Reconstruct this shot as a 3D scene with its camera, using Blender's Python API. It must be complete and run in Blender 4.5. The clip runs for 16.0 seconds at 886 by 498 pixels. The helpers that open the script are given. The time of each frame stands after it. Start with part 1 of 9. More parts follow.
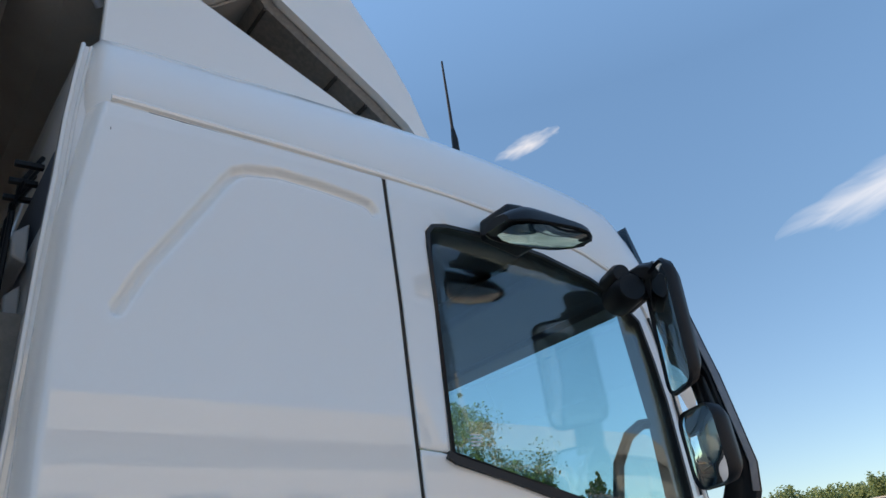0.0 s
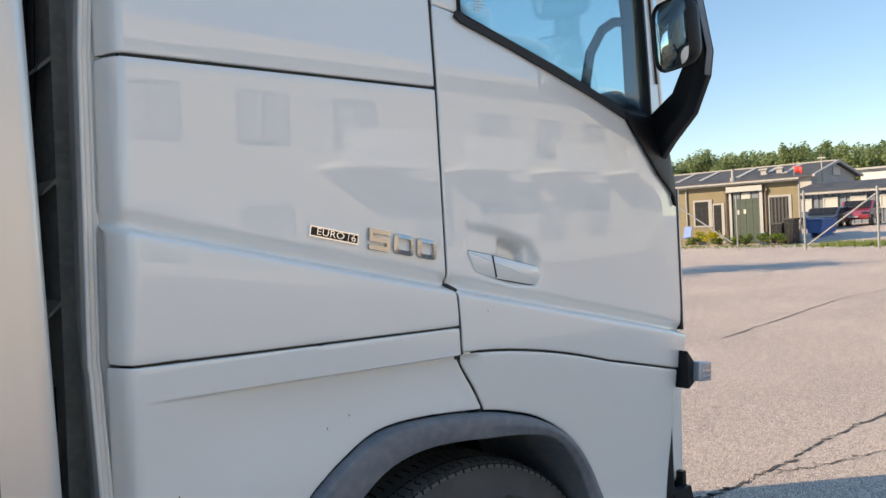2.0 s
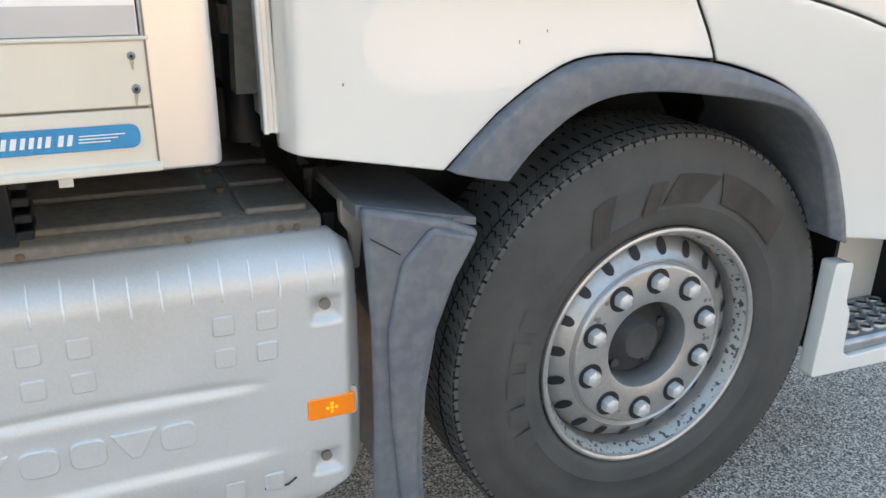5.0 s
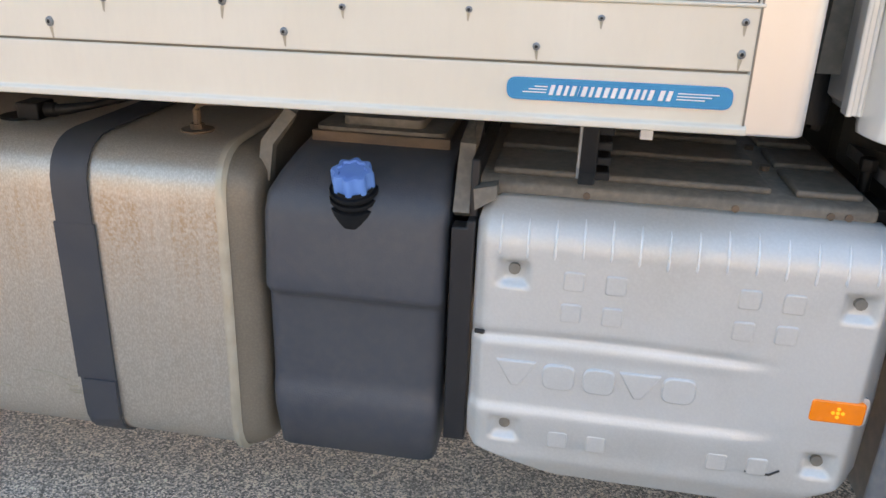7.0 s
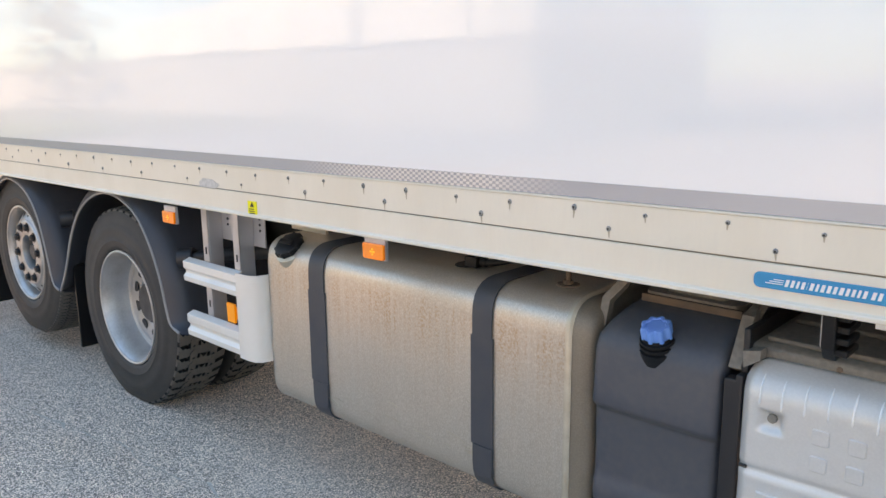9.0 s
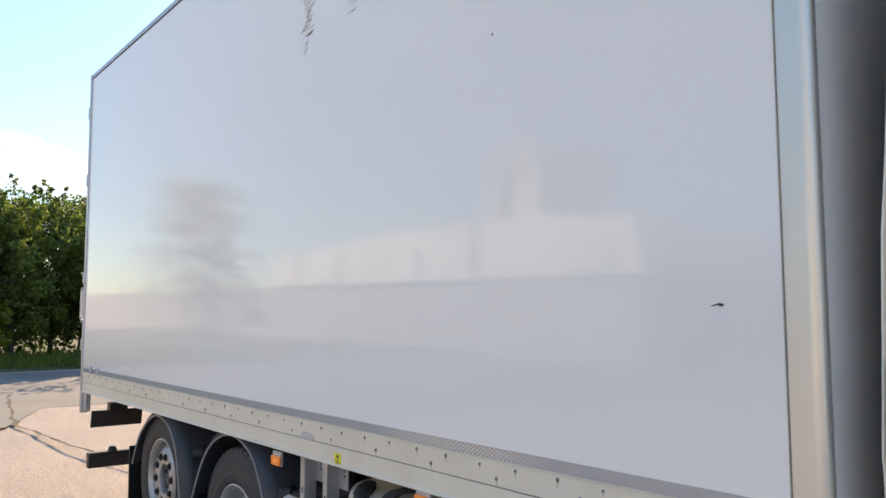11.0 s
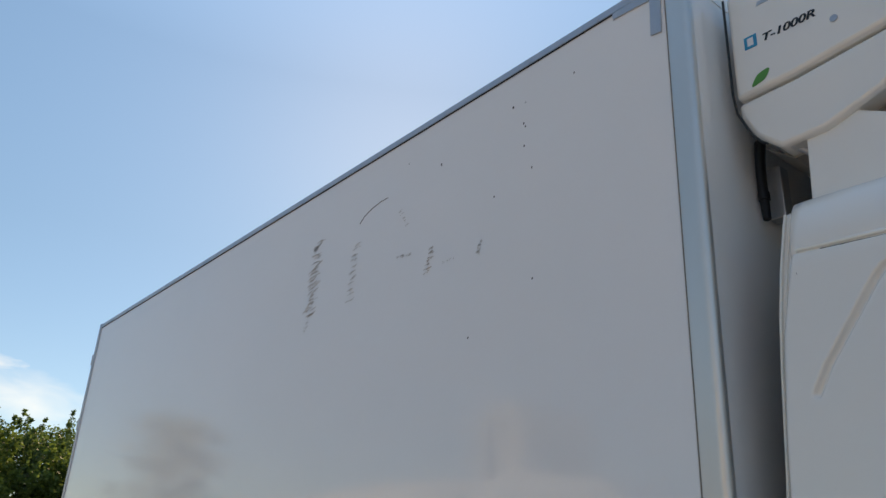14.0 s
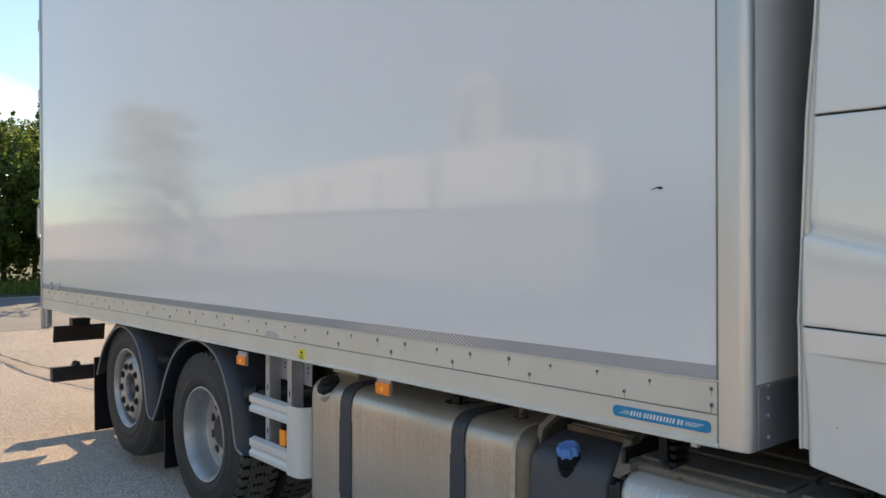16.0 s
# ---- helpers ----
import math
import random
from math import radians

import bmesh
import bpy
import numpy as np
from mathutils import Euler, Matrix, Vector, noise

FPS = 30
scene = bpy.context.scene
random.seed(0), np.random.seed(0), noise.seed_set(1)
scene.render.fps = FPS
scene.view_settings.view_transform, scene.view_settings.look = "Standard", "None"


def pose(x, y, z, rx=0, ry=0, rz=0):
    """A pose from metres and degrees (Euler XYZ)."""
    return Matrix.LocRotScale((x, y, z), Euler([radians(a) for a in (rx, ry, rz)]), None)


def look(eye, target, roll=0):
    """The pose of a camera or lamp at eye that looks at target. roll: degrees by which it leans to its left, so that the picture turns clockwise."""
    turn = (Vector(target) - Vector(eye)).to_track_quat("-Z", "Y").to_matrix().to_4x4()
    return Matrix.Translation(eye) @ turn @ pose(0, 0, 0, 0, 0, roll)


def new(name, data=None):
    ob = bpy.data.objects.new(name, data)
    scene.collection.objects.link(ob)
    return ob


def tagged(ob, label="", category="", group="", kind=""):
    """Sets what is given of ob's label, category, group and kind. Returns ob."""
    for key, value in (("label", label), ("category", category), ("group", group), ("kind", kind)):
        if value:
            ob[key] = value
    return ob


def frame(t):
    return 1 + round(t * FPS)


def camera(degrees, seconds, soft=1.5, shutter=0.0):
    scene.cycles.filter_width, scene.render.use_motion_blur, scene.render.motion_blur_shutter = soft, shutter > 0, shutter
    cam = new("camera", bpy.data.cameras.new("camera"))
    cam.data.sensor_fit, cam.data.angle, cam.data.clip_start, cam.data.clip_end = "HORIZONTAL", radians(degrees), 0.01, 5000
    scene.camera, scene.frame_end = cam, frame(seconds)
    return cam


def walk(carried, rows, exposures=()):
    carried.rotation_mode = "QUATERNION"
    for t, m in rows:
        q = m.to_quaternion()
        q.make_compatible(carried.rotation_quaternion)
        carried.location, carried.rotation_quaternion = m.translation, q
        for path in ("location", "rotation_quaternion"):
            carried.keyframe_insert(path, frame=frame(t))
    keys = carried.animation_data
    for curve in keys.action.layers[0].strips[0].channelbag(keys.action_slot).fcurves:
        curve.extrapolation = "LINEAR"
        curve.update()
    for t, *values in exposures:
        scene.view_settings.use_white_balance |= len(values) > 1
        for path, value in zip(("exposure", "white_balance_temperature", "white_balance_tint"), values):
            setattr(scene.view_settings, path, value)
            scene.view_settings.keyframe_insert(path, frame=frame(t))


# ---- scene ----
cam = camera(58.8, 16.0)
PATH = [
    (0, (-1.066, -1.317, 1.866), (0.081, 0.104, 2.68), -7.2),
    (0.5, (-1.203, -1.383, 1.812), (0.065, 0.055, 2.384), -6.0),
    (1, (-1.3, -1.407, 1.749), (0.02, 0.054, 2.099), -4.8),
    (1.5, (-1.335, -1.402, 1.69), (-0.008, 0.088, 1.836), -3.9),
    (2, (-1.321, -1.37, 1.635), (-0.015, 0.144, 1.58), -3.0),
    (2.5, (-1.293, -1.346, 1.571), (-0.027, 0.183, 1.325), -2.0),
    (3, (-1.255, -1.321, 1.511), (-0.029, 0.205, 1.1), -1.2),
    (3.2, (-1.23, -1.309, 1.487), (-0.022, 0.213, 1.016), -0.7),
    (5.3, (-1.148, -1.183, 1.362), (-0.511, 0.567, 0.632), 1.9),
    (5.5, (-1.168, -1.18, 1.362), (-0.635, 0.598, 0.616), 2.2),
    (6, (-1.233, -1.207, 1.322), (-0.958, 0.637, 0.599), 2.3),
    (6.5, (-1.291, -1.22, 1.302), (-1.284, 0.644, 0.576), 2.6),
    (7, (-1.33, -1.232, 1.333), (-1.607, 0.598, 0.577), 2.2),
    (7.5, (-1.314, -1.305, 1.353), (-1.87, 0.471, 0.621), 1.3),
    (8, (-1.223, -1.477, 1.43), (-2.034, 0.224, 0.758), 0.7),
    (8.5, (-1.046, -1.582, 1.469), (-2.153, -0.012, 0.91), -0.0),
    (9, (-0.791, -1.647, 1.526), (-2.131, -0.223, 1.109), -0.6),
    (9.2, (-0.705, -1.7, 1.563), (-2.103, -0.317, 1.198), -0.7),
    (11.3, (0.105, -2.005, 1.8), (-1.47, -0.795, 2.03), 1.0),
    (11.5, (0.178, -2.042, 1.805), (-1.391, -0.835, 2.094), 1.2),
    (12, (0.286, -2.113, 1.832), (-1.257, -0.92, 2.273), 1.7),
    (12.5, (0.326, -2.164, 1.836), (-1.183, -0.995, 2.435), 2.7),
    (13, (0.359, -2.213, 1.871), (-1.114, -1.064, 2.586), 3.0),
    (13.5, (0.368, -2.221, 1.883), (-1.076, -1.085, 2.674), 3.4),
    (14, (0.365, -2.201, 1.872), (-1.091, -1.056, 2.627), 3.5),
    (14.5, (0.32, -2.155, 1.853), (-1.177, -0.976, 2.461), 3.3),
    (15, (0.266, -2.12, 1.815), (-1.259, -0.896, 2.232), 2.5),
    (15.5, (0.196, -2.087, 1.776), (-1.336, -0.815, 1.962), 1.1),
    (16, (0.096, -2.036, 1.644), (-1.415, -0.726, 1.619), 0.2),
]
EXPOSURES = [(0, 1.10, 9800, 15), (1, 1.16, 10300, 16), (2, 1.36, 10700, 15), (3, 1.70, 10700, 14), (5.3, 2.50, 15600, 18), (6.2, 2.44, 15400, 19), (7, 2.44, 15300, 23), (8.5, 2.34, 15100, 22), (9.2, 2.22, 13900, 20), (11.5, 1.38, 11900, 17), (12.5, 1.10, 11500, 16), (13.5, 0.60, 11900, 15), (14.5, 0.72, 11700, 15), (15.5, 1.06, 12100, 16), (16, 1.22, 12100, 15)]
walk(cam, [(t, look(eye, target, roll)) for t, eye, target, roll in PATH], EXPOSURES)

# ---- light ----
SUN_TO = Vector((-0.82, 0.57, 0.54)).normalized()
world = bpy.data.worlds.new("world")
scene.world = world
world.use_nodes = True
wn = world.node_tree
wn.nodes.clear()
w_out = wn.nodes.new("ShaderNodeOutputWorld")
w_bg = wn.nodes.new("ShaderNodeBackground")
w_sky = wn.nodes.new("ShaderNodeTexSky")
w_sky.sky_type = "NISHITA"
w_sky.sun_disc = False
w_sky.sun_elevation = math.asin(SUN_TO.z)
w_sky.sun_rotation = math.atan2(SUN_TO.x, SUN_TO.y)
w_sky.altitude = 400
w_sky.air_density, w_sky.dust_density, w_sky.ozone_density = 0.88, 0.07, 1.3
w_bg.inputs["Strength"].default_value = 0.37
# clear deep blue overhead, paler but not white towards the horizon
w_hsv, w_co, w_sep, w_ramp, w_mul = (wn.nodes.new(k) for k in ("ShaderNodeHueSaturation", "ShaderNodeTexCoord", "ShaderNodeSeparateXYZ", "ShaderNodeValToRGB", "ShaderNodeMix"))
w_hsv.inputs["Saturation"].default_value = 1.22
w_mul.data_type, w_mul.blend_type = "RGBA", "MULTIPLY"
w_mul.inputs[0].default_value = 1.0
w_ramp.color_ramp.elements[0].color = (0.118, 0.156, 0.212, 1)
w_ramp.color_ramp.elements[1].position, w_ramp.color_ramp.elements[1].color = 0.90, (0.86, 0.87, 0.87, 1)
for at, c in ((0.10, (0.158, 0.198, 0.252, 1)), (0.35, (0.250, 0.285, 0.314, 1)), (0.55, (0.345, 0.378, 0.400, 1))):
    w_ramp.color_ramp.elements.new(at).color = c
wn.links.new(w_co.outputs["Generated"], w_sep.inputs[0])
wn.links.new(w_sep.outputs["Z"], w_ramp.inputs[0])
wn.links.new(w_sky.outputs[0], w_hsv.inputs["Color"])
wn.links.new(w_hsv.outputs[0], w_mul.inputs[6])
wn.links.new(w_ramp.outputs[0], w_mul.inputs[7])
wn.links.new(w_mul.outputs[2], w_bg.inputs[0])
wn.links.new(w_bg.outputs[0], w_out.inputs[0])
sun = new("sun", bpy.data.lights.new("sun", "SUN"))
sun.data.energy, sun.data.angle, sun.data.color = 2.8, radians(0.53), (1.0, 0.95, 0.88)
sun.matrix_world = look((0, 0, 30), Vector((0, 0, 30)) - SUN_TO)


# ---- materials ----
def material(name, color, rough=0.5, metal=0.0, color2=None, scale=3.0, mix=0.5, bump=0.0, bump_scale=60.0, coat=0.0, rough2=None,
             fine=None, fine_scale=150.0, fine_mix=0.3, stretch=(1, 1, 1), spec=0.5, random_value=0.0, emit=None, emit_power=0.0, alpha=1.0, thresh=(0.35, 0.7)):
    """A surface with colour variation at two scales, uneven gloss and fine relief."""
    m = bpy.data.materials.new(name)
    m.use_nodes = True
    n, l = m.node_tree.nodes, m.node_tree.links
    b = n["Principled BSDF"]
    b.inputs["Base Color"].default_value = (*color, 1)
    b.inputs["Roughness"].default_value = rough
    b.inputs["Metallic"].default_value = metal
    b.inputs["Coat Weight"].default_value = coat
    b.inputs["Coat Roughness"].default_value = 0.01
    b.inputs["Coat IOR"].default_value = 1.85
    b.inputs["Specular IOR Level"].default_value = spec
    b.inputs["Alpha"].default_value = alpha
    tc = n.new("ShaderNodeTexCoord")
    mp = n.new("ShaderNodeMapping")
    mp.inputs["Scale"].default_value = stretch
    l.new(tc.outputs["Object"], mp.inputs[0])
    last = None
    if color2:
        t = n.new("ShaderNodeTexNoise")
        t.inputs["Scale"].default_value, t.inputs["Detail"].default_value = scale, 6
        l.new(mp.outputs[0], t.inputs[0])
        r = n.new("ShaderNodeMapRange")
        r.inputs["From Min"].default_value, r.inputs["From Max"].default_value = thresh
        r.inputs["To Max"].default_value = mix
        l.new(t.outputs[0], r.inputs[0])
        x = n.new("ShaderNodeMix")
        x.data_type = "RGBA"
        x.inputs[6].default_value, x.inputs[7].default_value = (*color, 1), (*color2, 1)
        l.new(r.outputs[0], x.inputs[0])
        last = x.outputs[2]
        if rough2 is not None:
            q = n.new("ShaderNodeMapRange")
            q.inputs["From Min"].default_value, q.inputs["From Max"].default_value = thresh
            q.inputs["To Min"].default_value, q.inputs["To Max"].default_value = rough, rough2
            l.new(t.outputs[0], q.inputs[0])
            l.new(q.outputs[0], b.inputs["Roughness"])
    if fine:
        t = n.new("ShaderNodeTexNoise")
        t.inputs["Scale"].default_value, t.inputs["Detail"].default_value = fine_scale, 3
        l.new(mp.outputs[0], t.inputs[0])
        r = n.new("ShaderNodeMapRange")
        r.inputs["From Min"].default_value, r.inputs["From Max"].default_value = 0.4, 0.7
        r.inputs["To Max"].default_value = fine_mix
        l.new(t.outputs[0], r.inputs[0])
        x = n.new("ShaderNodeMix")
        x.data_type = "RGBA"
        x.inputs[6].default_value, x.inputs[7].default_value = (*color, 1), (*fine, 1)
        l.new(r.outputs[0], x.inputs[0])
        if last:
            l.new(last, x.inputs[6])
        last = x.outputs[2]
    if random_value:
        o = n.new("ShaderNodeObjectInfo")
        h = n.new("ShaderNodeHueSaturation")
        r = n.new("ShaderNodeMapRange")
        r.inputs["To Min"].default_value, r.inputs["To Max"].default_value = 1 - random_value, 1 + random_value
        l.new(o.outputs["Random"], r.inputs[0])
        l.new(r.outputs[0], h.inputs["Value"])
        h.inputs["Color"].default_value = (*color, 1)
        if last:
            l.new(last, h.inputs["Color"])
        last = h.outputs[0]
    if last:
        l.new(last, b.inputs["Base Color"])
    if bump:
        t = n.new("ShaderNodeTexNoise")
        t.inputs["Scale"].default_value, t.inputs["Detail"].default_value = bump_scale, 4
        l.new(mp.outputs[0], t.inputs[0])
        u = n.new("ShaderNodeBump")
        u.inputs["Strength"].default_value, u.inputs["Distance"].default_value = bump, 0.01
        l.new(t.outputs[0], u.inputs["Height"])
        l.new(u.outputs[0], b.inputs["Normal"])
    if emit:
        b.inputs["Emission Color"].default_value, b.inputs["Emission Strength"].default_value = (*emit, 1), emit_power
    return m


def tank_material():
    """Weathered aluminium: upright brush streaks, grey-beige haze, a brown grime belt below the shoulder, pale specks."""
    m = material("weathered_tank_aluminium", (0.55, 0.50, 0.44), 0.36, metal=0.75, color2=(0.41, 0.355, 0.295), scale=2.2, mix=0.5, rough2=0.5, fine=(0.84, 0.80, 0.74), fine_scale=330, fine_mix=0.45, bump=0.05, bump_scale=240, stretch=(1, 1, 0.5))
    n, l = m.node_tree.nodes, m.node_tree.links
    b = n["Principled BSDF"]
    under = b.inputs["Base Color"].links[0].from_socket
    tc, mp, st, st2, sp, belt, grow, mx = (n.new("ShaderNode" + k) for k in ("TexCoord", "Mapping", "TexNoise", "TexNoise", "SeparateXYZ", "ValToRGB", "Math", "Mix"))
    mp.inputs["Scale"].default_value = (30.0, 1.0, 0.9)
    st.inputs["Scale"].default_value, st.inputs["Detail"].default_value = 2.0, 7
    st2.inputs["Scale"].default_value, st2.inputs["Detail"].default_value = 130.0, 4
    l.new(tc.outputs["Object"], mp.inputs[0])
    l.new(mp.outputs[0], st.inputs[0])
    l.new(tc.outputs["Object"], st2.inputs[0])
    l.new(tc.outputs["Object"], sp.inputs[0])
    e = belt.color_ramp.elements
    e[0].position, e[0].color = 0.36, (0.10, 0.10, 0.10, 1)
    e[1].position, e[1].color = 0.93, (0.05, 0.05, 0.05, 1)
    for at, v in ((0.60, 0.28), (0.745, 0.95), (0.80, 1.0), (0.865, 0.22)):
        e.new(at).color = (v, v, v, 1)
    l.new(sp.outputs["Z"], belt.inputs[0])
    grow.operation = "MULTIPLY"
    l.new(belt.outputs[0], grow.inputs[0])
    mr, mr2, both = n.new("ShaderNodeMapRange"), n.new("ShaderNodeMapRange"), n.new("ShaderNodeMath")
    mr.inputs["From Min"].default_value, mr.inputs["From Max"].default_value, mr.inputs["To Max"].default_value = 0.30, 0.68, 0.8
    mr2.inputs["From Min"].default_value, mr2.inputs["From Max"].default_value = 0.36, 0.62
    both.operation = "MULTIPLY"
    l.new(st.outputs[0], mr.inputs[0])
    l.new(st2.outputs[0], mr2.inputs[0])
    l.new(mr.outputs[0], both.inputs[0])
    l.new(mr2.outputs[0], both.inputs[1])
    l.new(both.outputs[0], grow.inputs[1])
    mx.data_type = "RGBA"
    l.new(grow.outputs[0], mx.inputs[0])
    l.new(under, mx.inputs[6])
    mx.inputs[7].default_value = (0.46, 0.30, 0.175, 1)
    l.new(mx.outputs[2], b.inputs["Base Color"])
    return m


CAB_WHITE = material("cab_white_paint", (0.86, 0.83, 0.77), 0.40, coat=1.0, color2=(0.83, 0.795, 0.73), scale=1.6, mix=0.5, bump=0.012, bump_scale=9.0)
BOX_WHITE = material("white_composite_panel", (0.84, 0.84, 0.835), 0.05, color2=(0.81, 0.81, 0.80), scale=0.9, mix=0.6, rough2=0.10, bump=0.02, bump_scale=2.2, spec=0.9)
GUARD_ALU = material("pale_guard_aluminium", (0.74, 0.725, 0.69), 0.40, metal=0.15, color2=(0.66, 0.62, 0.56), scale=5.0, mix=0.4, bump=0.03, bump_scale=120)
RAIL_WHITE = material("anodised_rail", (0.76, 0.70, 0.60), 0.40, metal=0.10, color2=(0.64, 0.56, 0.45), scale=5.0, mix=0.4, stretch=(1, 1, 0.25), fine=(0.62, 0.58, 0.52), fine_scale=90, fine_mix=0.12, bump=0.03, bump_scale=120)
POST_ALU = material("satin_aluminium_post", (0.72, 0.71, 0.69), 0.36, metal=0.75, color2=(0.64, 0.61, 0.56), scale=2.5, mix=0.6, stretch=(2, 2, 0.3), bump=0.03, bump_scale=60)
ALU_TRIM = material("grey_aluminium_trim", (0.50, 0.52, 0.55), 0.42, metal=0.7, color2=(0.38, 0.40, 0.43), scale=8, mix=0.5, bump=0.03)
TANK_ALU = tank_material()
TANK_END = material("dark_brown_tank_end", (0.25, 0.215, 0.175), 0.5, metal=0.45, color2=(0.16, 0.13, 0.10), scale=2.5, mix=0.7, fine=(0.40, 0.35, 0.29), fine_scale=240, fine_mix=0.2, bump=0.04, bump_scale=200)
TANK_RIM = material("bare_weld_rim", (0.60, 0.55, 0.46), 0.45, metal=0.6, color2=(0.42, 0.34, 0.25), scale=20, mix=0.5, bump=0.08, bump_scale=160)
SHIELD_ALU = material("pressed_aluminium_shield", (0.645, 0.66, 0.66), 0.48, metal=0.45, color2=(0.52, 0.50, 0.46), scale=3.2, mix=0.55, rough2=0.5, fine=(0.74, 0.74, 0.72), fine_scale=180, fine_mix=0.25, bump=0.05, bump_scale=180)
# paler than the sheet: the highlight along each rib is painted in
SHIELD_HIGHLIGHT = material("painted_rib_highlight", (0.84, 0.86, 0.86), 0.38, metal=0.25, color2=(0.74, 0.76, 0.76), scale=30, mix=0.5)
DUSTY_METAL = material("dusty_grey_cover", (0.225, 0.205, 0.18), 0.72, metal=0.2, color2=(0.13, 0.115, 0.10), scale=5, mix=0.75, fine=(0.33, 0.30, 0.26), fine_scale=70, fine_mix=0.4, bump=0.12, bump_scale=70)
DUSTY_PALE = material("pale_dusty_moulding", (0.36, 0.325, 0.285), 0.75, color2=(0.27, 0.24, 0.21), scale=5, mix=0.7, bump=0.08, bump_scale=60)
RUSTY = material("rusty_steel", (0.19, 0.125, 0.085), 0.8, color2=(0.09, 0.07, 0.06), scale=14, mix=0.8, bump=0.2, bump_scale=90)
BLACK_STEEL = material("black_painted_steel", (0.012, 0.013, 0.017), 0.45, color2=(0.032, 0.029, 0.027), scale=7, mix=0.5, bump=0.06, bump_scale=90)
CHASSIS = material("dark_dusty_chassis", (0.028, 0.027, 0.026), 0.8, color2=(0.075, 0.066, 0.056), scale=6, mix=0.6, bump=0.1)
BLACK_PLASTIC = material("black_textured_plastic", (0.007, 0.0075, 0.009), 0.42, color2=(0.014, 0.014, 0.015), scale=6, mix=0.5, bump=0.08, bump_scale=420, spec=0.28)
TANK_PLASTIC = material("charcoal_moulded_plastic", (0.042, 0.052, 0.070), 0.42, color2=(0.078, 0.086, 0.098), scale=3.2, mix=0.7, fine=(0.10, 0.10, 0.10), fine_scale=45, fine_mix=0.25, bump=0.09, bump_scale=300)
GREY_PLASTIC = material("slate_grey_fender_plastic", (0.118, 0.136, 0.160), 0.50, color2=(0.185, 0.186, 0.186), scale=6, mix=0.6, fine=(0.30, 0.285, 0.26), fine_scale=38, fine_mix=0.32, bump=0.08, bump_scale=350)
NAVY_PLASTIC = material("dark_navy_fender", (0.030, 0.036, 0.048), 0.44, color2=(0.055, 0.057, 0.062), scale=5, mix=0.5, bump=0.04, bump_scale=200)
RUBBER = material("dusty_tyre_rubber", (0.053, 0.052, 0.050), 0.66, color2=(0.090, 0.086, 0.079), scale=7, mix=0.7, fine=(0.085, 0.08, 0.075), fine_scale=80, fine_mix=0.25, bump=0.07, bump_scale=200)
# darker rubber copy: on far tyres it carries shade under the truck
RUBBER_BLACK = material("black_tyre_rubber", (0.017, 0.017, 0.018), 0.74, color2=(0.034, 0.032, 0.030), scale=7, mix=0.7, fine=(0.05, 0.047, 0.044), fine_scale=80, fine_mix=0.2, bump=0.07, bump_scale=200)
RUBBER_MARK = material("dark_rubber_mark", (0.032, 0.028, 0.024), 0.62, color2=(0.066, 0.060, 0.053), scale=18, mix=0.7, bump=0.05, bump_scale=150)
# rear copy of the tread rubber, darkened for shade under the truck
TREAD_SHADED = material("shaded_lug_rubber", (0.078, 0.075, 0.071), 0.62, color2=(0.125, 0.118, 0.108), scale=14, mix=0.7, bump=0.08, bump_scale=160)
# near-black colour paints the shade down in the tread grooves
GROOVE_SHADE = material("tread_groove_shade", (0.006, 0.006, 0.006), 0.95, color2=(0.013, 0.012, 0.011), scale=20, mix=0.6)
# rear copy of the tyre rubber, shade put into the colour
RUBBER_SHADED = material("shaded_tyre_wall", (0.024, 0.024, 0.025), 0.66, color2=(0.045, 0.043, 0.040), scale=7, mix=0.7, fine=(0.06, 0.057, 0.053), fine_scale=80, fine_mix=0.2, bump=0.07, bump_scale=200)
TREAD = material("tread_rubber", (0.092, 0.089, 0.084), 0.72, color2=(0.145, 0.14, 0.13), scale=12, mix=0.7, bump=0.1, bump_scale=150)
RIM_SILVER = material("silver_wheel_paint", (0.50, 0.50, 0.50), 0.34, metal=0.78, color2=(0.36, 0.335, 0.305), scale=9, mix=0.6, rough2=0.55, fine=(0.62, 0.62, 0.61), fine_scale=90, fine_mix=0.25, bump=0.05, bump_scale=140)
RIM_CHIPPED = material("chipped_rim_edge", (0.42, 0.41, 0.39), 0.5, metal=0.4, color2=(0.075, 0.07, 0.065), scale=75, mix=1.0, thresh=(0.55, 0.59), bump=0.1, bump_scale=120)
BOLT_CAP = material("pale_plastic_bolt_cap", (0.64, 0.65, 0.65), 0.34, metal=0.35, color2=(0.46, 0.45, 0.43), scale=30, mix=0.5)
HUB_DARK = material("grimy_dark_hub", (0.085, 0.084, 0.085), 0.6, metal=0.3, color2=(0.035, 0.034, 0.034), scale=14, mix=0.7, bump=0.08, bump_scale=120)
CHROME = material("chrome", (0.82, 0.82, 0.83), 0.07, metal=1.0)
ORANGE = material("orange_reflector_lens", (0.82, 0.20, 0.010), 0.22, color2=(0.72, 0.16, 0.008), scale=60, mix=0.6, coat=0.3, bump=0.1, bump_scale=180, emit=(1.0, 0.25, 0.01), emit_power=0.05)
LAMP_CORE = material("lit_amber_led", (1.0, 0.46, 0.05), 0.3, emit=(1.0, 0.40, 0.03), emit_power=0.16)
BLUE_CAP = material("blue_filler_plastic", (0.065, 0.29, 0.74), 0.42, color2=(0.11, 0.36, 0.78), scale=20, mix=0.5, bump=0.06, bump_scale=160)
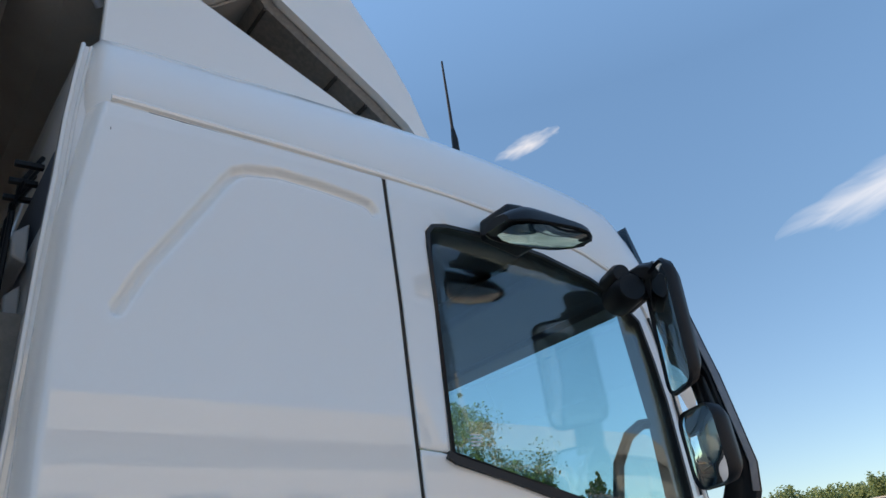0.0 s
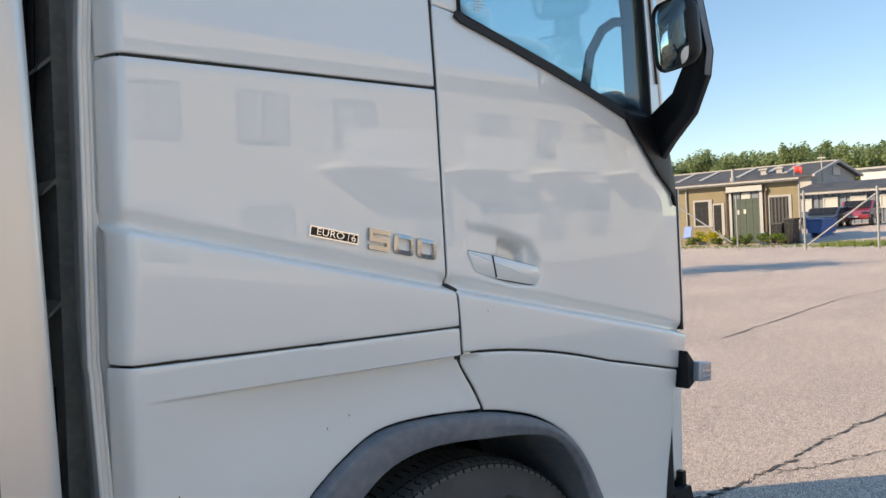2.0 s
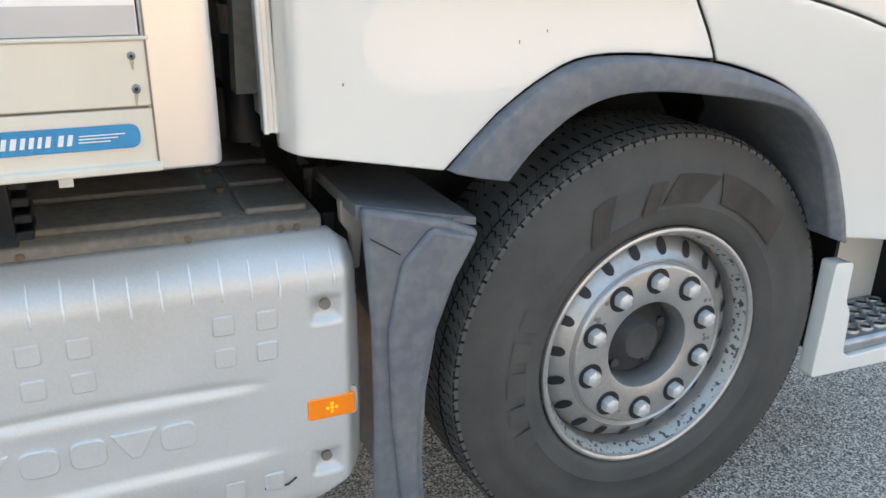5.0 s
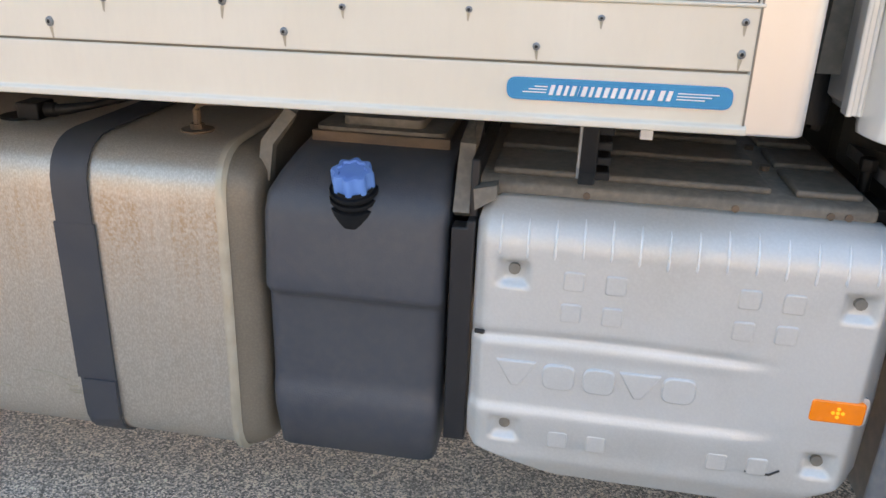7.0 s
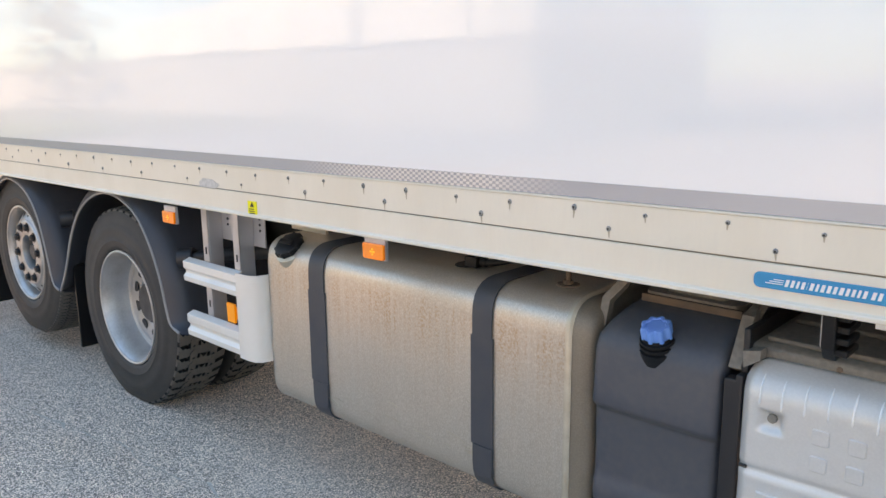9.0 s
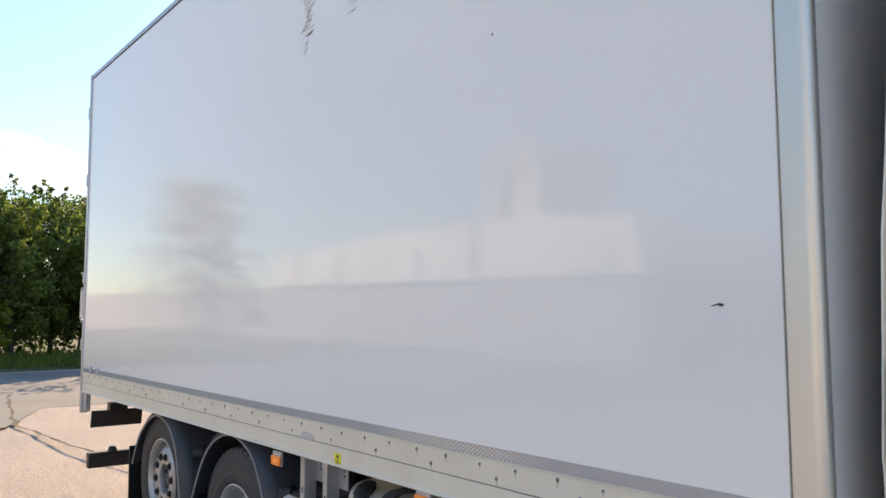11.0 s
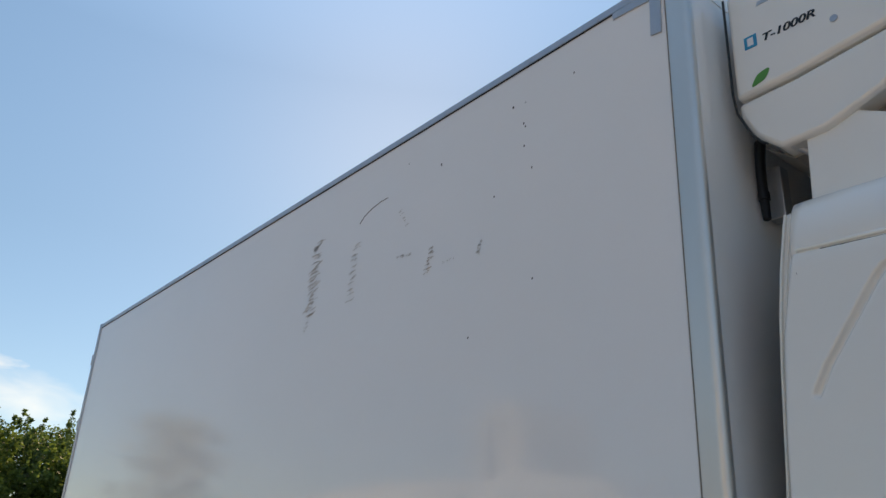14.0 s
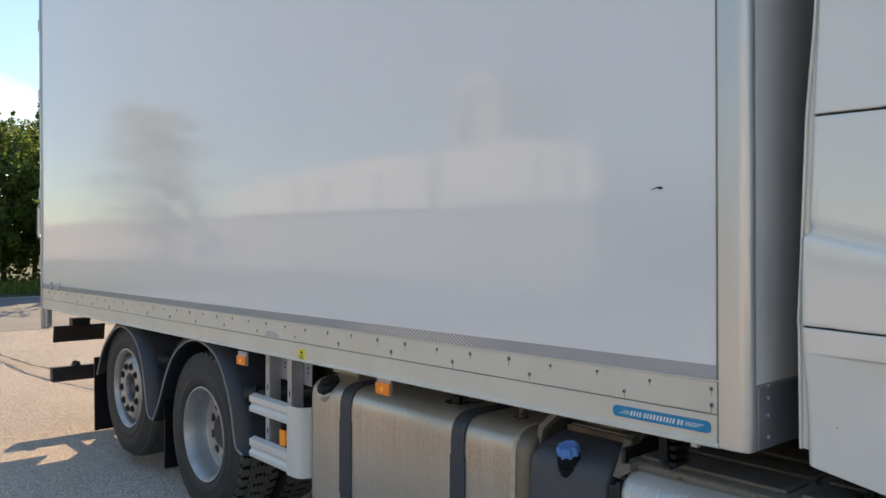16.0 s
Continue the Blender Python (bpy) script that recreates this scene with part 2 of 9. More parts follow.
BLUE_DECAL = material("blue_decal", (0.0, 0.26, 0.47), 0.6, color2=(0.0, 0.33, 0.53), spec=0.02, scale=10, mix=0.6)
WHITE_DECAL = material("white_decal_ink", (0.78, 0.78, 0.77), 0.4)
YELLOW = material("yellow_warning_label", (0.85, 0.74, 0.02), 0.4)
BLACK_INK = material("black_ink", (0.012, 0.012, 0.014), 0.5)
GROOVE_DIRT = material("grimy_joint", (0.22, 0.18, 0.145), 0.9, color2=(0.30, 0.25, 0.2), scale=30, mix=0.7)
DIRT_INK = material("grime_streak", (0.42, 0.35, 0.26), 0.8, color2=(0.5, 0.42, 0.32), scale=60, mix=0.8)
SCUFF = material("scuffed_paint_marks", (0.46, 0.44, 0.41), 0.7, color2=(0.64, 0.62, 0.60), scale=70, mix=0.9)
SCUFF_BROWN = material("brown_scrape_marks", (0.42, 0.37, 0.33), 0.75, color2=(0.58, 0.55, 0.51), scale=70, mix=0.8)
COVER_TOP = material("dusty_cover_panel", (0.20, 0.18, 0.158), 0.7, metal=0.2, color2=(0.11, 0.10, 0.09), scale=6, mix=0.7, fine=(0.30, 0.27, 0.235), fine_scale=60, fine_mix=0.4, bump=0.12, bump_scale=60)
# greyed copy of the cab white: shade behind the cab is in the colour
CAB_BACK = material("shaded_cab_back", (0.44, 0.44, 0.43), 0.35, color2=(0.32, 0.315, 0.30), scale=4, mix=0.7, fine=(0.36, 0.35, 0.33), fine_scale=40, fine_mix=0.3, bump=0.04, bump_scale=40)
GREEN_LEAF = material("green_leaf_decal", (0.05, 0.28, 0.05), 0.4)
GAP = material("dark_panel_gap", (0.035, 0.028, 0.022), 0.9, color2=(0.06, 0.05, 0.04), scale=30, mix=0.6)
STRAP = material("slate_painted_strap", (0.040, 0.048, 0.062), 0.5, color2=(0.065, 0.066, 0.068), scale=9, mix=0.6, bump=0.04, bump_scale=120)
SEAL = material("black_rubber_seal", (0.012, 0.012, 0.013), 0.55, bump=0.03)
BADGE_CHROME = material("darkened_badge_chrome", (0.50, 0.49, 0.47), 0.13, metal=1.0, color2=(0.40, 0.39, 0.37), scale=30, mix=0.6)
MIRROR = material("mirror_glass", (0.86, 0.88, 0.88), 0.015, metal=1.0)
CABIN_GREY = material("cabin_lining", (0.075, 0.082, 0.10), 0.8, color2=(0.055, 0.06, 0.075), scale=6, mix=0.5, bump=0.05, bump_scale=200)
CABIN_DARK = material("cabin_dark_plastic", (0.03, 0.031, 0.033), 0.6, bump=0.05, bump_scale=200)
STEP_ALU = material("perforated_step_aluminium", (0.50, 0.51, 0.52), 0.42, metal=0.8, color2=(0.30, 0.29, 0.27), scale=16, mix=0.6, bump=0.05)


def glass_material(name, tint, rough=0.0):
    """A thin pane: clear with a tint, and a mirror gloss that grows at grazing angles."""
    m = bpy.data.materials.new(name)
    m.use_nodes = True
    n, l = m.node_tree.nodes, m.node_tree.links
    n.remove(n["Principled BSDF"])
    out = n["Material Output"]
    tr, gl, mx, fr, pw, mr = n.new("ShaderNodeBsdfTransparent"), n.new("ShaderNodeBsdfGlossy"), n.new("ShaderNodeMixShader"), n.new("ShaderNodeLayerWeight"), n.new("ShaderNodeMath"), n.new("ShaderNodeMapRange")
    tr.inputs[0].default_value = (*tint, 1)
    gl.inputs["Roughness"].default_value = rough
    fr.inputs["Blend"].default_value = 0.5
    pw.operation = "POWER"
    pw.inputs[1].default_value = 4.5
    mr.inputs["To Min"].default_value, mr.inputs["To Max"].default_value = 0.085, 0.9
    l.new(fr.outputs["Facing"], pw.inputs[0])
    l.new(pw.outputs[0], mr.inputs[0])
    l.new(mr.outputs[0], mx.inputs[0])
    l.new(tr.outputs[0], mx.inputs[1])
    l.new(gl.outputs[0], mx.inputs[2])
    l.new(mx.outputs[0], out.inputs[0])
    return m


GLASS = glass_material("tinted_cab_glass", (0.85, 0.99, 0.995))
VISOR_GLASS = glass_material("smoked_visor", (0.10, 0.19, 0.23))


def tape_material():
    """Silver reflective tape: small chequered facets, their glint partly painted into the colour."""
    m = material("reflective_tape", (0.52, 0.53, 0.54), 0.3, metal=0.65)
    n, l = m.node_tree.nodes, m.node_tree.links
    b = n["Principled BSDF"]
    tc, br, mr, mx = n.new("ShaderNodeTexCoord"), n.new("ShaderNodeTexChecker"), n.new("ShaderNodeMapRange"), n.new("ShaderNodeMix")
    no = n.new("ShaderNodeTexNoise")
    mp = n.new("ShaderNodeMapping")
    mp.inputs["Scale"].default_value = (0.8, 1, 1.25)
    br.inputs["Scale"].default_value = 105
    br.inputs[1].default_value, br.inputs[2].default_value = (0.33, 0.38, 0.44, 1), (0.60, 0.63, 0.66, 1)
    mx.data_type = "RGBA"
    mx.inputs[6].default_value = (0.36, 0.42, 0.49, 1)
    no.inputs["Scale"].default_value = 1.1
    mr.inputs["From Min"].default_value, mr.inputs["From Max"].default_value = 0.46, 0.16
    l.new(tc.outputs["Object"], mp.inputs[0])
    l.new(mp.outputs[0], br.inputs[0])
    l.new(tc.outputs["Object"], no.inputs[0])
    sx, ad, ab, mu = n.new("ShaderNodeSeparateXYZ"), n.new("ShaderNodeMath"), n.new("ShaderNodeMath"), n.new("ShaderNodeMath")
    ad.operation, ab.operation, mu.operation = "ADD", "ABSOLUTE", "MULTIPLY_ADD"
    # chequer contrast is painted round x = -2.45, where facets catch light
    ad.inputs[1].default_value = 2.45
    mu.inputs[1].default_value = -0.25
    l.new(tc.outputs["Object"], sx.inputs[0])
    l.new(sx.outputs[0], ad.inputs[0])
    l.new(ad.outputs[0], ab.inputs[0])
    l.new(no.outputs[0], mu.inputs[0])
    l.new(ab.outputs[0], mu.inputs[2])
    l.new(mu.outputs[0], mr.inputs[0])
    l.new(mr.outputs[0], mx.inputs[0])
    l.new(br.outputs[0], mx.inputs[7])
    l.new(mx.outputs[2], b.inputs["Base Color"])
    tilt, nm, c2 = n.new("ShaderNodeMix"), n.new("ShaderNodeNormalMap"), n.new("ShaderNodeTexChecker")
    c2.inputs["Scale"].default_value = 105
    c2.inputs[1].default_value, c2.inputs[2].default_value = (0, 0, 0, 1), (1, 1, 1, 1)
    tilt.data_type, nm.space = "RGBA", "OBJECT"
    tilt.inputs[6].default_value, tilt.inputs[7].default_value = (0.43, 0.005, 0.52, 1), (0.57, 0.005, 0.48, 1)
    l.new(mp.outputs[0], c2.inputs[0])
    l.new(c2.outputs[0], tilt.inputs[0])
    even = n.new("ShaderNodeMix")
    even.data_type = "RGBA"
    even.inputs[6].default_value = (0.50, 0.005, 0.50, 1)
    l.new(mr.outputs[0], even.inputs[0])
    l.new(tilt.outputs[2], even.inputs[7])
    l.new(even.outputs[2], nm.inputs["Color"])
    l.new(nm.outputs[0], b.inputs["Normal"])
    return m


TAPE = tape_material()


def ground_material():
    """Worn asphalt: pale and dark stone chips, larger patches, thin cracks."""
    m = material("worn_asphalt", (0.16, 0.145, 0.14), 0.9)
    n, l = m.node_tree.nodes, m.node_tree.links
    b = n["Principled BSDF"]
    tc = n.new("ShaderNodeTexCoord")
    vo, big, mid = n.new("ShaderNodeTexVoronoi"), n.new("ShaderNodeTexNoise"), n.new("ShaderNodeTexNoise")
    vo.inputs["Scale"].default_value = 215
    big.inputs["Scale"].default_value, big.inputs["Detail"].default_value = 0.35, 5
    mid.inputs["Scale"].default_value, mid.inputs["Detail"].default_value = 9, 6
    for t in (vo, big, mid):
        l.new(tc.outputs["Object"], t.inputs["Vector"])
    ramp = n.new("ShaderNodeValToRGB")
    e = ramp.color_ramp.elements
    e[0].position, e[0].color = 0.12, (0.06, 0.050, 0.046, 1)
    e[1].position, e[1].color = 0.95, (0.90, 0.73, 0.62, 1)
    c = e.new(0.55)
    c.color = (0.40, 0.315, 0.27, 1)
    sep = n.new("ShaderNodeSeparateColor")
    l.new(vo.outputs["Color"], sep.inputs[0])
    l.new(sep.outputs[0], ramp.inputs[0])
    m1, m2 = n.new("ShaderNodeMix"), n.new("ShaderNodeMix")
    r1, r2 = n.new("ShaderNodeMapRange"), n.new("ShaderNodeMapRange")
    for x in (m1, m2):
        x.data_type = "RGBA"
    r1.inputs["From Min"].default_value, r1.inputs["From Max"].default_value, r1.inputs["To Max"].default_value = 0.42, 0.62, 0.28
    r2.inputs["From Min"].default_value, r2.inputs["From Max"].default_value, r2.inputs["To Max"].default_value = 0.45, 0.75, 0.22
    l.new(big.outputs[0], r1.inputs[0])
    l.new(mid.outputs[0], r2.inputs[0])
    l.new(r1.outputs[0], m1.inputs[0])
    l.new(r2.outputs[0], m2.inputs[0])
    chip, spot, m0 = n.new("ShaderNodeTexVoronoi"), n.new("ShaderNodeMapRange"), n.new("ShaderNodeMix")
    chip.inputs["Scale"].default_value = 125
    l.new(tc.outputs["Object"], chip.inputs["Vector"])
    cs, hue = n.new("ShaderNodeSeparateColor"), n.new("ShaderNodeMath")
    l.new(chip.outputs["Color"], cs.inputs[0])
    spot.inputs["From Min"].default_value, spot.inputs["From Max"].default_value = 0.30, 0.22
    l.new(chip.outputs["Distance"], spot.inputs[0])
    hue.operation = "MULTIPLY"
    pick = n.new("ShaderNodeMapRange")
    pick.inputs["From Min"].default_value, pick.inputs["From Max"].default_value, pick.inputs["To Max"].default_value = 0.62, 0.70, 0.5
    l.new(cs.outputs[0], pick.inputs[0])
    l.new(spot.outputs[0], hue.inputs[0])
    l.new(pick.outputs[0], hue.inputs[1])
    stone = n.new("ShaderNodeValToRGB")
    stone.color_ramp.elements[0].color, stone.color_ramp.elements[1].color = (0.07, 0.065, 0.062, 1), (0.74, 0.64, 0.56, 1)
    l.new(cs.outputs[1], stone.inputs[0])
    m0.data_type = "RGBA"
    l.new(hue.outputs[0], m0.inputs[0])
    l.new(ramp.outputs[0], m0.inputs[6])
    l.new(stone.outputs[0], m0.inputs[7])
    l.new(m0.outputs[2], m1.inputs[6])
    m1.inputs[7].default_value = (0.60, 0.48, 0.41, 1)
    l.new(m1.outputs[2], m2.inputs[6])
    m2.inputs[7].default_value = (0.235, 0.208, 0.194, 1)
    # brightening painted into the colour beside the tanks, in place of light
    sx, span, gain, wash = (n.new("ShaderNode" + k) for k in ("SeparateXYZ", "MapRange", "ValToRGB", "VectorMath"))
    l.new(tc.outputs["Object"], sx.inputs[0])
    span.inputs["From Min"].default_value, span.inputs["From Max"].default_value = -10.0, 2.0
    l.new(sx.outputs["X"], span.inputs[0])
    g = gain.color_ramp.elements
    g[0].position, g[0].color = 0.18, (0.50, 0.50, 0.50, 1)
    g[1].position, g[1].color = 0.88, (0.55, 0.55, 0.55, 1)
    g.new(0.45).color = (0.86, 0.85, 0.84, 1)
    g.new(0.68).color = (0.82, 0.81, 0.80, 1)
    l.new(span.outputs[0], gain.inputs[0])
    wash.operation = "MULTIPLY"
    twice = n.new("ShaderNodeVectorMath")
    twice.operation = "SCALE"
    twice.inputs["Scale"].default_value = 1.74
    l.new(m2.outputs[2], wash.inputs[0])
    l.new(gain.outputs[0], wash.inputs[1])
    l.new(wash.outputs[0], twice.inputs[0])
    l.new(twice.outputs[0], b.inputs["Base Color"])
    u = n.new("ShaderNodeBump")
    u.inputs["Strength"].default_value, u.inputs["Distance"].default_value = 0.9, 0.006
    l.new(vo.outputs["Distance"], u.inputs["Height"])
    l.new(u.outputs[0], b.inputs["Normal"])
    return m


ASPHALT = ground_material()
PALE_SEAM = material("pale_seam_in_asphalt", (0.50, 0.44, 0.39), 0.95, color2=(0.35, 0.31, 0.28), scale=40, mix=0.8)
CRACK = material("crack_in_asphalt", (0.05, 0.045, 0.04), 0.95)
ROAD = material("road_asphalt", (0.10, 0.10, 0.105), 0.9, color2=(0.16, 0.155, 0.15), scale=0.6, mix=0.7, fine=(0.22, 0.21, 0.2), fine_scale=60, fine_mix=0.4, bump=0.2, bump_scale=90)
SOIL = material("grassy_verge_ground", (0.05, 0.07, 0.025), 0.95, color2=(0.09, 0.085, 0.045), scale=1.2, mix=0.8, bump=0.4, bump_scale=8)
BARK = material("tree_bark", (0.16, 0.14, 0.115), 0.9, color2=(0.05, 0.045, 0.04), scale=6, mix=0.9, bump=0.4, bump_scale=30)


def leaf_material(name, a, b2):
    """Leaves: each its own green, with light through them."""
    m = bpy.data.materials.new(name)
    m.use_nodes = True
    n, l = m.node_tree.nodes, m.node_tree.links
    b = n["Principled BSDF"]
    g, mx = n.new("ShaderNodeNewGeometry"), n.new("ShaderNodeMix")
    mx.data_type = "RGBA"
    mx.inputs[6].default_value, mx.inputs[7].default_value = (*a, 1), (*b2, 1)
    l.new(g.outputs["Random Per Island"], mx.inputs[0])
    l.new(mx.outputs[2], b.inputs["Base Color"])
    b.inputs["Roughness"].default_value = 0.55
    tl, ms = n.new("ShaderNodeBsdfTranslucent"), n.new("ShaderNodeMixShader")
    l.new(mx.outputs[2], tl.inputs[0])
    ms.inputs[0].default_value = 0.55
    l.new(b.outputs[0], ms.inputs[1])
    l.new(tl.outputs[0], ms.inputs[2])
    l.new(ms.outputs[0], n["Material Output"].inputs[0])
    return m


LEAF = leaf_material("leaves_mid_green", (0.08, 0.13, 0.026), (0.19, 0.25, 0.05))
# leaf colour paled so that these unseen trees reflect only faintly
LEAF_PALE = leaf_material("paled_reflection_leaf", (0.34, 0.36, 0.25), (0.44, 0.45, 0.33))
LEAF_DARK = leaf_material("leaves_dark_green", (0.06, 0.105, 0.027), (0.145, 0.205, 0.05))
LEAF_BRIGHT = leaf_material("leaves_yellow_green", (0.12, 0.17, 0.02), (0.26, 0.28, 0.03))
BLOSSOM = leaf_material("yellow_flowering_leaves", (0.24, 0.25, 0.02), (0.62, 0.50, 0.02))
WOOD_FAR = leaf_material("far_wood_leaves", (0.135, 0.19, 0.078), (0.28, 0.345, 0.155))
OCHRE = material("ochre_render_wall", (0.198, 0.165, 0.105), 0.85, color2=(0.162, 0.135, 0.086), scale=1.5, mix=0.6, bump=0.1)
HOUSE_WALL = material("weathered_house_render", (0.66, 0.63, 0.58), 0.8, color2=(0.56, 0.53, 0.48), scale=0.6, mix=0.6, bump=0.05)
CURTAIN = material("curtained_pane", (0.34, 0.345, 0.34), 0.5, color2=(0.48, 0.47, 0.44), scale=0.8, mix=0.8)
WHITE_WALL = material("white_sheet_cladding", (0.86, 0.85, 0.82), 0.5, color2=(0.64, 0.64, 0.62), scale=0.8, mix=0.6)
GREY_WALL = material("grey_blue_cladding", (0.135, 0.165, 0.195), 0.7, color2=(0.10, 0.125, 0.145), scale=1.2, mix=0.6)
BEIGE_SHEET = material("beige_sheet_cladding", (0.55, 0.53, 0.49), 0.6, color2=(0.49, 0.47, 0.43), scale=0.8, mix=0.6)
DARK_GREY = material("mid_grey_wall", (0.36, 0.355, 0.34), 0.8, color2=(0.26, 0.255, 0.25), scale=0.8, mix=0.6)
ROOF_DARK = material("dark_felt_roof", (0.032, 0.034, 0.040), 0.75, color2=(0.075, 0.072, 0.07), scale=1.0, mix=0.7, bump=0.1)
TRIM_WHITE = material("weathered_pale_trim", (0.30, 0.295, 0.285), 0.6, color2=(0.23, 0.225, 0.22), scale=3, mix=0.5)
GREEN_DOOR = material("faded_green_boards", (0.036, 0.058, 0.044), 0.75, color2=(0.06, 0.08, 0.062), scale=4, mix=0.6, stretch=(3, 3, 0.4))
# near-black colour paints the unlit insides behind panes and openings
DARK_ROOM = material("dark_room_behind_glass", (0.014, 0.015, 0.017), 0.5, spec=0.15)
GALV = material("galvanised_steel", (0.30, 0.31, 0.31), 0.5, metal=0.7, color2=(0.23, 0.23, 0.23), scale=12, mix=0.6)
BLUE_BIN = material("blue_container_paint", (0.025, 0.13, 0.36), 0.55, color2=(0.04, 0.15, 0.36), scale=4, mix=0.6)
RED_CAR = material("dark_red_car_paint", (0.25, 0.02, 0.03), 0.25, coat=0.6)
GREY_CAR = material("dark_grey_car_paint", (0.022, 0.025, 0.03), 0.3, coat=0.3)
RED_TARP = material("red_dish_paint", (0.55, 0.05, 0.04), 0.6)
# weak emission added to brighten a reflector that is no lamp
ORANGE_PALE = material("small_orange_reflector", (0.85, 0.30, 0.02), 0.3, emit=(1, 0.3, 0.02), emit_power=0.05)


# ---- building blocks ----
def link_mesh(name, bm, mat, parent=None, label="", smooth=40, keep=False):
    me = bpy.data.meshes.new(name)
    bmesh.ops.remove_doubles(bm, verts=bm.verts, dist=1e-5)
    bm.to_mesh(me)
    if not keep:
        bm.free()
    for m in (mat if isinstance(mat, (list, tuple)) else [mat]):
        me.materials.append(m)
    if smooth:
        me.polygons.foreach_set("use_smooth", [True] * len(me.polygons))
        me.set_sharp_from_angle(angle=radians(smooth))
    ob = new(name, me)
    if parent:
        ob.parent = parent
    if label:
        tagged(ob, label)
    return ob


def part(name, bm, mat, parent, label="", smooth=40):
    return link_mesh(name, bm, mat, parent, label, smooth)


def thing(name, label, category, group="", kind=""):
    return tagged(new(name), label, category, group, kind)


def bevel(ob, width=0.005, segments=2, angle=35):
    m = ob.modifiers.new("bevel", "BEVEL")
    m.width, m.segments, m.limit_method, m.angle_limit = width, segments, "ANGLE", radians(angle)
    m.harden_normals = False
    return ob


def add_box(bm, x0, x1, y0, y1, z0, z1, mi=0):
    v = [bm.verts.new((x, y, z)) for x in (x0, x1) for y in (y0, y1) for z in (z0, z1)]
    for f in ((0, 1, 3, 2), (4, 6, 7, 5), (0, 4, 5, 1), (2, 3, 7, 6), (0, 2, 6, 4), (1, 5, 7, 3)):
        bm.faces.new([v[i] for i in f]).material_index = mi
    return v


def add_prism(bm, outline, y0, y1, mi=0, axis="y"):
    """An outline in x and z, swept along y (or in y and z along x, or x and y along z)."""
    put = {"y": lambda a, b, d: (a, d, b), "x": lambda a, b, d: (d, a, b), "z": lambda a, b, d: (a, b, d)}[axis]
    lo = [bm.verts.new(put(a, b, y0)) for a, b in outline]
    hi = [bm.verts.new(put(a, b, y1)) for a, b in outline]
    n = len(lo)
    faces = [bm.faces.new(lo), bm.faces.new(hi[::-1])]
    faces += [bm.faces.new((lo[i], hi[i], hi[(i + 1) % n], lo[(i + 1) % n])) for i in range(n)]
    for f in faces:
        f.material_index = mi
    bmesh.ops.recalc_face_normals(bm, faces=faces)
    return lo + hi


def add_tube(bm, path, r, seg=8, mi=0, closed=False):
    """A round bar along a path; r is one radius or one for each point."""
    pts = [Vector(p) for p in path]
    n = len(pts)
    rs = r if isinstance(r, (list, tuple)) else [r] * n
    rings, up = [], Vector((0.13, 0.21, 0.97))
    for i, p in enumerate(pts):
        a = pts[(i - 1) % n] if (i or closed) else p
        b = pts[(i + 1) % n] if (i < n - 1 or closed) else p
        d = (b - a).normalized()
        s = d.cross(up)
        s = s.normalized() if s.length > 1e-3 else Vector((1, 0, 0))
        t = s.cross(d)
        rings.append([bm.verts.new(p + rs[i] * (math.cos(k * math.tau / seg) * s + math.sin(k * math.tau / seg) * t)) for k in range(seg)])
    for i in range(n if closed else n - 1):
        q, w = rings[i], rings[(i + 1) % n]
        for k in range(seg):
            bm.faces.new((q[k], q[(k + 1) % seg], w[(k + 1) % seg], w[k])).material_index = mi
    if not closed:
        bm.faces.new(rings[0][::-1]).material_index = mi
        bm.faces.new(rings[-1]).material_index = mi


def add_band(bm, path, width, thick, mi=0):
    """A flat bar of rectangular section along a path in the x-z plane or any other: width along y."""
    pts = [Vector(p) for p in path]
    rings = []
    for i, p in enumerate(pts):
        a, b = pts[max(i - 1, 0)], pts[min(i + 1, len(pts) - 1)]
        d = (b - a).normalized()
        side = Vector((0, 1, 0))
        if abs(d.y) > 0.95:
            side = Vector((1, 0, 0))
        nrm = d.cross(side).normalized()
        side = nrm.cross(d).normalized()
        rings.append([bm.verts.new(p + side * sx * width / 2 + nrm * sn * thick / 2) for sx, sn in ((-1, -1), (1, -1), (1, 1), (-1, 1))])
    for q, w in zip(rings, rings[1:]):
        for k in range(4):
            bm.faces.new((q[k], q[(k + 1) % 4], w[(k + 1) % 4], w[k])).material_index = mi
    bm.faces.new(rings[0][::-1]).material_index = mi
    bm.faces.new(rings[-1]).material_index = mi


def add_lathe(bm, profile, seg=64, mi=0, skip=None):
    """A profile of (radius, y) turned about the y axis. skip(i, k) leaves a face out."""
    rings = [[bm.verts.new((r * math.sin(k * math.tau / seg), y, r * math.cos(k * math.tau / seg))) for k in range(seg)] for r, y in profile]
    for i in range(len(rings) - 1):
        for k in range(seg):
            if skip and skip(i, k):
                continue
            f = bm.faces.new((rings[i][k], rings[i][(k + 1) % seg], rings[i + 1][(k + 1) % seg], rings[i + 1][k]))
            f.material_index = mi
    return rings


def rounded(outline, r, seg=5):
    """The outline with its corners rounded."""
    out, n = [], len(outline)
    for i in range(n):
        p, a, b = (Vector(outline[j % n]) for j in (i, i - 1, i + 1))
        u, v = (a - p), (b - p)
        d = min(r, u.length * 0.45, v.length * 0.45)
        u, v = u.normalized() * d, v.normalized() * d
        for k in range(seg + 1):
            t = k / seg
            out.append(tuple(p + u * (1 - t) ** 2 + v * t ** 2))
    return out


def smooth01(t):
    t = min(max(t, 0.0), 1.0)
    return t * t * (3 - 2 * t)


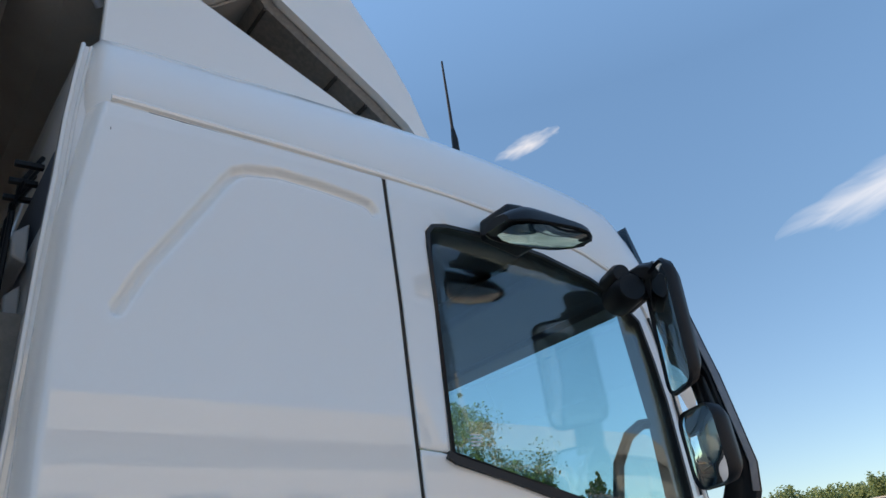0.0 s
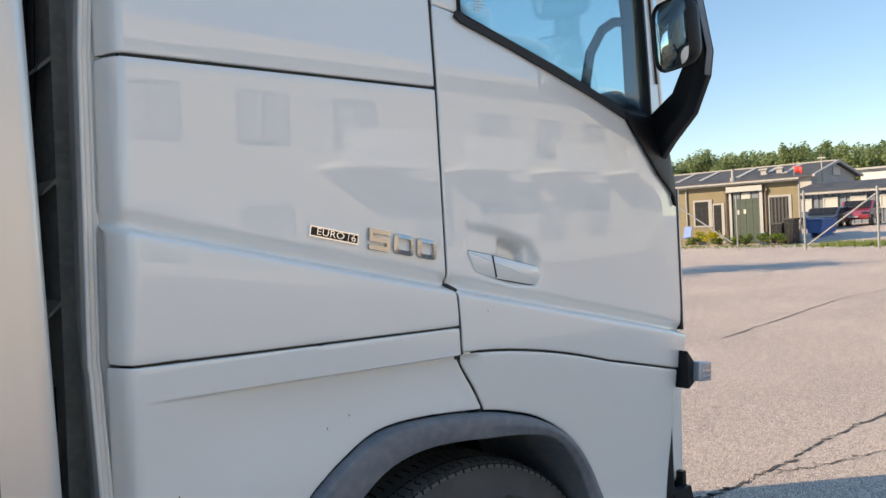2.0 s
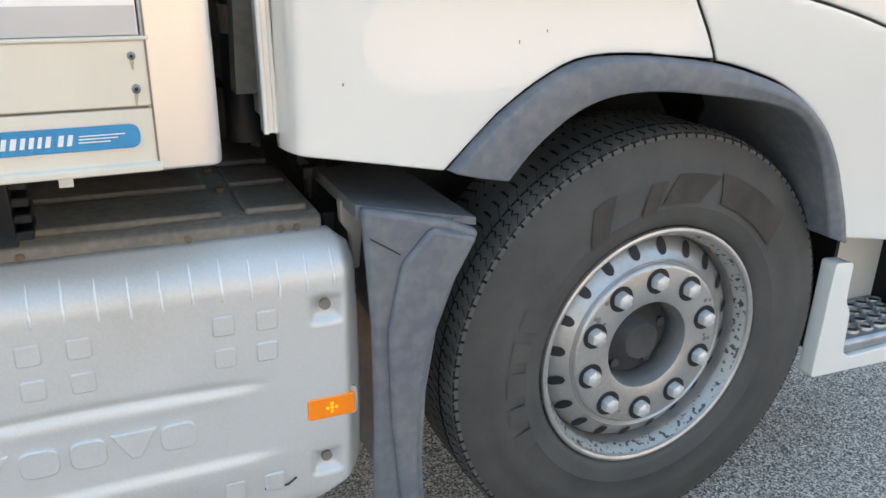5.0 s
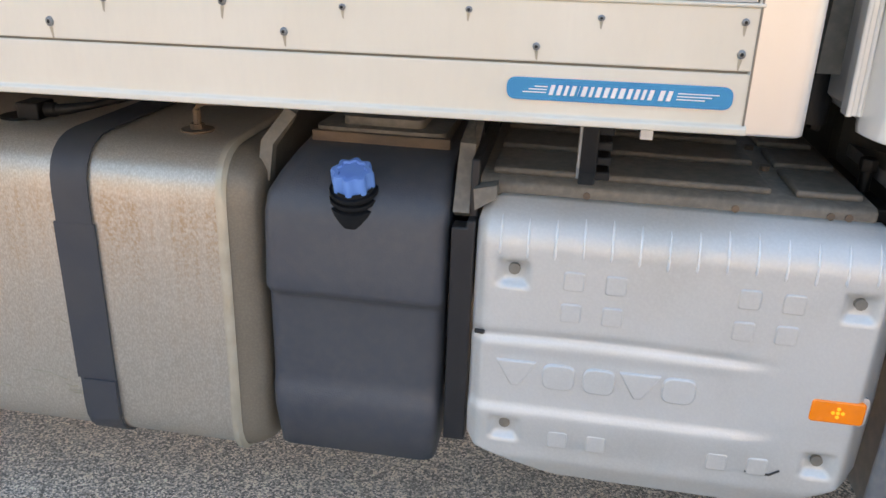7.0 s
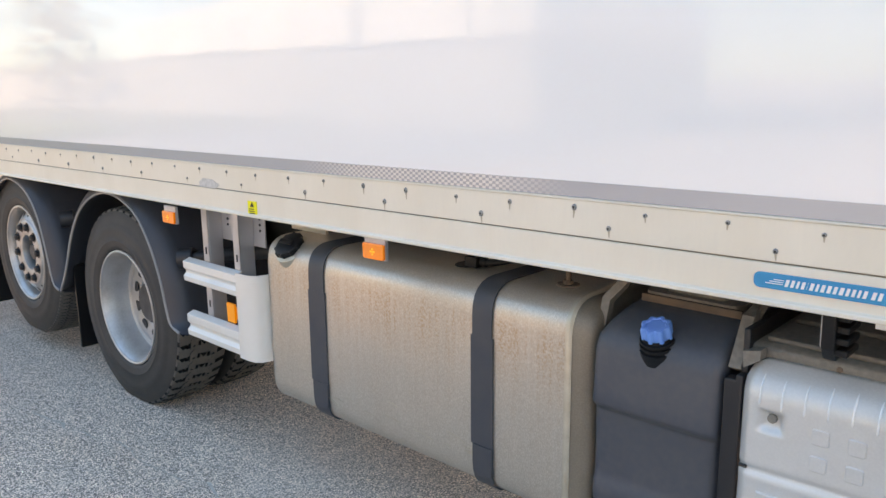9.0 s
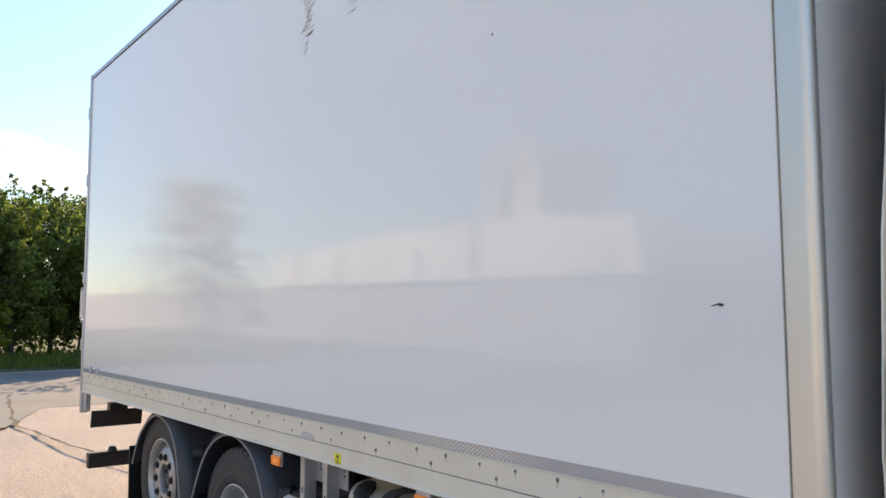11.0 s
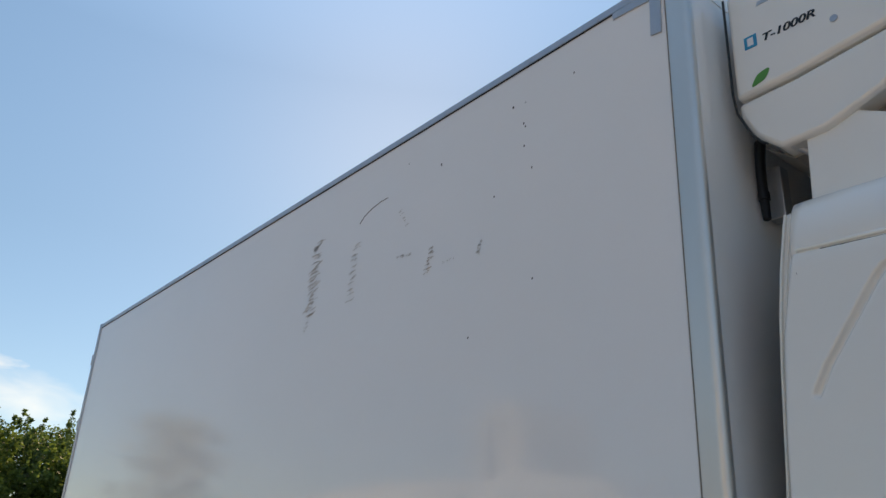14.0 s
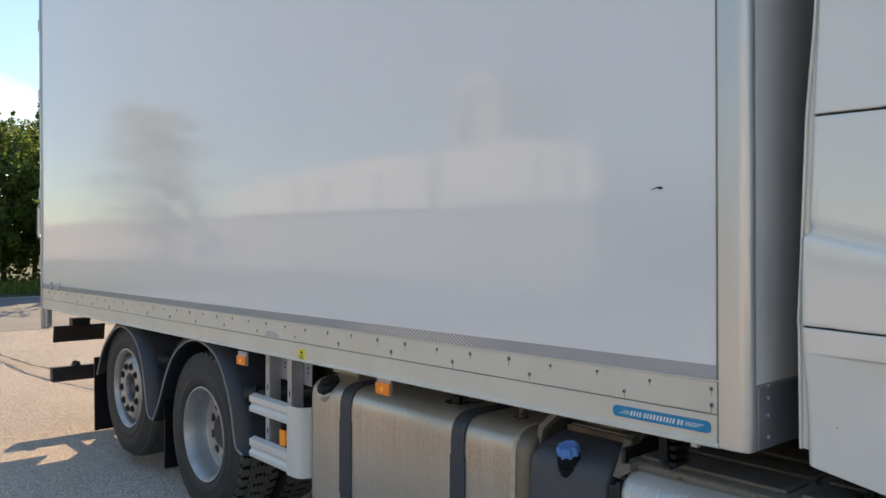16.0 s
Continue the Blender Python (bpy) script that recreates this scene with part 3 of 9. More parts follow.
def lerp_table(x, table):
    for (a, b), (c, d) in zip(table, table[1:]):
        if x <= c:
            return b + (d - b) * min(max((x - a) / (c - a), 0), 1)
    return table[-1][1]


def add_text(name, body, size, m, mat, parent, label="", depth=0.001, spacing=1.0, shear=0.0, squash=1.0):
    cu = bpy.data.curves.new(name, "FONT")
    cu.body, cu.size, cu.extrude, cu.space_character, cu.shear = body, size, depth, spacing, shear
    cu.align_x, cu.align_y = "CENTER", "CENTER"
    tmp = bpy.data.objects.new(name, cu)
    me = bpy.data.meshes.new_from_object(tmp)
    bpy.data.objects.remove(tmp)
    me.transform(Matrix.Diagonal((squash, 1, 1, 1)))
    me.transform(m)
    me.materials.append(mat)
    ob = new(name, me)
    ob.parent = parent
    if label:
        tagged(ob, label)
    return ob


# ---- ground ----
def ground_z(x):
    """The yard falls a little towards the rear axles, rises again to the road, and climbs beyond the workshop."""
    return -0.11 * smooth01(-x / 4.8) * (1 - smooth01((-x - 8.5) / 7.0)) + 0.5 * smooth01((x - 36.5) / 11.0)


bm = bmesh.new()
xs = [-2500, -600, -200, -70, -30] + [-20 + k for k in range(23)] + [6, 14, 30, 36, 38, 40, 42, 44, 46, 48, 70, 200, 600, 2500]
ys = [-2500, -600, -200, -70, -30, -14, -6, 0, 6, 14, 30, 70, 200, 600, 2500]
grid = [[bm.verts.new((x, y, ground_z(x))) for y in ys] for x in xs]
for a, b in zip(grid, grid[1:]):
    for j in range(len(ys) - 1):
        bm.faces.new((a[j], b[j], b[j + 1], a[j + 1]))
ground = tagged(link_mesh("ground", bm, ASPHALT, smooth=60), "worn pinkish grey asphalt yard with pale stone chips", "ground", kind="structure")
# the box and its rails sit raked back a little on the chassis
RAKE = Matrix.Translation((-1.07, 0, 1.222)) @ Matrix.Rotation(-0.0125, 4, "Y") @ Matrix.Translation((1.07, 0, -1.222))


# ---- truck ----
truck = thing("delivery_truck", "white refrigerated rigid box truck with a sleeper cab parked on asphalt", "truck")
LINE_X, LINE_Z, LINE_SLOPE = -0.865, 1.683, -0.2327


def side_y(x, z):
    """How far in the cab's side lies at each place: barrel shape, nose, the flare under the long crease."""
    y = lerp_table(z, [(0.60, 0.085), (1.05, 0.066), (1.33, 0.050), (1.60, 0.050), (2.00, 0.050), (2.50, 0.060), (2.82, 0.078), (2.90, 0.090), (3.00, 0.115), (3.06, 0.150), (3.10, 0.21)])
    if x > 0.70:
        y += 0.55 * (x - 0.70) ** 2
    back = lerp_table(z, [(1.06, -0.862), (1.42, -0.868), (1.97, -0.852), (2.25, -0.844), (2.60, -0.821), (2.86, -0.776), (3.05, -0.76)]) + 0.032
    if x < back:
        y += 0.062 * min((back - x) / 0.032, 1.3) ** 2
    s = LINE_Z + (x - LINE_X) * LINE_SLOPE - z
    y -= 0.033 * smooth01((s - 0.006) / 0.018) - 0.033 * smooth01((s - 0.06) / 0.5)
    y += 0.014 * math.exp(-((s - 0.003) / 0.015) ** 2)
    # the swage runs along the lower panel and dies out under the door
    low = 1.352 - 0.022 * (x + 0.86) / 0.78
    fade = smooth01((x + 0.86) / 0.30) * (1 - smooth01((x + 0.073) / 0.07))
    y += 0.021 * fade * smooth01((low - z) / 0.007) * (1 - smooth01((low - z - 0.02) / 0.22))
    return y


DISH = [(-0.034, 1.600), (-0.030, 1.556), (0.002, 1.512), (0.119, 1.473), (0.230, 1.458), (0.250, 1.500), (0.249, 1.535), (0.214, 1.588), (0.092, 1.630), (-0.026, 1.650)]
POCKET = [(0.094, 1.540), (0.190, 1.510), (0.190, 1.558), (0.165, 1.580), (0.100, 1.599)]


def depth_in(poly, x, z):
    """How far inside a convex outline a place lies, negative outside it."""
    return min(((c - a) * (z - b) - (d - b) * (x - a)) / math.hypot(c - a, d - b) for (a, b), (c, d) in zip(poly, poly[1:] + poly[:1]))


def door_y(x, z):
    y = side_y(x, z)
    if -0.05 < x < 0.27 and 1.44 < z < 1.67:
        y += 0.013 * smooth01(depth_in(DISH, x, z) / 0.024) * (0.35 + 0.65 * smooth01((x + 0.03) / 0.20))
        y += 0.022 * smooth01((depth_in(POCKET, x, z) + 0.004) / 0.014)
    return y


GROOVE = [(-0.712, 2.405), (-0.669, 2.487), (-0.590, 2.602), (-0.510, 2.720), (-0.485, 2.748), (-0.455, 2.762), (-0.38, 2.772), (-0.28, 2.764), (-0.179, 2.750), (-0.150, 2.742), (-0.137, 2.725)]


def groove_y(x, z):
    y = side_y(x, z)
    best = 9
    for (a, b), (c, d) in zip(GROOVE, GROOVE[1:]):
        u = Vector((c - a, d - b))
        t = min(max(((x - a) * u.x + (z - b) * u.y) / u.length_squared, 0), 1)
        best = min(best, math.hypot(x - a - u.x * t, z - b - u.y * t))
    return y + 0.015 * (1 - smooth01((best - 0.002) / 0.0145))


CREASE = (LINE_X, LINE_Z, LINE_SLOPE, [-0.036 + 0.004 * k for k in range(19)])
SWAGE = (-0.86, 1.352, -0.0282, [-0.006 + 0.002 * k for k in range(10)])


def shrink(outline, d):
    """The outline moved inward by d."""
    n = len(outline)
    turn = sum(a[0] * b[1] - b[0] * a[1] for a, b in zip(outline, outline[1:] + outline[:1]))
    sgn, out = (1 if turn > 0 else -1), []
    for i in range(n):
        p, a, b = (Vector(outline[j % n]) for j in (i, i - 1, i + 1))
        u, v = (p - a).normalized(), (b - p).normalized()
        m = (Vector((-u.y, u.x)) + Vector((-v.y, v.x))) * sgn
        out.append(tuple(p + m.normalized() * d * min(1.6, 2 / max(m.length, 0.8))))
    return out


def side_panel(name, outline, mat, parent, label="", res=0.03, yfun=side_y, thick=0.014, edge=0.0045, lift=0.0, lines=()):
    """A body panel cut to an outline in x and z and laid on the curved side of the cab."""
    bm = bmesh.new()
    if edge:
        outline = shrink(outline, edge)
    f = bm.faces.new([bm.verts.new((x, 0, z)) for x, z in outline])
    xs, zs = [p[0] for p in outline], [p[1] for p in outline]
    for lo, hi, no in ((min(xs), max(xs), (1, 0, 0)), (min(zs), max(zs), (0, 0, 1))):
        for i in range(1, int((hi - lo) / res)):
            bmesh.ops.bisect_plane(bm, geom=bm.verts[:] + bm.edges[:] + bm.faces[:], plane_co=tuple(c * (lo + i * res + 1e-4) for c in no), plane_no=no, dist=1e-6)
    for x0, z0, slope, offs in lines:
        for d in offs:
            bmesh.ops.bisect_plane(bm, geom=bm.verts[:] + bm.edges[:] + bm.faces[:], plane_co=(x0, 0, z0 - d), plane_no=Vector((-slope, 0, 1)).normalized(), dist=1e-6)
    bmesh.ops.remove_doubles(bm, verts=bm.verts[:], dist=0.0012)
    rim = {}
    if edge:
        border = [e for e in bm.edges if e.is_boundary]
        away = {}
        for e in border:
            a, b = e.verts
            u = (b.co - a.co).normalized()
            nn = Vector((u.z, 0, -u.x))
            if nn.dot(e.link_faces[0].calc_center_median() - a.co) > 0:
                nn = -nn
            for v in (a, b):
                away[v] = away.get(v, Vector()) + nn
        for v, d in away.items():
            rim[v] = [bm.verts.new(v.co + d.normalized() * edge * k) for k in (0.6, 1.0)]
        for e in border:
            a, b = e.verts
            bm.faces.new((a, b, rim[b][0], rim[a][0]))
            bm.faces.new((rim[a][0], rim[b][0], rim[b][1], rim[a][1]))
    drop = {w: edge * q for pair in rim.values() for w, q in zip(pair, (0.2, 1.0))}
    for v in bm.verts:
        v.co.y = yfun(v.co.x, v.co.z) - lift + drop.get(v, 0)
    bmesh.ops.recalc_face_normals(bm, faces=bm.faces[:])
    if sum(f.normal.y * f.calc_area() for f in bm.faces) > 0:
        bmesh.ops.reverse_faces(bm, faces=bm.faces[:])
    ob = part(name, bm, mat, parent, label, smooth=60)
    m = ob.modifiers.new("solid", "SOLIDIFY")
    m.thickness, m.offset = thick, -1
    return ob


cab = thing("cab", "white sleeper cab shell with a high roof", "")
cab.parent = truck
ARCH_OUT = [(-0.569, 0.995), (-0.472, 1.094), (-0.372, 1.162), (-0.29, 1.190), (-0.162, 1.191), (0.0, 1.174), (0.12, 1.145), (0.203, 1.115), (0.29, 1.065), (0.36, 1.007), (0.42, 0.93), (0.461, 0.858), (0.495, 0.79), (0.522, 0.716)]
ARCH_IN = [(-0.450, 0.968), (-0.385, 1.045), (-0.29, 1.106), (-0.16, 1.125), (0.04, 1.106), (0.16, 1.085), (0.247, 1.056), (0.31, 1.005), (0.362, 0.943), (0.41, 0.85), (0.453, 0.742)]


def smooth_path(pts, k):
    """A smooth curve through the points, k steps to each stretch."""
    out = []
    for i in range(len(pts) - 1):
        a, b, c, d = (Vector(pts[min(max(j, 0), len(pts) - 1)]) for j in (i - 1, i, i + 1, i + 2))
        for s in range(k):
            t = s / k
            out.append(tuple(0.5 * (2 * b + (c - a) * t + (2 * a - 5 * b + 4 * c - d) * t * t + (3 * b - a - 3 * c + d) * t ** 3)))
    return out + [tuple(pts[-1])]


ARCH_OUT, ARCH_IN = smooth_path(ARCH_OUT, 3), smooth_path(ARCH_IN, 4)
side_panel("sleeper_side_panel", [(-0.852, 1.9745), (-0.0955, 1.9685), (-0.0995, 2.30), (-0.1015, 2.834), (-0.776, 2.860), (-0.821, 2.60), (-0.844, 2.25)], CAB_WHITE, cab, res=0.0055, yfun=groove_y)
side_panel("middle_side_panel", [(-0.853, 1.9695), (-0.094, 1.9635), (-0.0895, 1.505), (-0.0835, 1.43), (-0.0835, 1.3985), (-0.868, 1.4205)], CAB_WHITE, cab, res=0.010, lines=[CREASE])
side_panel("lower_side_panel", [(-0.869, 1.4165), (-0.0835, 1.3950), (-0.0795, 1.326), (-0.005, 1.182)] + [(x, z + 0.004) for x, z in ARCH_OUT[12:2:-1]] + [(-0.575, 0.995), (-0.862, 1.047)], CAB_WHITE, cab, res=0.010, lines=[SWAGE])
WINDOW = [(0.005, 2.66), (0.010, 2.70), (0.030, 2.722), (0.07, 2.730), (0.215, 2.727), (0.40, 2.702), (0.57, 2.656), (0.66, 2.612), (0.738, 2.54), (0.762, 2.42), (0.778, 2.30), (0.785, 2.075), (0.785, 1.945), (0.629, 1.955), (0.342, 2.052), (-0.006, 2.154)]
DOOR_OUT = [(-0.092, 2.834), (0.10, 2.822), (0.25, 2.803), (0.42, 2.772), (0.57, 2.732), (0.68, 2.685), (0.76, 2.622), (0.803, 2.52), (0.828, 2.362), (0.845, 2.10), (0.86, 1.93)]
# the door: an upper frame round the window, and the skin below it
bm_outline = DOOR_OUT + [(0.785, 1.945)] + WINDOW[11::-1] + [(-0.006, 2.154), (-0.089, 2.165)]
DOOR_LOW = [(x, 1.334 - 0.085 * ((x + 0.073) / 0.5) ** 1.6) for x in (-0.02, 0.03, 0.085, 0.15, 0.215, 0.28, 0.34, 0.40, 0.48)]
door = side_panel("cab_door", [(-0.089, 2.165), (-0.006, 2.154), (0.342, 2.052), (0.629, 1.955), (0.692, 1.886), (0.83, 1.796), (0.962, 1.722), (0.962, 1.252), (0.918, 1.224), (0.905, 1.138)] + DOOR_LOW[::-1] + [(-0.074, 1.333), (-0.079, 1.43), (-0.085, 1.505)], CAB_WHITE, truck, "white passenger door skin", res=0.0081, yfun=door_y, lines=[CREASE])
side_panel("window_frame", bm_outline, CAB_WHITE, door, res=0.04)
side_panel("door_sill_panel", [(-0.074, 1.328)] + [(x, z - 0.005) for x, z in DOOR_LOW] + [(0.856, 1.144), (0.852, 0.90), (0.832, 0.675), (0.532, 0.724)] + [(x + 0.003, z + 0.004) for x, z in ARCH_OUT[36:14:-1]] + [(0.003, 1.180)], CAB_WHITE, cab, res=0.011)


def inset(outline, d):
    n, out = len(outline), []
    c = Vector((sum(p[0] for p in outline) / n, sum(p[1] for p in outline) / n))
    for i in range(n):
        p, a, b = (Vector(outline[j % n]) for j in (i, i - 1, i + 1))
        t = (b - a).normalized()
        nn = Vector((-t.y, t.x))
        if nn.dot(c - p) < 0:
            nn = -nn
        out.append(tuple(p + nn * d))
    return out


# rubber seal and pane of the side window
bm = bmesh.new()
W_OUT, W_IN = inset(WINDOW, -0.003), inset(WINDOW, 0.007)
for i in range(len(WINDOW)):
    j = (i + 1) % len(WINDOW)
    q = [W_OUT[i], W_OUT[j], W_IN[j], W_IN[i]]
    lo = [bm.verts.new((x, side_y(x, z) - 0.005, z)) for x, z in q]
    hi = [bm.verts.new((x, side_y(x, z) + 0.03, z)) for x, z in q]
    bm.faces.new(lo), bm.faces.new(hi[::-1])
    for k in range(4):
        bm.faces.new((lo[k], hi[k], hi[(k + 1) % 4], lo[(k + 1) % 4]))
bmesh.ops.recalc_face_normals(bm, faces=bm.faces[:])
part("window_seal", bm, SEAL, door, "black rubber window seal", smooth=30)
pane = side_panel("side_window", inset(WINDOW, 0.006), GLASS, door, "tinted side window glass", res=0.06, thick=0.004, edge=0, lift=-0.006)
pane.visible_shadow = False
# black quarter at the foot of the pillar and the waist moulding under the glass
side_panel("mirror_foot", [(0.629, 1.952), (0.785, 1.940), (0.862, 1.925), (0.93, 1.735), (0.93, 1.66), (0.905, 1.70), (0.80, 1.765), (0.70, 1.862)], BLACK_PLASTIC, door, "black plastic mirror foot", res=0.03, lift=0.012, thick=0.03)
bm = bmesh.new()
add_band(bm, [(x, side_y(x, z) - 0.004, z) for x, z in [(-0.02, 2.152), (0.0, 2.140), (0.16, 2.096), (0.342, 2.040), (0.50, 1.990), (0.645, 1.938)]], 0.012, 0.018)
part("waist_moulding", bm, SEAL, door, "black waist moulding")
bm = bmesh.new()
add_band(bm, [(x, side_y(x, z) - 0.002, z) for x, z in [(0.793, 2.56), (0.812, 2.42), (0.823, 2.25), (0.835, 2.05)]], 0.006, 0.006)
part("pillar_gap", bm, SEAL, door)
# dark shut lines behind the panels
for nm, pts in (("shut_line", [(-0.097, 2.836), (-0.096, 2.20), (-0.091, 1.96), (-0.088, 1.51), (-0.081, 1.42), (-0.076, 1.318), (0.0, 1.178)]),
                ("shut_line", [(-0.825, 1.972), (-0.60, 1.971), (-0.09, 1.966)]), ("shut_line", [(-0.84, 1.419), (-0.50, 1.410), (-0.08, 1.398)]),
                ("shut_line", [(-0.07, 1.324), (0.12, 1.309), (0.40, 1.252), (0.86, 1.144)]), ("shut_line", [(-0.665, 2.856), (-0.09, 2.836), (0.10, 2.824), (0.25, 2.805), (0.42, 2.774), (0.57, 2.734), (0.68, 2.687), (0.765, 2.622)])):
    bm = bmesh.new()
    dense = [tuple(Vector(a).lerp(Vector(b), k / 6)) for a, b in zip(pts, pts[1:]) for k in range(6)] + [pts[-1]]
    add_band(bm, [(x, side_y(x, z) + 0.0135, z) for x, z in dense], 0.016, 0.018)
    part(nm, bm, GAP, cab)
# drip moulding and the roof side
bm = bmesh.new()
DRIP = [(-0.74, 2.872), (-0.60, 2.866), (-0.40, 2.858), (-0.20, 2.849), (-0.09, 2.842), (0.10, 2.828), (0.25, 2.809), (0.42, 2.778), (0.57, 2.739), (0.68, 2.693), (0.77, 2.628), (0.815, 2.52), (0.836, 2.36), (0.855, 2.10), (0.872, 1.93)]
add_tube(bm, [(x, side_y(x, z) + 0.004, z) for x, z in DRIP], 0.0085, 8)
part("drip_moulding", bm, CAB_WHITE, cab)


def roof_section(x):
    """Points across the roof at one station, from the near drip line to the middle."""
    top = lerp_table(x, [(-0.82, 3.02), (-0.76, 3.075), (-0.2, 3.072), (0.1, 3.056), (0.34, 3.034), (0.63, 2.995), (0.78, 2.955), (0.86, 2.86), (0.93, 2.70)])
    drip = lerp_table(x, [(-0.82, 2.876), (-0.09, 2.846), (0.25, 2.814), (0.57, 2.745), (0.68, 2.70), (0.77, 2.64), (0.83, 2.50), (0.93, 2.30)])
    y0 = side_y(max(min(x, 0.8), -0.745), drip) + 0.06 * max(0.0, (-0.745 - x) / 0.04) ** 2
    h = top - drip
    return [(x, y0 + dy, drip + h * fz) for dy, fz in ((0.013, -0.20), (0.0, 0.0), (0.004, 0.25), (0.015, 0.5), (0.034, 0.75), (0.055, 0.9), (0.085, 0.98), (0.14, 1.03), (0.35, 1.12), (1.17, 1.30))]


bm = bmesh.new()
stations = [-0.785, -0.775, -0.755, -0.72, -0.5, -0.3, -0.1, 0.1, 0.3, 0.45, 0.6, 0.7, 0.76, 0.80, 0.84, 0.88, 0.92]
secs = []
for x in stations:
    near = roof_section(x)
    far = [(a, 2.52 - b, c) for a, b, c in near[-2::-1]]
    secs.append([bm.verts.new(p) for p in near + far])
for a, b in zip(secs, secs[1:]):
    for k in range(len(a) - 1):
        bm.faces.new((a[k], b[k], b[k + 1], a[k + 1]))
bm.faces.new(secs[0])
bmesh.ops.recalc_face_normals(bm, faces=bm.faces[:])
part("roof", bm, CAB_WHITE, cab, "white curved high roof", smooth=60)
# rear corner trim, back wall, far side, nose, floor
bm = bmesh.new()
EDGE = [(1.075, -0.905), (1.405, -0.912), (1.42, -0.914), (1.70, -0.905), (1.98, -0.897), (2.2, -0.880), (2.5, -0.862), (2.67, -0.848), (2.83, -0.836), (2.95, -0.822), (3.03, -0.812)]
for (z0, x0), (z1, x1) in zip(EDGE, EDGE[1:]):
    for a, b, c, d in ((0.020, 0.060, 0.118, 0.150), (0.018, 0.027, 0.108, 0.121), (0.036, 0.043, 0.112, 0.121)):
        v = [bm.verts.new((x + o, (y if z < 2.7 else y + (z - 2.7) * 0.10), z)) for z, x in ((z0, x0), (z1, x1)) for o, y in ((a, c), (b, c), (b, d), (a, d))]
        for k in range(4):
            bm.faces.new((v[k], v[(k + 1) % 4], v[4 + (k + 1) % 4], v[4 + k]))
bmesh.ops.recalc_face_normals(bm, faces=bm.faces[:])
bevel(part("rear_corner_trim", bm, CAB_WHITE, cab, "white rear corner trim", smooth=50), 0.004)
bm = bmesh.new()
add_prism(bm, [(-0.865, 1.08), (-0.83, 1.05), (-0.735, 2.98), (-0.760, 2.98), (-0.815, 2.7), (-0.852, 2.2), (-0.87, 1.5)], 0.19, 2.38)
part("back_wall", bm, CAB_BACK, cab, "ribbed cab back, shade put into its grey")
for k in range(10):
    z = 1.45 + 0.125 * k
    bm = bmesh.new()
    add_prism(bm, [(-0.83, z), (-0.866 + 0.008 * (k > 7), z + 0.014), (-0.872 + 0.012 * (k > 7), z + 0.066), (-0.83, z + 0.092)], 0.30 + 0.015 * (k % 3), 2.2)
    bevel(part("pressed_rib", bm, CAB_BACK, cab), 0.005, 2)
for k in range(4):
    bm = bmesh.new()
    y = 0.33 + 0.045 * k
    add_tube(bm, [(-0.80, y + 0.10, 2.90), (-0.842, y + 0.03, 2.80), (-0.862, y, 2.70), (-0.880, y + 0.01 * k, 2.35), (-0.905, y - 0.01, 1.95), (-0.925, y + 0.03, 1.60)], 0.006 + 0.002 * (k % 2), 8)
    part("cable", bm, BLACK_PLASTIC, cab, "black cable behind the cab")
for y, z in ((0.30, 2.80), (0.36, 2.79), (0.42, 2.78)):
    bm = bmesh.new()
    add_box(bm, -0.872, -0.815, y - 0.007, y + 0.007, z - 0.006, z + 0.006)
    bevel(part("cable_clamp", bm, BLACK_PLASTIC, cab, "small black cable clamp"), 0.002)
bm = bmesh.new()
add_prism(bm, [(-0.905, 1.12), (-0.86, 1.12), (-0.83, 2.45), (-0.875, 2.45)], 0.25, 0.60)
duct = part("air_duct", bm, DUSTY_METAL, cab, "dark dusty rear air duct")
for i in range(4):
    z = 1.50 + i * 0.235
    o = (z - 1.15) * 0.022
    bm = bmesh.new()
    add_prism(bm, [(-0.930 + o, z), (-0.905 + o, z + 0.022), (-0.905 + o, z + 0.032), (-0.928 + o, z + 0.008)], 0.245, 0.58)
    part("louvre", bm, DUSTY_METAL, duct, "brown grey louvre")
bm = bmesh.new()
FAR = [(-0.85, 1.05), (0.55, 0.75), (0.90, 0.75), (0.93, 1.75), (0.80, 2.70), (-0.80, 2.86)]
FAR_WIN = [(0.0, 2.66), (0.5, 2.64), (0.72, 2.5), (0.76, 1.97), (0.62, 1.97), (0.0, 2.15)]
for poly in ([FAR[0], FAR[1], FAR[2], FAR[3], FAR_WIN[3], FAR_WIN[4], FAR_WIN[5]], [FAR[0], FAR_WIN[5], FAR_WIN[0], FAR[5]], [FAR[5], FAR_WIN[0], FAR_WIN[1], FAR_WIN[2], FAR[4]], [FAR[4], FAR_WIN[2], FAR_WIN[3], FAR[3]]):
    add_prism(bm, poly, 2.43, 2.46)
part("far_side_panel", bm, CAB_WHITE, cab, smooth=0)
bm = bmesh.new()
add_prism(bm, [(0.90, 0.70), (1.06, 0.72), (1.09, 1.2), (1.05, 1.72), (0.96, 1.72), (0.90, 1.3)], 0.16, 2.36)
bevel(part("nose", bm, CAB_WHITE, cab, "white cab front below the windscreen"), 0.03, 3)
bm = bmesh.new()
add_prism(bm, [(0.80, 0.72), (0.91, 0.70), (0.915, 1.22), (0.865, 1.225), (0.868, 1.0)], 0.105, 0.30)
bevel(part("front_corner_duct", bm, BLACK_PLASTIC, cab, "black plastic front corner"), 0.008)
bm = bmesh.new()
add_box(bm, -0.84, 0.95, 0.12, 2.40, 1.30, 1.36)
part("floor_pan", bm, CABIN_DARK, cab)
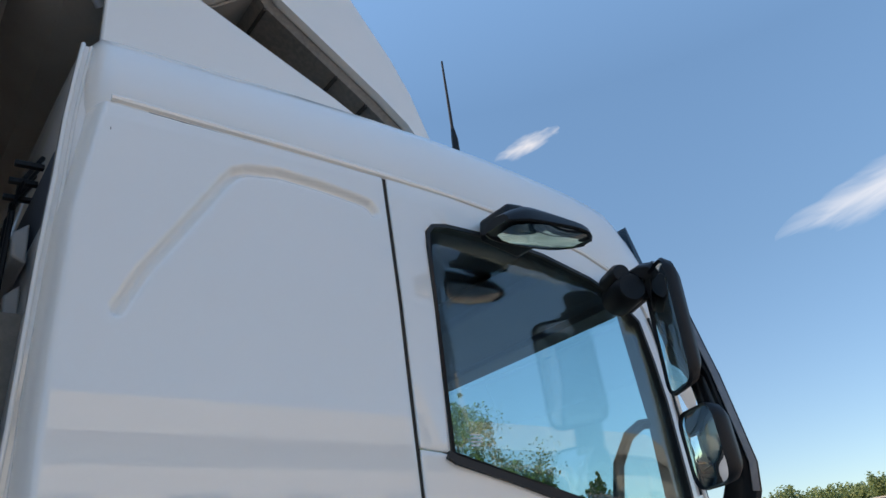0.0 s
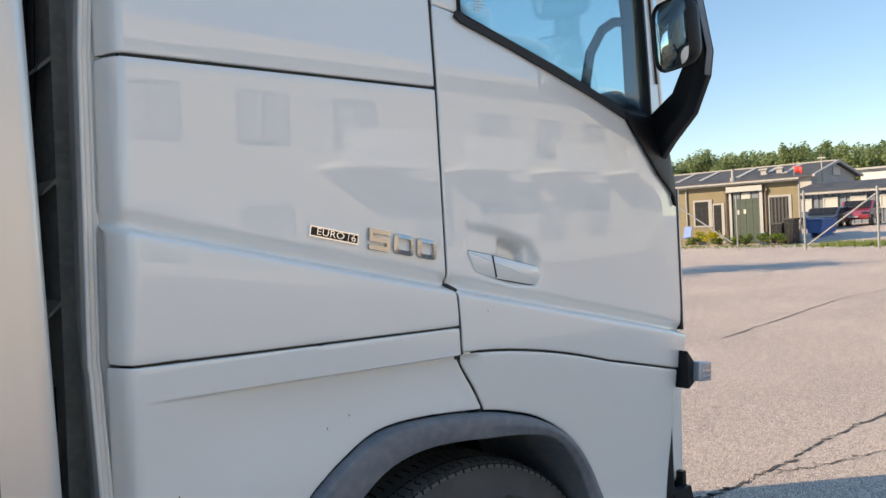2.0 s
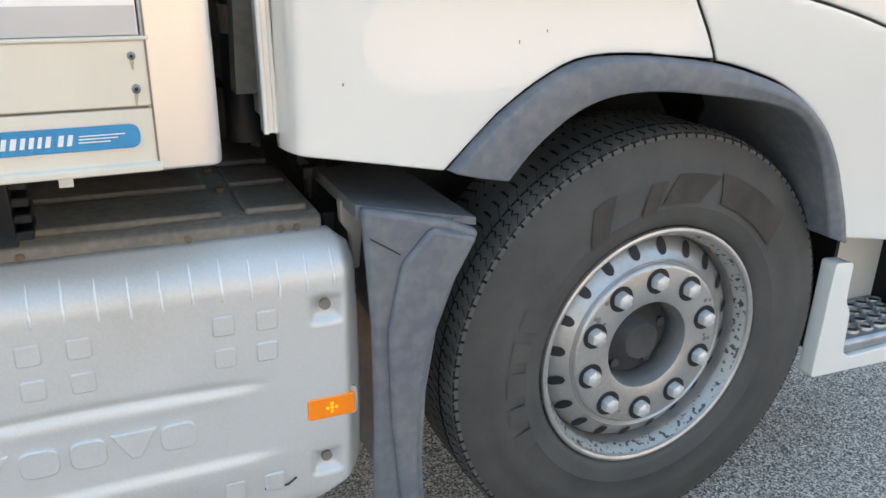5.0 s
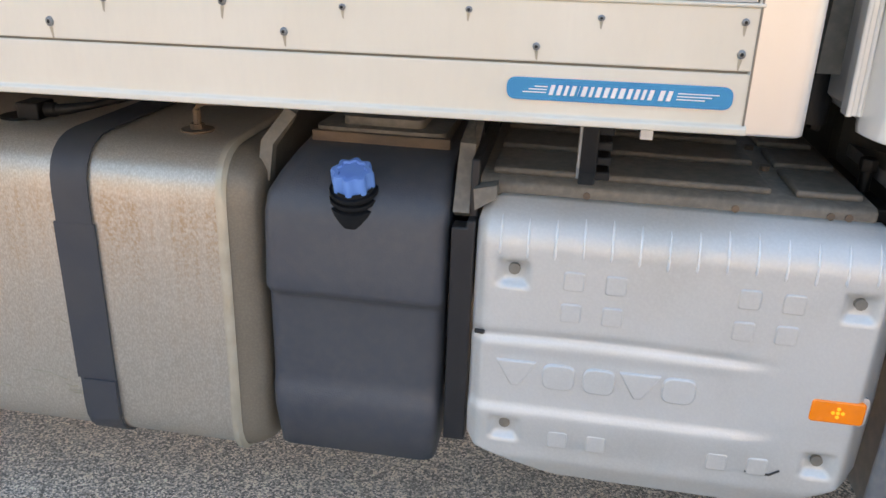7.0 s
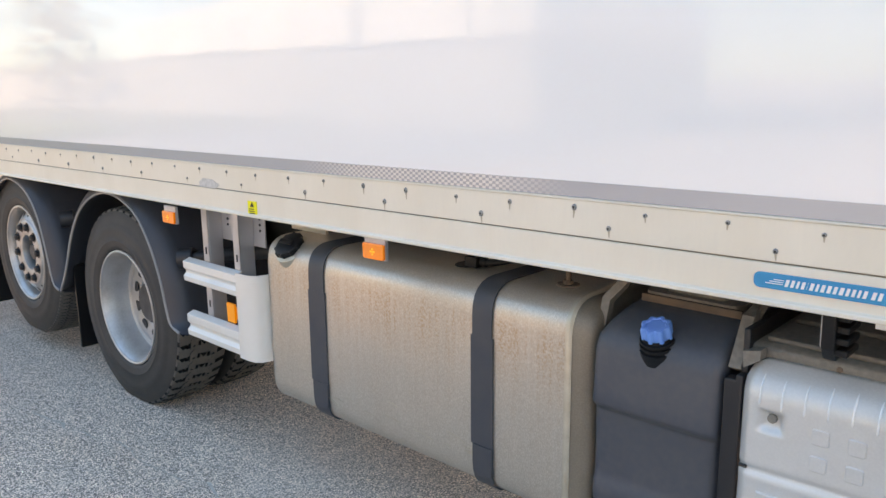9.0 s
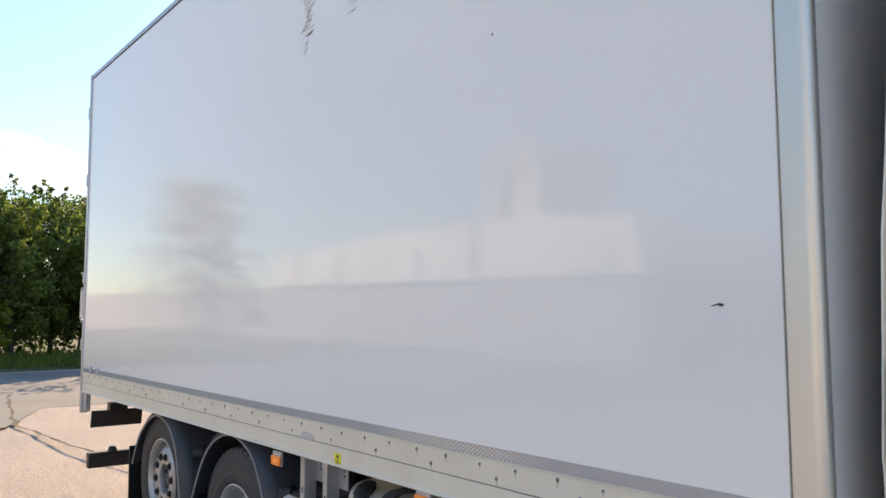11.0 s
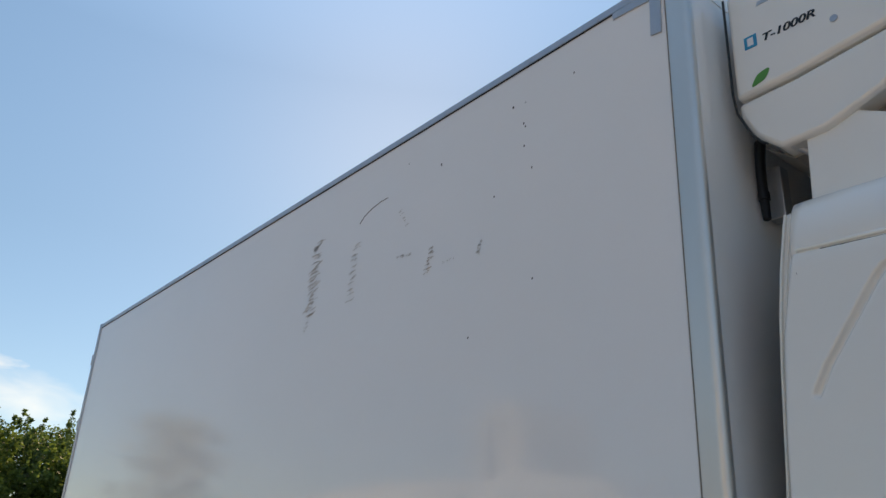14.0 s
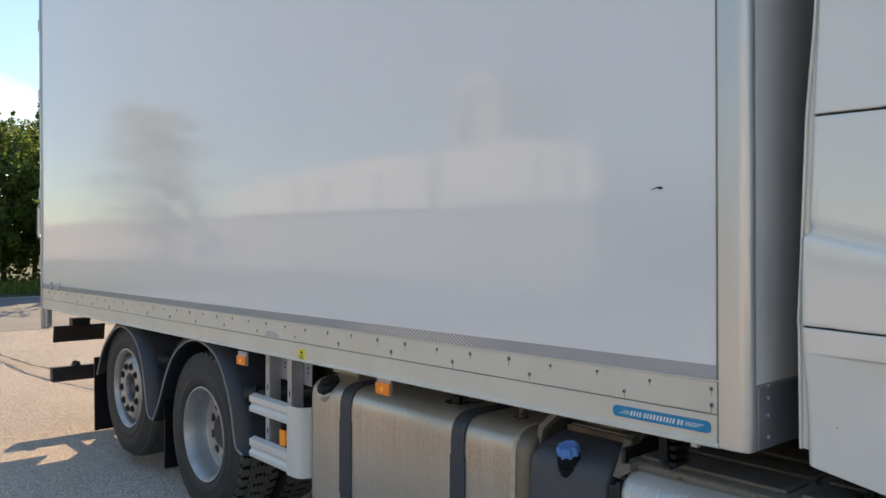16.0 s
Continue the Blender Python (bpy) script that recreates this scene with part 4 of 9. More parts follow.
# windscreen with its pillars and the smoked visor over it
bm = bmesh.new()
for y in (0.135, 2.33):
    add_prism(bm, [(0.86, 1.72), (1.0, 1.72), (0.96, 2.2), (0.875, 2.72), (0.80, 2.72), (0.85, 2.3)], y, y + 0.06)
add_prism(bm, [(0.80, 2.645), (0.895, 2.645), (0.84, 2.86), (0.76, 2.86)], 0.15, 2.36)
part("windscreen_frame", bm, CABIN_GREY, cab)
bm = bmesh.new()
add_prism(bm, [(1.03, 1.72), (1.036, 1.72), (0.906, 2.70), (0.90, 2.70)], 0.17, 2.35)
ws = part("windscreen", bm, GLASS, cab, "tinted windscreen")
ws.visible_shadow = False
bm = bmesh.new()
add_prism(bm, [(0.895, 2.74), (0.925, 2.70), (0.930, 2.715), (0.86, 2.90), (0.852, 2.895)], 0.122, 2.39)
part("sun_visor", bm, VISOR_GLASS, cab, "smoked external sun visor")
# inside of the cab
bm = bmesh.new()
add_box(bm, -0.76, 0.74, 0.14, 2.40, 2.80, 2.83)
part("head_lining", bm, CABIN_GREY, cab, "grey cabin head lining")
bm = bmesh.new()
add_prism(bm, [(-0.82, 2.45), (-0.40, 2.47), (-0.36, 2.75), (-0.82, 2.79)], 0.16, 2.38)
add_prism(bm, [(0.50, 2.70), (0.80, 2.66), (0.80, 2.78), (0.48, 2.79)], 0.16, 2.38)
bevel(part("overhead_shelf", bm, CABIN_GREY, cab, "grey overhead storage shelf"), 0.02)
bm = bmesh.new()
add_prism(bm, [(0.45, 1.36), (0.98, 1.36), (1.0, 1.90), (0.84, 2.06), (0.62, 2.00), (0.50, 1.7)], 0.18, 2.34)
bevel(part("dashboard", bm, CABIN_DARK, cab, "dark dashboard"), 0.03, 3)
bm = bmesh.new()
add_tube(bm, [(0.42 + 0.10 * math.cos(a), 1.85 + 0.23 * math.sin(a), 1.98 + 0.20 * math.cos(a)) for a in [k * math.tau / 28 for k in range(28)]], 0.017, 8, closed=True)
add_tube(bm, [(0.42, 1.85, 1.98), (0.6, 1.85, 1.75)], 0.03, 8)
add_tube(bm, [(0.42, 1.62, 1.98), (0.42, 2.08, 1.98)], 0.02, 8)
part("steering_wheel", bm, CABIN_DARK, cab, "black steering wheel")
for y in (0.55, 1.80):
    bm = bmesh.new()
    add_prism(bm, rounded([(-0.45, 1.60), (0.08, 1.62), (0.10, 1.74), (-0.40, 1.76)], 0.05), y - 0.25, y + 0.25)
    add_prism(bm, rounded([(-0.52, 1.70), (-0.38, 1.72), (-0.47, 2.06), (-0.58, 2.04)], 0.05), y - 0.24, y + 0.24)
    bevel(part("seat", bm, CABIN_DARK, cab, "dark cab seat"), 0.02)
bm = bmesh.new()
add_tube(bm, [(0.70, 0.20, 1.80), (0.663, 0.20, 1.95), (0.660, 0.20, 2.06), (0.690, 0.20, 2.16), (0.755, 0.20, 2.24), (0.82, 0.20, 2.275), (0.90, 0.20, 2.285)], 0.016, 8)
part("grab_handle", bm, CABIN_DARK, cab, "black interior grab handle")

# wheel arch lining and grey flare
bm = bmesh.new()
n = len(ARCH_OUT)
inn = [ARCH_IN[min(int(i * (len(ARCH_IN) - 1) / (n - 1) + 0.5), len(ARCH_IN) - 1)] for i in range(n)]
loops = []
for (xo, zo), (xi, zi) in zip(ARCH_OUT, inn):
    yo = side_y(xo, zo)
    xm, zm = (xo + xi) / 2, (zo + zi) / 2
    loops.append([bm.verts.new(p) for p in ((xo, yo + 0.004, zo), (xo * 0.92 + xi * 0.08, yo - 0.022, zo * 0.92 + zi * 0.08), (xm, yo - 0.030, zm), (xi, yo - 0.020, zi), (xi, yo + 0.10, zi), (xi, 0.48, zi + 0.03))])
for a, b in zip(loops, loops[1:]):
    for k in range(5):
        bm.faces.new((a[k], b[k], b[k + 1], a[k + 1]))
bm.faces.new(loops[0]), bm.faces.new(loops[-1][::-1])
bmesh.ops.recalc_face_normals(bm, faces=bm.faces[:])
bevel(part("wheel_arch_flare", bm, GREY_PLASTIC, cab, "slate grey plastic wheel arch flare", smooth=40), 0.004)
bm = bmesh.new()
lo = [bm.verts.new((x * 1.02, 0.10, z + 0.012)) for x, z in ARCH_IN]
hi = [bm.verts.new((x * 1.02, 0.62, z + 0.02)) for x, z in ARCH_IN]
for k in range(len(lo) - 1):
    bm.faces.new((lo[k], lo[k + 1], hi[k + 1], hi[k]))
part("wheel_housing", bm, BLACK_PLASTIC, cab, "black wheel housing")

# door handle in its dished recess
bm = bmesh.new()
GRIP = rounded([(-0.020, 1.576), (0.066, 1.558), (0.236, 1.516), (0.241, 1.484), (0.214, 1.470), (0.076, 1.499), (0.006, 1.520)], 0.012)
lo = [bm.verts.new((x, side_y(x, z) - 0.003, z)) for x, z in inset(GRIP, 0.004)]
mi = [bm.verts.new((x, side_y(x, z) - 0.0005, z)) for x, z in GRIP]
hi = [bm.verts.new((x, side_y(x, z) + 0.028, z)) for x, z in GRIP]
bm.faces.new(lo)
for p, q in ((lo, mi), (mi, hi)):
    for k in range(len(p)):
        j = (k + 1) % len(p)
        bm.faces.new((p[k], p[j], q[j], q[k]))
bmesh.ops.recalc_face_normals(bm, faces=bm.faces[:])
handle = part("door_handle", bm, CAB_WHITE, door, "white door handle in a dished recess", smooth=50)
bm = bmesh.new()
add_prism(bm, inset(GRIP, -0.0020), side_y(0.1, 1.52) + 0.004, side_y(0.1, 1.52) + 0.02)
part("handle_gap", bm, SEAL, door, "dark gap round the handle", smooth=0)
bm = bmesh.new()
add_band(bm, [(0.064, side_y(0.07, 1.5) - 0.0035, 1.557), (0.074, side_y(0.07, 1.5) - 0.0035, 1.502)], 0.0028, 0.004)
part("grip_gap", bm, SEAL, door)
# dark seal along the door's leading edge, trim beyond it
bm = bmesh.new()
ye = side_y(0.966, 1.4)
add_box(bm, 0.9645, 0.975, ye + 0.001, ye + 0.03, 1.255, 1.72)
part("door_edge_seal", bm, SEAL, cab, "black seal at the door's leading edge", smooth=0)
bm = bmesh.new()
add_box(bm, 0.976, 0.995, ye + 0.008, ye + 0.05, 1.27, 1.72)
bevel(part("front_corner_trim", bm, CAB_WHITE, cab), 0.004)

# badge and figures
tilt = Matrix.Rotation(radians(12.2), 4, "Y") @ Matrix.Rotation(radians(90), 4, "X")
bm = bmesh.new()
for x0, x1, z0, z1, mi, d in ((-0.062, 0.062, -0.0115, 0.0115, 0, 0.0), (-0.058, 0.034, -0.0085, 0.0085, 1, 0.0012), (0.037, 0.059, -0.0085, 0.0085, 1, 0.0012)):
    add_box(bm, x0, x1, -0.004 - d, 0.004, z0, z1, mi)
bm.transform(Matrix.Translation((-0.402, side_y(-0.40, 1.63) - 0.001, 1.6305)) @ Matrix.Rotation(radians(12.2), 4, "Y"))
badge = part("emission_badge", bm, [CHROME, BLACK_INK], cab, "chrome framed black emission class badge", smooth=0)
add_text("badge_letters", "EURO", 0.0205, Matrix.Translation((-0.4135, side_y(-0.40, 1.63) - 0.0068, 1.633)) @ tilt, CHROME, badge, squash=1.28, spacing=1.05)
add_text("badge_letters", "6", 0.0205, Matrix.Translation((-0.356, side_y(-0.36, 1.62) - 0.0068, 1.6205)) @ tilt, CHROME, badge, squash=1.25)
power_y = side_y(-0.22, 1.6)


def stroke_digit(bm, kind, cx, w, h, t):
    """A wide open-cornered numeral from bevelled strips."""
    a, b = w / 2, h / 2
    if kind == "0":
        for o, i in ((rounded([(-a, b), (a, b), (a, -b), (-a, -b)], 0.012), rounded([(-a + t, b - t), (a - t, b - t), (a - t, -b + t), (-a + t, -b + t)], 0.006)),):
            ring = [[bm.verts.new((cx + x, y, z)) for x, z in (o if s else i)] for s, y in ((1, 0.0), (1, -0.006), (0, -0.008), (0, 0.0))]
            for q, r in zip(ring, ring[1:]):
                for k in range(len(q)):
                    j = (k + 1) % len(q)
                    bm.faces.new((q[k], q[j], r[j], r[k]))
    else:
        for pts in ([(a, b), (a, b - t), (-a, b - t), (-a, b)], [(-a, b - t), (-a + t, b - t), (-a + t, t * 0.5), (-a, t * 0.5)], [(-a, t * 0.5), (a - 0.006, t * 0.5), (a, t * 0.2), (a, -t * 0.5), (-a, -t * 0.5)], [(a, -t * 0.5), (a, -b + t), (a - t, -b + t), (a - t, -t * 0.5)], [(a, -b + t), (a - 0.006, -b), (-a, -b), (-a, -b + t)]):
            add_prism(bm, [(cx + x, z) for x, z in pts], -0.008, 0.0)


shear = Matrix.Identity(4)
shear[0][2] = -0.12
for k, cx in (("5", -0.070), ("0", 0.0), ("0", 0.068)):
    bm = bmesh.new()
    stroke_digit(bm, k, cx, 0.058, 0.046, 0.010)
    bmesh.ops.recalc_face_normals(bm, faces=bm.faces[:])
    bm.transform(Matrix.Translation((-0.217, power_y, 1.600)) @ Matrix.Rotation(radians(11.5), 4, "Y") @ shear)
    part("chrome_numeral", bm, BADGE_CHROME, cab, "chrome numeral " + k, smooth=30)

# mirrors on their arm
mirror = thing("mirror_arm", "black door mirror arm", "")
mirror.parent = truck


def arm_strip(name, path, width, deep, mat, label=""):
    """A flat moulded strip: each point has its outer edge, the strip runs inward from it."""
    bm = bmesh.new()
    rr = []
    for i, p in enumerate(path):
        d = (Vector(path[min(i + 1, len(path) - 1)]) - Vector(path[max(i - 1, 0)])).normalized()
        s = Vector((1, 0, 0)).cross(d).normalized()
        w = width[i] if isinstance(width, list) else width
        rr.append([bm.verts.new(Vector(p) + s * q * w + Vector((1, 0, 0)) * a) for q, a in ((0, 0), (0.25, -deep * 0.35), (1, -deep * 0.3), (1, deep * 0.6), (0, deep * 0.6))])
    for q, w in zip(rr, rr[1:]):
        for k in range(5):
            bm.faces.new((q[k], q[(k + 1) % 5], w[(k + 1) % 5], w[k]))
    bm.faces.new(rr[0]), bm.faces.new(rr[-1][::-1])
    bmesh.ops.recalc_face_normals(bm, faces=bm.faces[:])
    return bevel(part(name, bm, mat, mirror, label, smooth=40), 0.004)


ARM = [(0.633, 0.03, 2.615), (0.633, -0.02, 2.65), (0.638, -0.065, 2.658), (0.643, -0.105, 2.648), (0.65, -0.128, 2.615), (0.658, -0.144, 2.5), (0.666, -0.167, 2.38), (0.67, -0.182, 2.31), (0.674, -0.199, 2.2), (0.678, -0.216, 2.085), (0.693, -0.197, 2.02), (0.76, -0.11, 1.93), (0.8, -0.01, 1.86), (0.84, 0.07, 1.8)]
arm_strip("arm", ARM, [0.035, 0.04, 0.045, 0.055, 0.07, 0.07, 0.06, 0.022, 0.022, 0.06, 0.075, 0.09, 0.11, 0.11], 0.05, BLACK_PLASTIC, "black curved mirror arm")
arm_strip("arm_edge", [(x - 0.004, y - 0.004, z) for x, y, z in ARM[3:11]], 0.004, 0.03, GREY_PLASTIC, "grey outer edge of the arm")
arm_strip("arm_inner_strut", [(0.670, -0.137, 2.36), (0.672, -0.142, 2.30), (0.675, -0.154, 2.20), (0.68, -0.167, 2.09)], 0.028, 0.05, BLACK_PLASTIC)
for cx, cy, cz, r, l in ((0.625, 0.0, 2.590, 0.046, 0.11), (0.605, 0.005, 2.635, 0.030, 0.09), (0.655, -0.005, 2.585, 0.034, 0.10)):
    bm = bmesh.new()
    add_lathe(bm, [(0.001, -l / 2), (r * 0.8, -l / 2), (r, -l / 2 + 0.015), (r, l / 2), (0.001, l / 2)], 24)
    bmesh.ops.recalc_face_normals(bm, faces=bm.faces[:])
    bm.transform(Matrix.Translation((cx, cy, cz)) @ Matrix.Rotation(radians(-25), 4, "Z"))
    part("pivot_cover", bm, BLACK_PLASTIC, mirror, "black rounded pivot cover", smooth=50)


def mirror_head(name, cx, cy, cz, w, h, yaw, pitch, label, deep=0.06, bulge=0.008):
    head = thing(name, label, "")
    head.parent = truck
    outline = rounded([(-w / 2, -h / 2), (w / 2, -h / 2), (w / 2, h / 2), (-w / 2, h / 2)], 0.045, 6)
    bm = bmesh.new()
    levels = [(0.0, 1.0), (deep * 0.15, 1.03), (deep * 0.6, 0.97), (deep * 0.9, 0.8), (deep, 0.5)]
    rr = [[bm.verts.new((d, a * s, b * s)) for a, b in outline] for d, s in levels]
    for q, r in zip(rr, rr[1:]):
        for k in range(len(q)):
            bm.faces.new((q[k], q[(k + 1) % len(q)], r[(k + 1) % len(q)], r[k]))
    bm.faces.new(rr[-1])
    inner = [bm.verts.new((0.006, a * 0.93, b * 0.95)) for a, b in outline]
    for k in range(len(inner)):
        bm.faces.new((rr[0][k], rr[0][(k + 1) % len(inner)], inner[(k + 1) % len(inner)], inner[k]))
    bmesh.ops.recalc_face_normals(bm, faces=bm.faces[:])
    part("housing", bm, BLACK_PLASTIC, head)
    bm = bmesh.new()
    rr = [[bm.verts.new((0.005 - bulge * (1 - s * s), a * 0.93 * s, b * 0.95 * s)) for a, b in outline] for s in (1, 0.85, 0.7, 0.5, 0.3)]
    for q, r in zip(rr, rr[1:]):
        for k in range(len(q)):
            bm.faces.new((q[k], r[k], r[(k + 1) % len(q)], q[(k + 1) % len(q)]))
    bm.faces.new(rr[-1])
    bmesh.ops.recalc_face_normals(bm, faces=bm.faces[:])
    part("mirror_glass", bm, MIRROR, head, "mirror glass", smooth=60)
    head.matrix_basis = pose(cx, cy, cz, 0, pitch, yaw)
    return head


mirror_head("main_mirror", 0.610, -0.115, 2.452, 0.175, 0.335, -33, 0, "black main mirror with upright glass", 0.05, 0.006)
mirror_head("wide_angle_mirror", 0.605, -0.142, 2.135, 0.165, 0.19, -24, -3, "black wide angle mirror", 0.06, 0.022)
bm = bmesh.new()
rings = []
for k in range(13):
    t = k / 12
    x, w, h = 0.085 + 0.31 * t, 0.070 * (1 - (2 * t - 0.9) ** 4 * 0.55), 0.060 * (1 - 0.62 * t ** 1.5) * min(1, 0.45 + 3 * t)
    zb = 2.648 + 0.012 * t
    rings.append([bm.verts.new((x, -0.10 + w * c, zb + h * e)) for c, e in ((-1, 0), (-0.92, 0.45), (-0.65, 0.8), (0, 1), (0.65, 0.8), (0.92, 0.45), (1, 0), (0.9, -0.06), (0.86, 0.08), (-0.86, 0.08), (-0.9, -0.06))])
for q, w in zip(rings, rings[1:]):
    for k in range(11):
        bm.faces.new((q[k], q[(k + 1) % 11], w[(k + 1) % 11], w[k]))
bm.faces.new(rings[0]), bm.faces.new(rings[-1][::-1])
bmesh.ops.recalc_face_normals(bm, faces=bm.faces[:])
part("kerb_mirror", bm, BLACK_PLASTIC, mirror, "black kerb mirror above the door window", smooth=45)
bm = bmesh.new()
add_prism(bm, [(0.172, 2.700), (0.30, 2.672), (0.315, 2.690), (0.24, 2.768), (0.18, 2.762)], -0.05, 0.068)
bevel(part("kerb_mirror_foot", bm, BLACK_PLASTIC, mirror), 0.012, 3)
bm = bmesh.new()
rows = []
for k in range(9):
    t = k / 8
    rows.append([bm.verts.new((0.11 + 0.26 * t, -0.10 + c * 0.058 * (1 - (2 * t - 1) ** 4 * 0.5), 2.645 + 0.012 * t - 0.012 * (1 - c * c) * (1 - (2 * t - 1) ** 2))) for c in (-1, -0.6, -0.2, 0.2, 0.6, 1)])
for q, w in zip(rows, rows[1:]):
    for k in range(5):
        bm.faces.new((q[k], w[k], w[k + 1], q[k + 1]))
part("kerb_mirror_glass", bm, MIRROR, mirror, "downward mirror glass", smooth=60)

# small printed marks in the corner of the side window, stone chips in the paint
for k in range(4):
    bm = bmesh.new()
    add_box(bm, 0.052, 0.052 + (0.026, 0.034, 0.030, 0.022)[k], side_y(0.06, 2.19) - 0.0005, side_y(0.06, 2.19) + 0.002, 2.196 - 0.008 * k, 2.199 - 0.008 * k)
    part("window_print", bm, WHITE_DECAL, door, "pale printed bar on the glass", smooth=0)
rnd = random.Random(17)
for x, z in ((-0.385, 1.240), (-0.44, 1.222), (-0.765, 1.16), (0.01, 1.425), (-0.74, 2.79)):
    bm = bmesh.new()
    bm.faces.new([bm.verts.new((x + rnd.uniform(0.0008, 0.002) * math.cos(t), side_y(x, z) - 0.0009, z + rnd.uniform(0.002, 0.005) * math.sin(t))) for t in (0, 1.2, 2.5, 3.8, 5.0)])
    part("paint_chip", bm, DUSTY_METAL, cab, "tiny stone chip", smooth=0)

# antenna, side marker camera, roof fairing
bm = bmesh.new()
add_tube(bm, [(0.605, 0.6, 3.28), (0.604, 0.6, 3.44), (0.600, 0.6, 3.50), (0.594, 0.6, 3.80)], [0.016, 0.013, 0.006, 0.004], 8)
part("antenna", bm, BLACK_PLASTIC, cab, "thin black roof antenna")
CHEEK = [(-0.74, 3.04), (-0.725, 3.43), (-0.62, 3.415), (-0.51, 3.355), (-0.32, 3.262), (-0.125, 3.167), (0.03, 3.08)]
for y in (0.24, 2.26):
    bm = bmesh.new()
    add_prism(bm, CHEEK, y, y + 0.025)
    bevel(part("fairing_side", bm, CAB_WHITE, cab, "white fairing side plate"), 0.006)
bm = bmesh.new()
CREST = [(0.235, 3.10), (0.206, 3.17), (0.160, 3.29), (0.10, 3.40), (-0.03, 3.585), (-0.16, 3.77), (-0.32, 3.88), (-0.50, 3.95)]
INNER = [(0.195, 3.10), (0.14, 3.175), (0.05, 3.25), (-0.045, 3.32), (-0.265, 3.482), (-0.36, 3.64), (-0.46, 3.74), (-0.54, 3.82)]
for y in (0.27, 2.21):
    for i in range(len(CREST) - 1):
        add_prism(bm, [CREST[i], CREST[i + 1], INNER[i + 1], INNER[i]], y, y + 0.03)
for i in range(len(CREST) - 1):
    (a, b), (c, d) = CREST[i], CREST[i + 1]
    add_prism(bm, [(a, b), (c, d), (c - 0.015, d - 0.02), (a - 0.015, b - 0.02)], 0.29, 2.22)
fairing = part("roof_deflector", bm, CAB_WHITE, cab, "white curved roof air deflector", smooth=60)
bm = bmesh.new()
for i in range(len(INNER) - 1):
    (a, b), (c, d) = INNER[i], INNER[i + 1]
    add_prism(bm, [(a - 0.004, b), (c - 0.004, d), (c - 0.030, d - 0.025), (a - 0.030, b - 0.025)], 0.30, 2.2)
part("deflector_inner_skin", bm, DUSTY_METAL, cab, "brownish inside of the deflector", smooth=0)
for (a, b), (c, d) in zip(INNER, INNER[1:]):
    bm = bmesh.new()
    add_box(bm, a - 0.036, a - 0.028, 0.30, 2.2, b - 0.034, b - 0.024)
    part("skin_seam", bm, GAP, cab)

# step in front of the wheel, corner lamp, mud flap piece
step = thing("cab_step", "white cab entry step with a perforated tread", "")
step.parent = truck
bm = bmesh.new()
add_prism(bm, rounded([(0.530, 0.322), (0.955, 0.310), (1.020, 0.335), (1.045, 0.40), (1.050, 0.50), (1.012, 0.52), (0.988, 0.42), (0.962, 0.366), (0.665, 0.360), (0.636, 0.378), (0.628, 0.50), (0.604, 0.536), (0.602, 0.645), (0.536, 0.652)], 0.012, 3), 0.088, 0.135)
bevel(part("step_shell", bm, CAB_WHITE, step, "white step shell with upright and rounded corner"), 0.010, 3)
bm = bmesh.new()
add_prism(bm, [(0.104, 0.366), (0.098, 0.378), (0.100, 0.394), (0.110, 0.402), (0.30, 0.404), (0.30, 0.366)], 0.634, 0.985, axis="x")
bevel(part("step_tread", bm, STEP_ALU, step, "grey aluminium tread plate"), 0.003)
for j in range(4):
    for i in range(6):
        x, y = 0.668 + i * 0.055 + (j % 2) * 0.027, 0.142 + j * 0.042
        if x > 0.975:
            continue
        bm = bmesh.new()
        rr = [[bm.verts.new((x + r * math.cos(k * math.tau / 14), y + 0.78 * r * math.sin(k * math.tau / 14), z)) for k in range(14)] for r, z in ((0.0245, 0.403), (0.0222, 0.4110), (0.0208, 0.4105), (0.0200, 0.4046))]
        for q, w in zip(rr, rr[1:]):
            for k in range(14):
                bm.faces.new((q[k], q[(k + 1) % 14], w[(k + 1) % 14], w[k]))
        # black floor painted for the shade inside the hole
        bm.faces.new(rr[-1]).material_index = 1
        bmesh.ops.recalc_face_normals(bm, faces=bm.faces[:])
        part("grip_hole", bm, [STEP_ALU, BLACK_INK], step, smooth=50)
bm = bmesh.new()
add_box(bm, 0.60, 1.002, 0.302, 0.317, 0.38, 0.615)
bevel(part("well_back", bm, CAB_WHITE, step, "white back of the step well"), 0.004)
bm = bmesh.new()
add_box(bm, 0.60, 1.002, 0.302, 0.317, 0.617, 0.80)
add_box(bm, 1.002, 1.022, 0.135, 0.317, 0.38, 0.76)
add_box(bm, 0.588, 0.60, 0.14, 0.317, 0.36, 0.80)
add_prism(bm, [(0.895, 0.72), (1.002, 0.72), (1.032, 0.62), (1.040, 0.522), (1.004, 0.524), (0.985, 0.60), (0.895, 0.665)], 0.105, 0.135)
part("step_well", bm, BLACK_PLASTIC, step, "black step well")
bm = bmesh.new()
add_tube(bm, [(0.66, 0.14, 0.345), (0.66, 0.12, 0.300)], [0.020, 0.018], 10)
part("drain_stub", bm, DUSTY_METAL, step, "small grey stub under the step")
fog = thing("corner_lamp", "small silver corner lamp on a black bracket", "")
fog.parent = truck
bm = bmesh.new()
add_prism(bm, rounded([(0.895, 1.168), (0.962, 1.158), (0.958, 1.098), (0.888, 1.106)], 0.008), -0.015, 0.02)
bevel(part("lamp_body", bm, ALU_TRIM, fog), 0.004)
bm = bmesh.new()
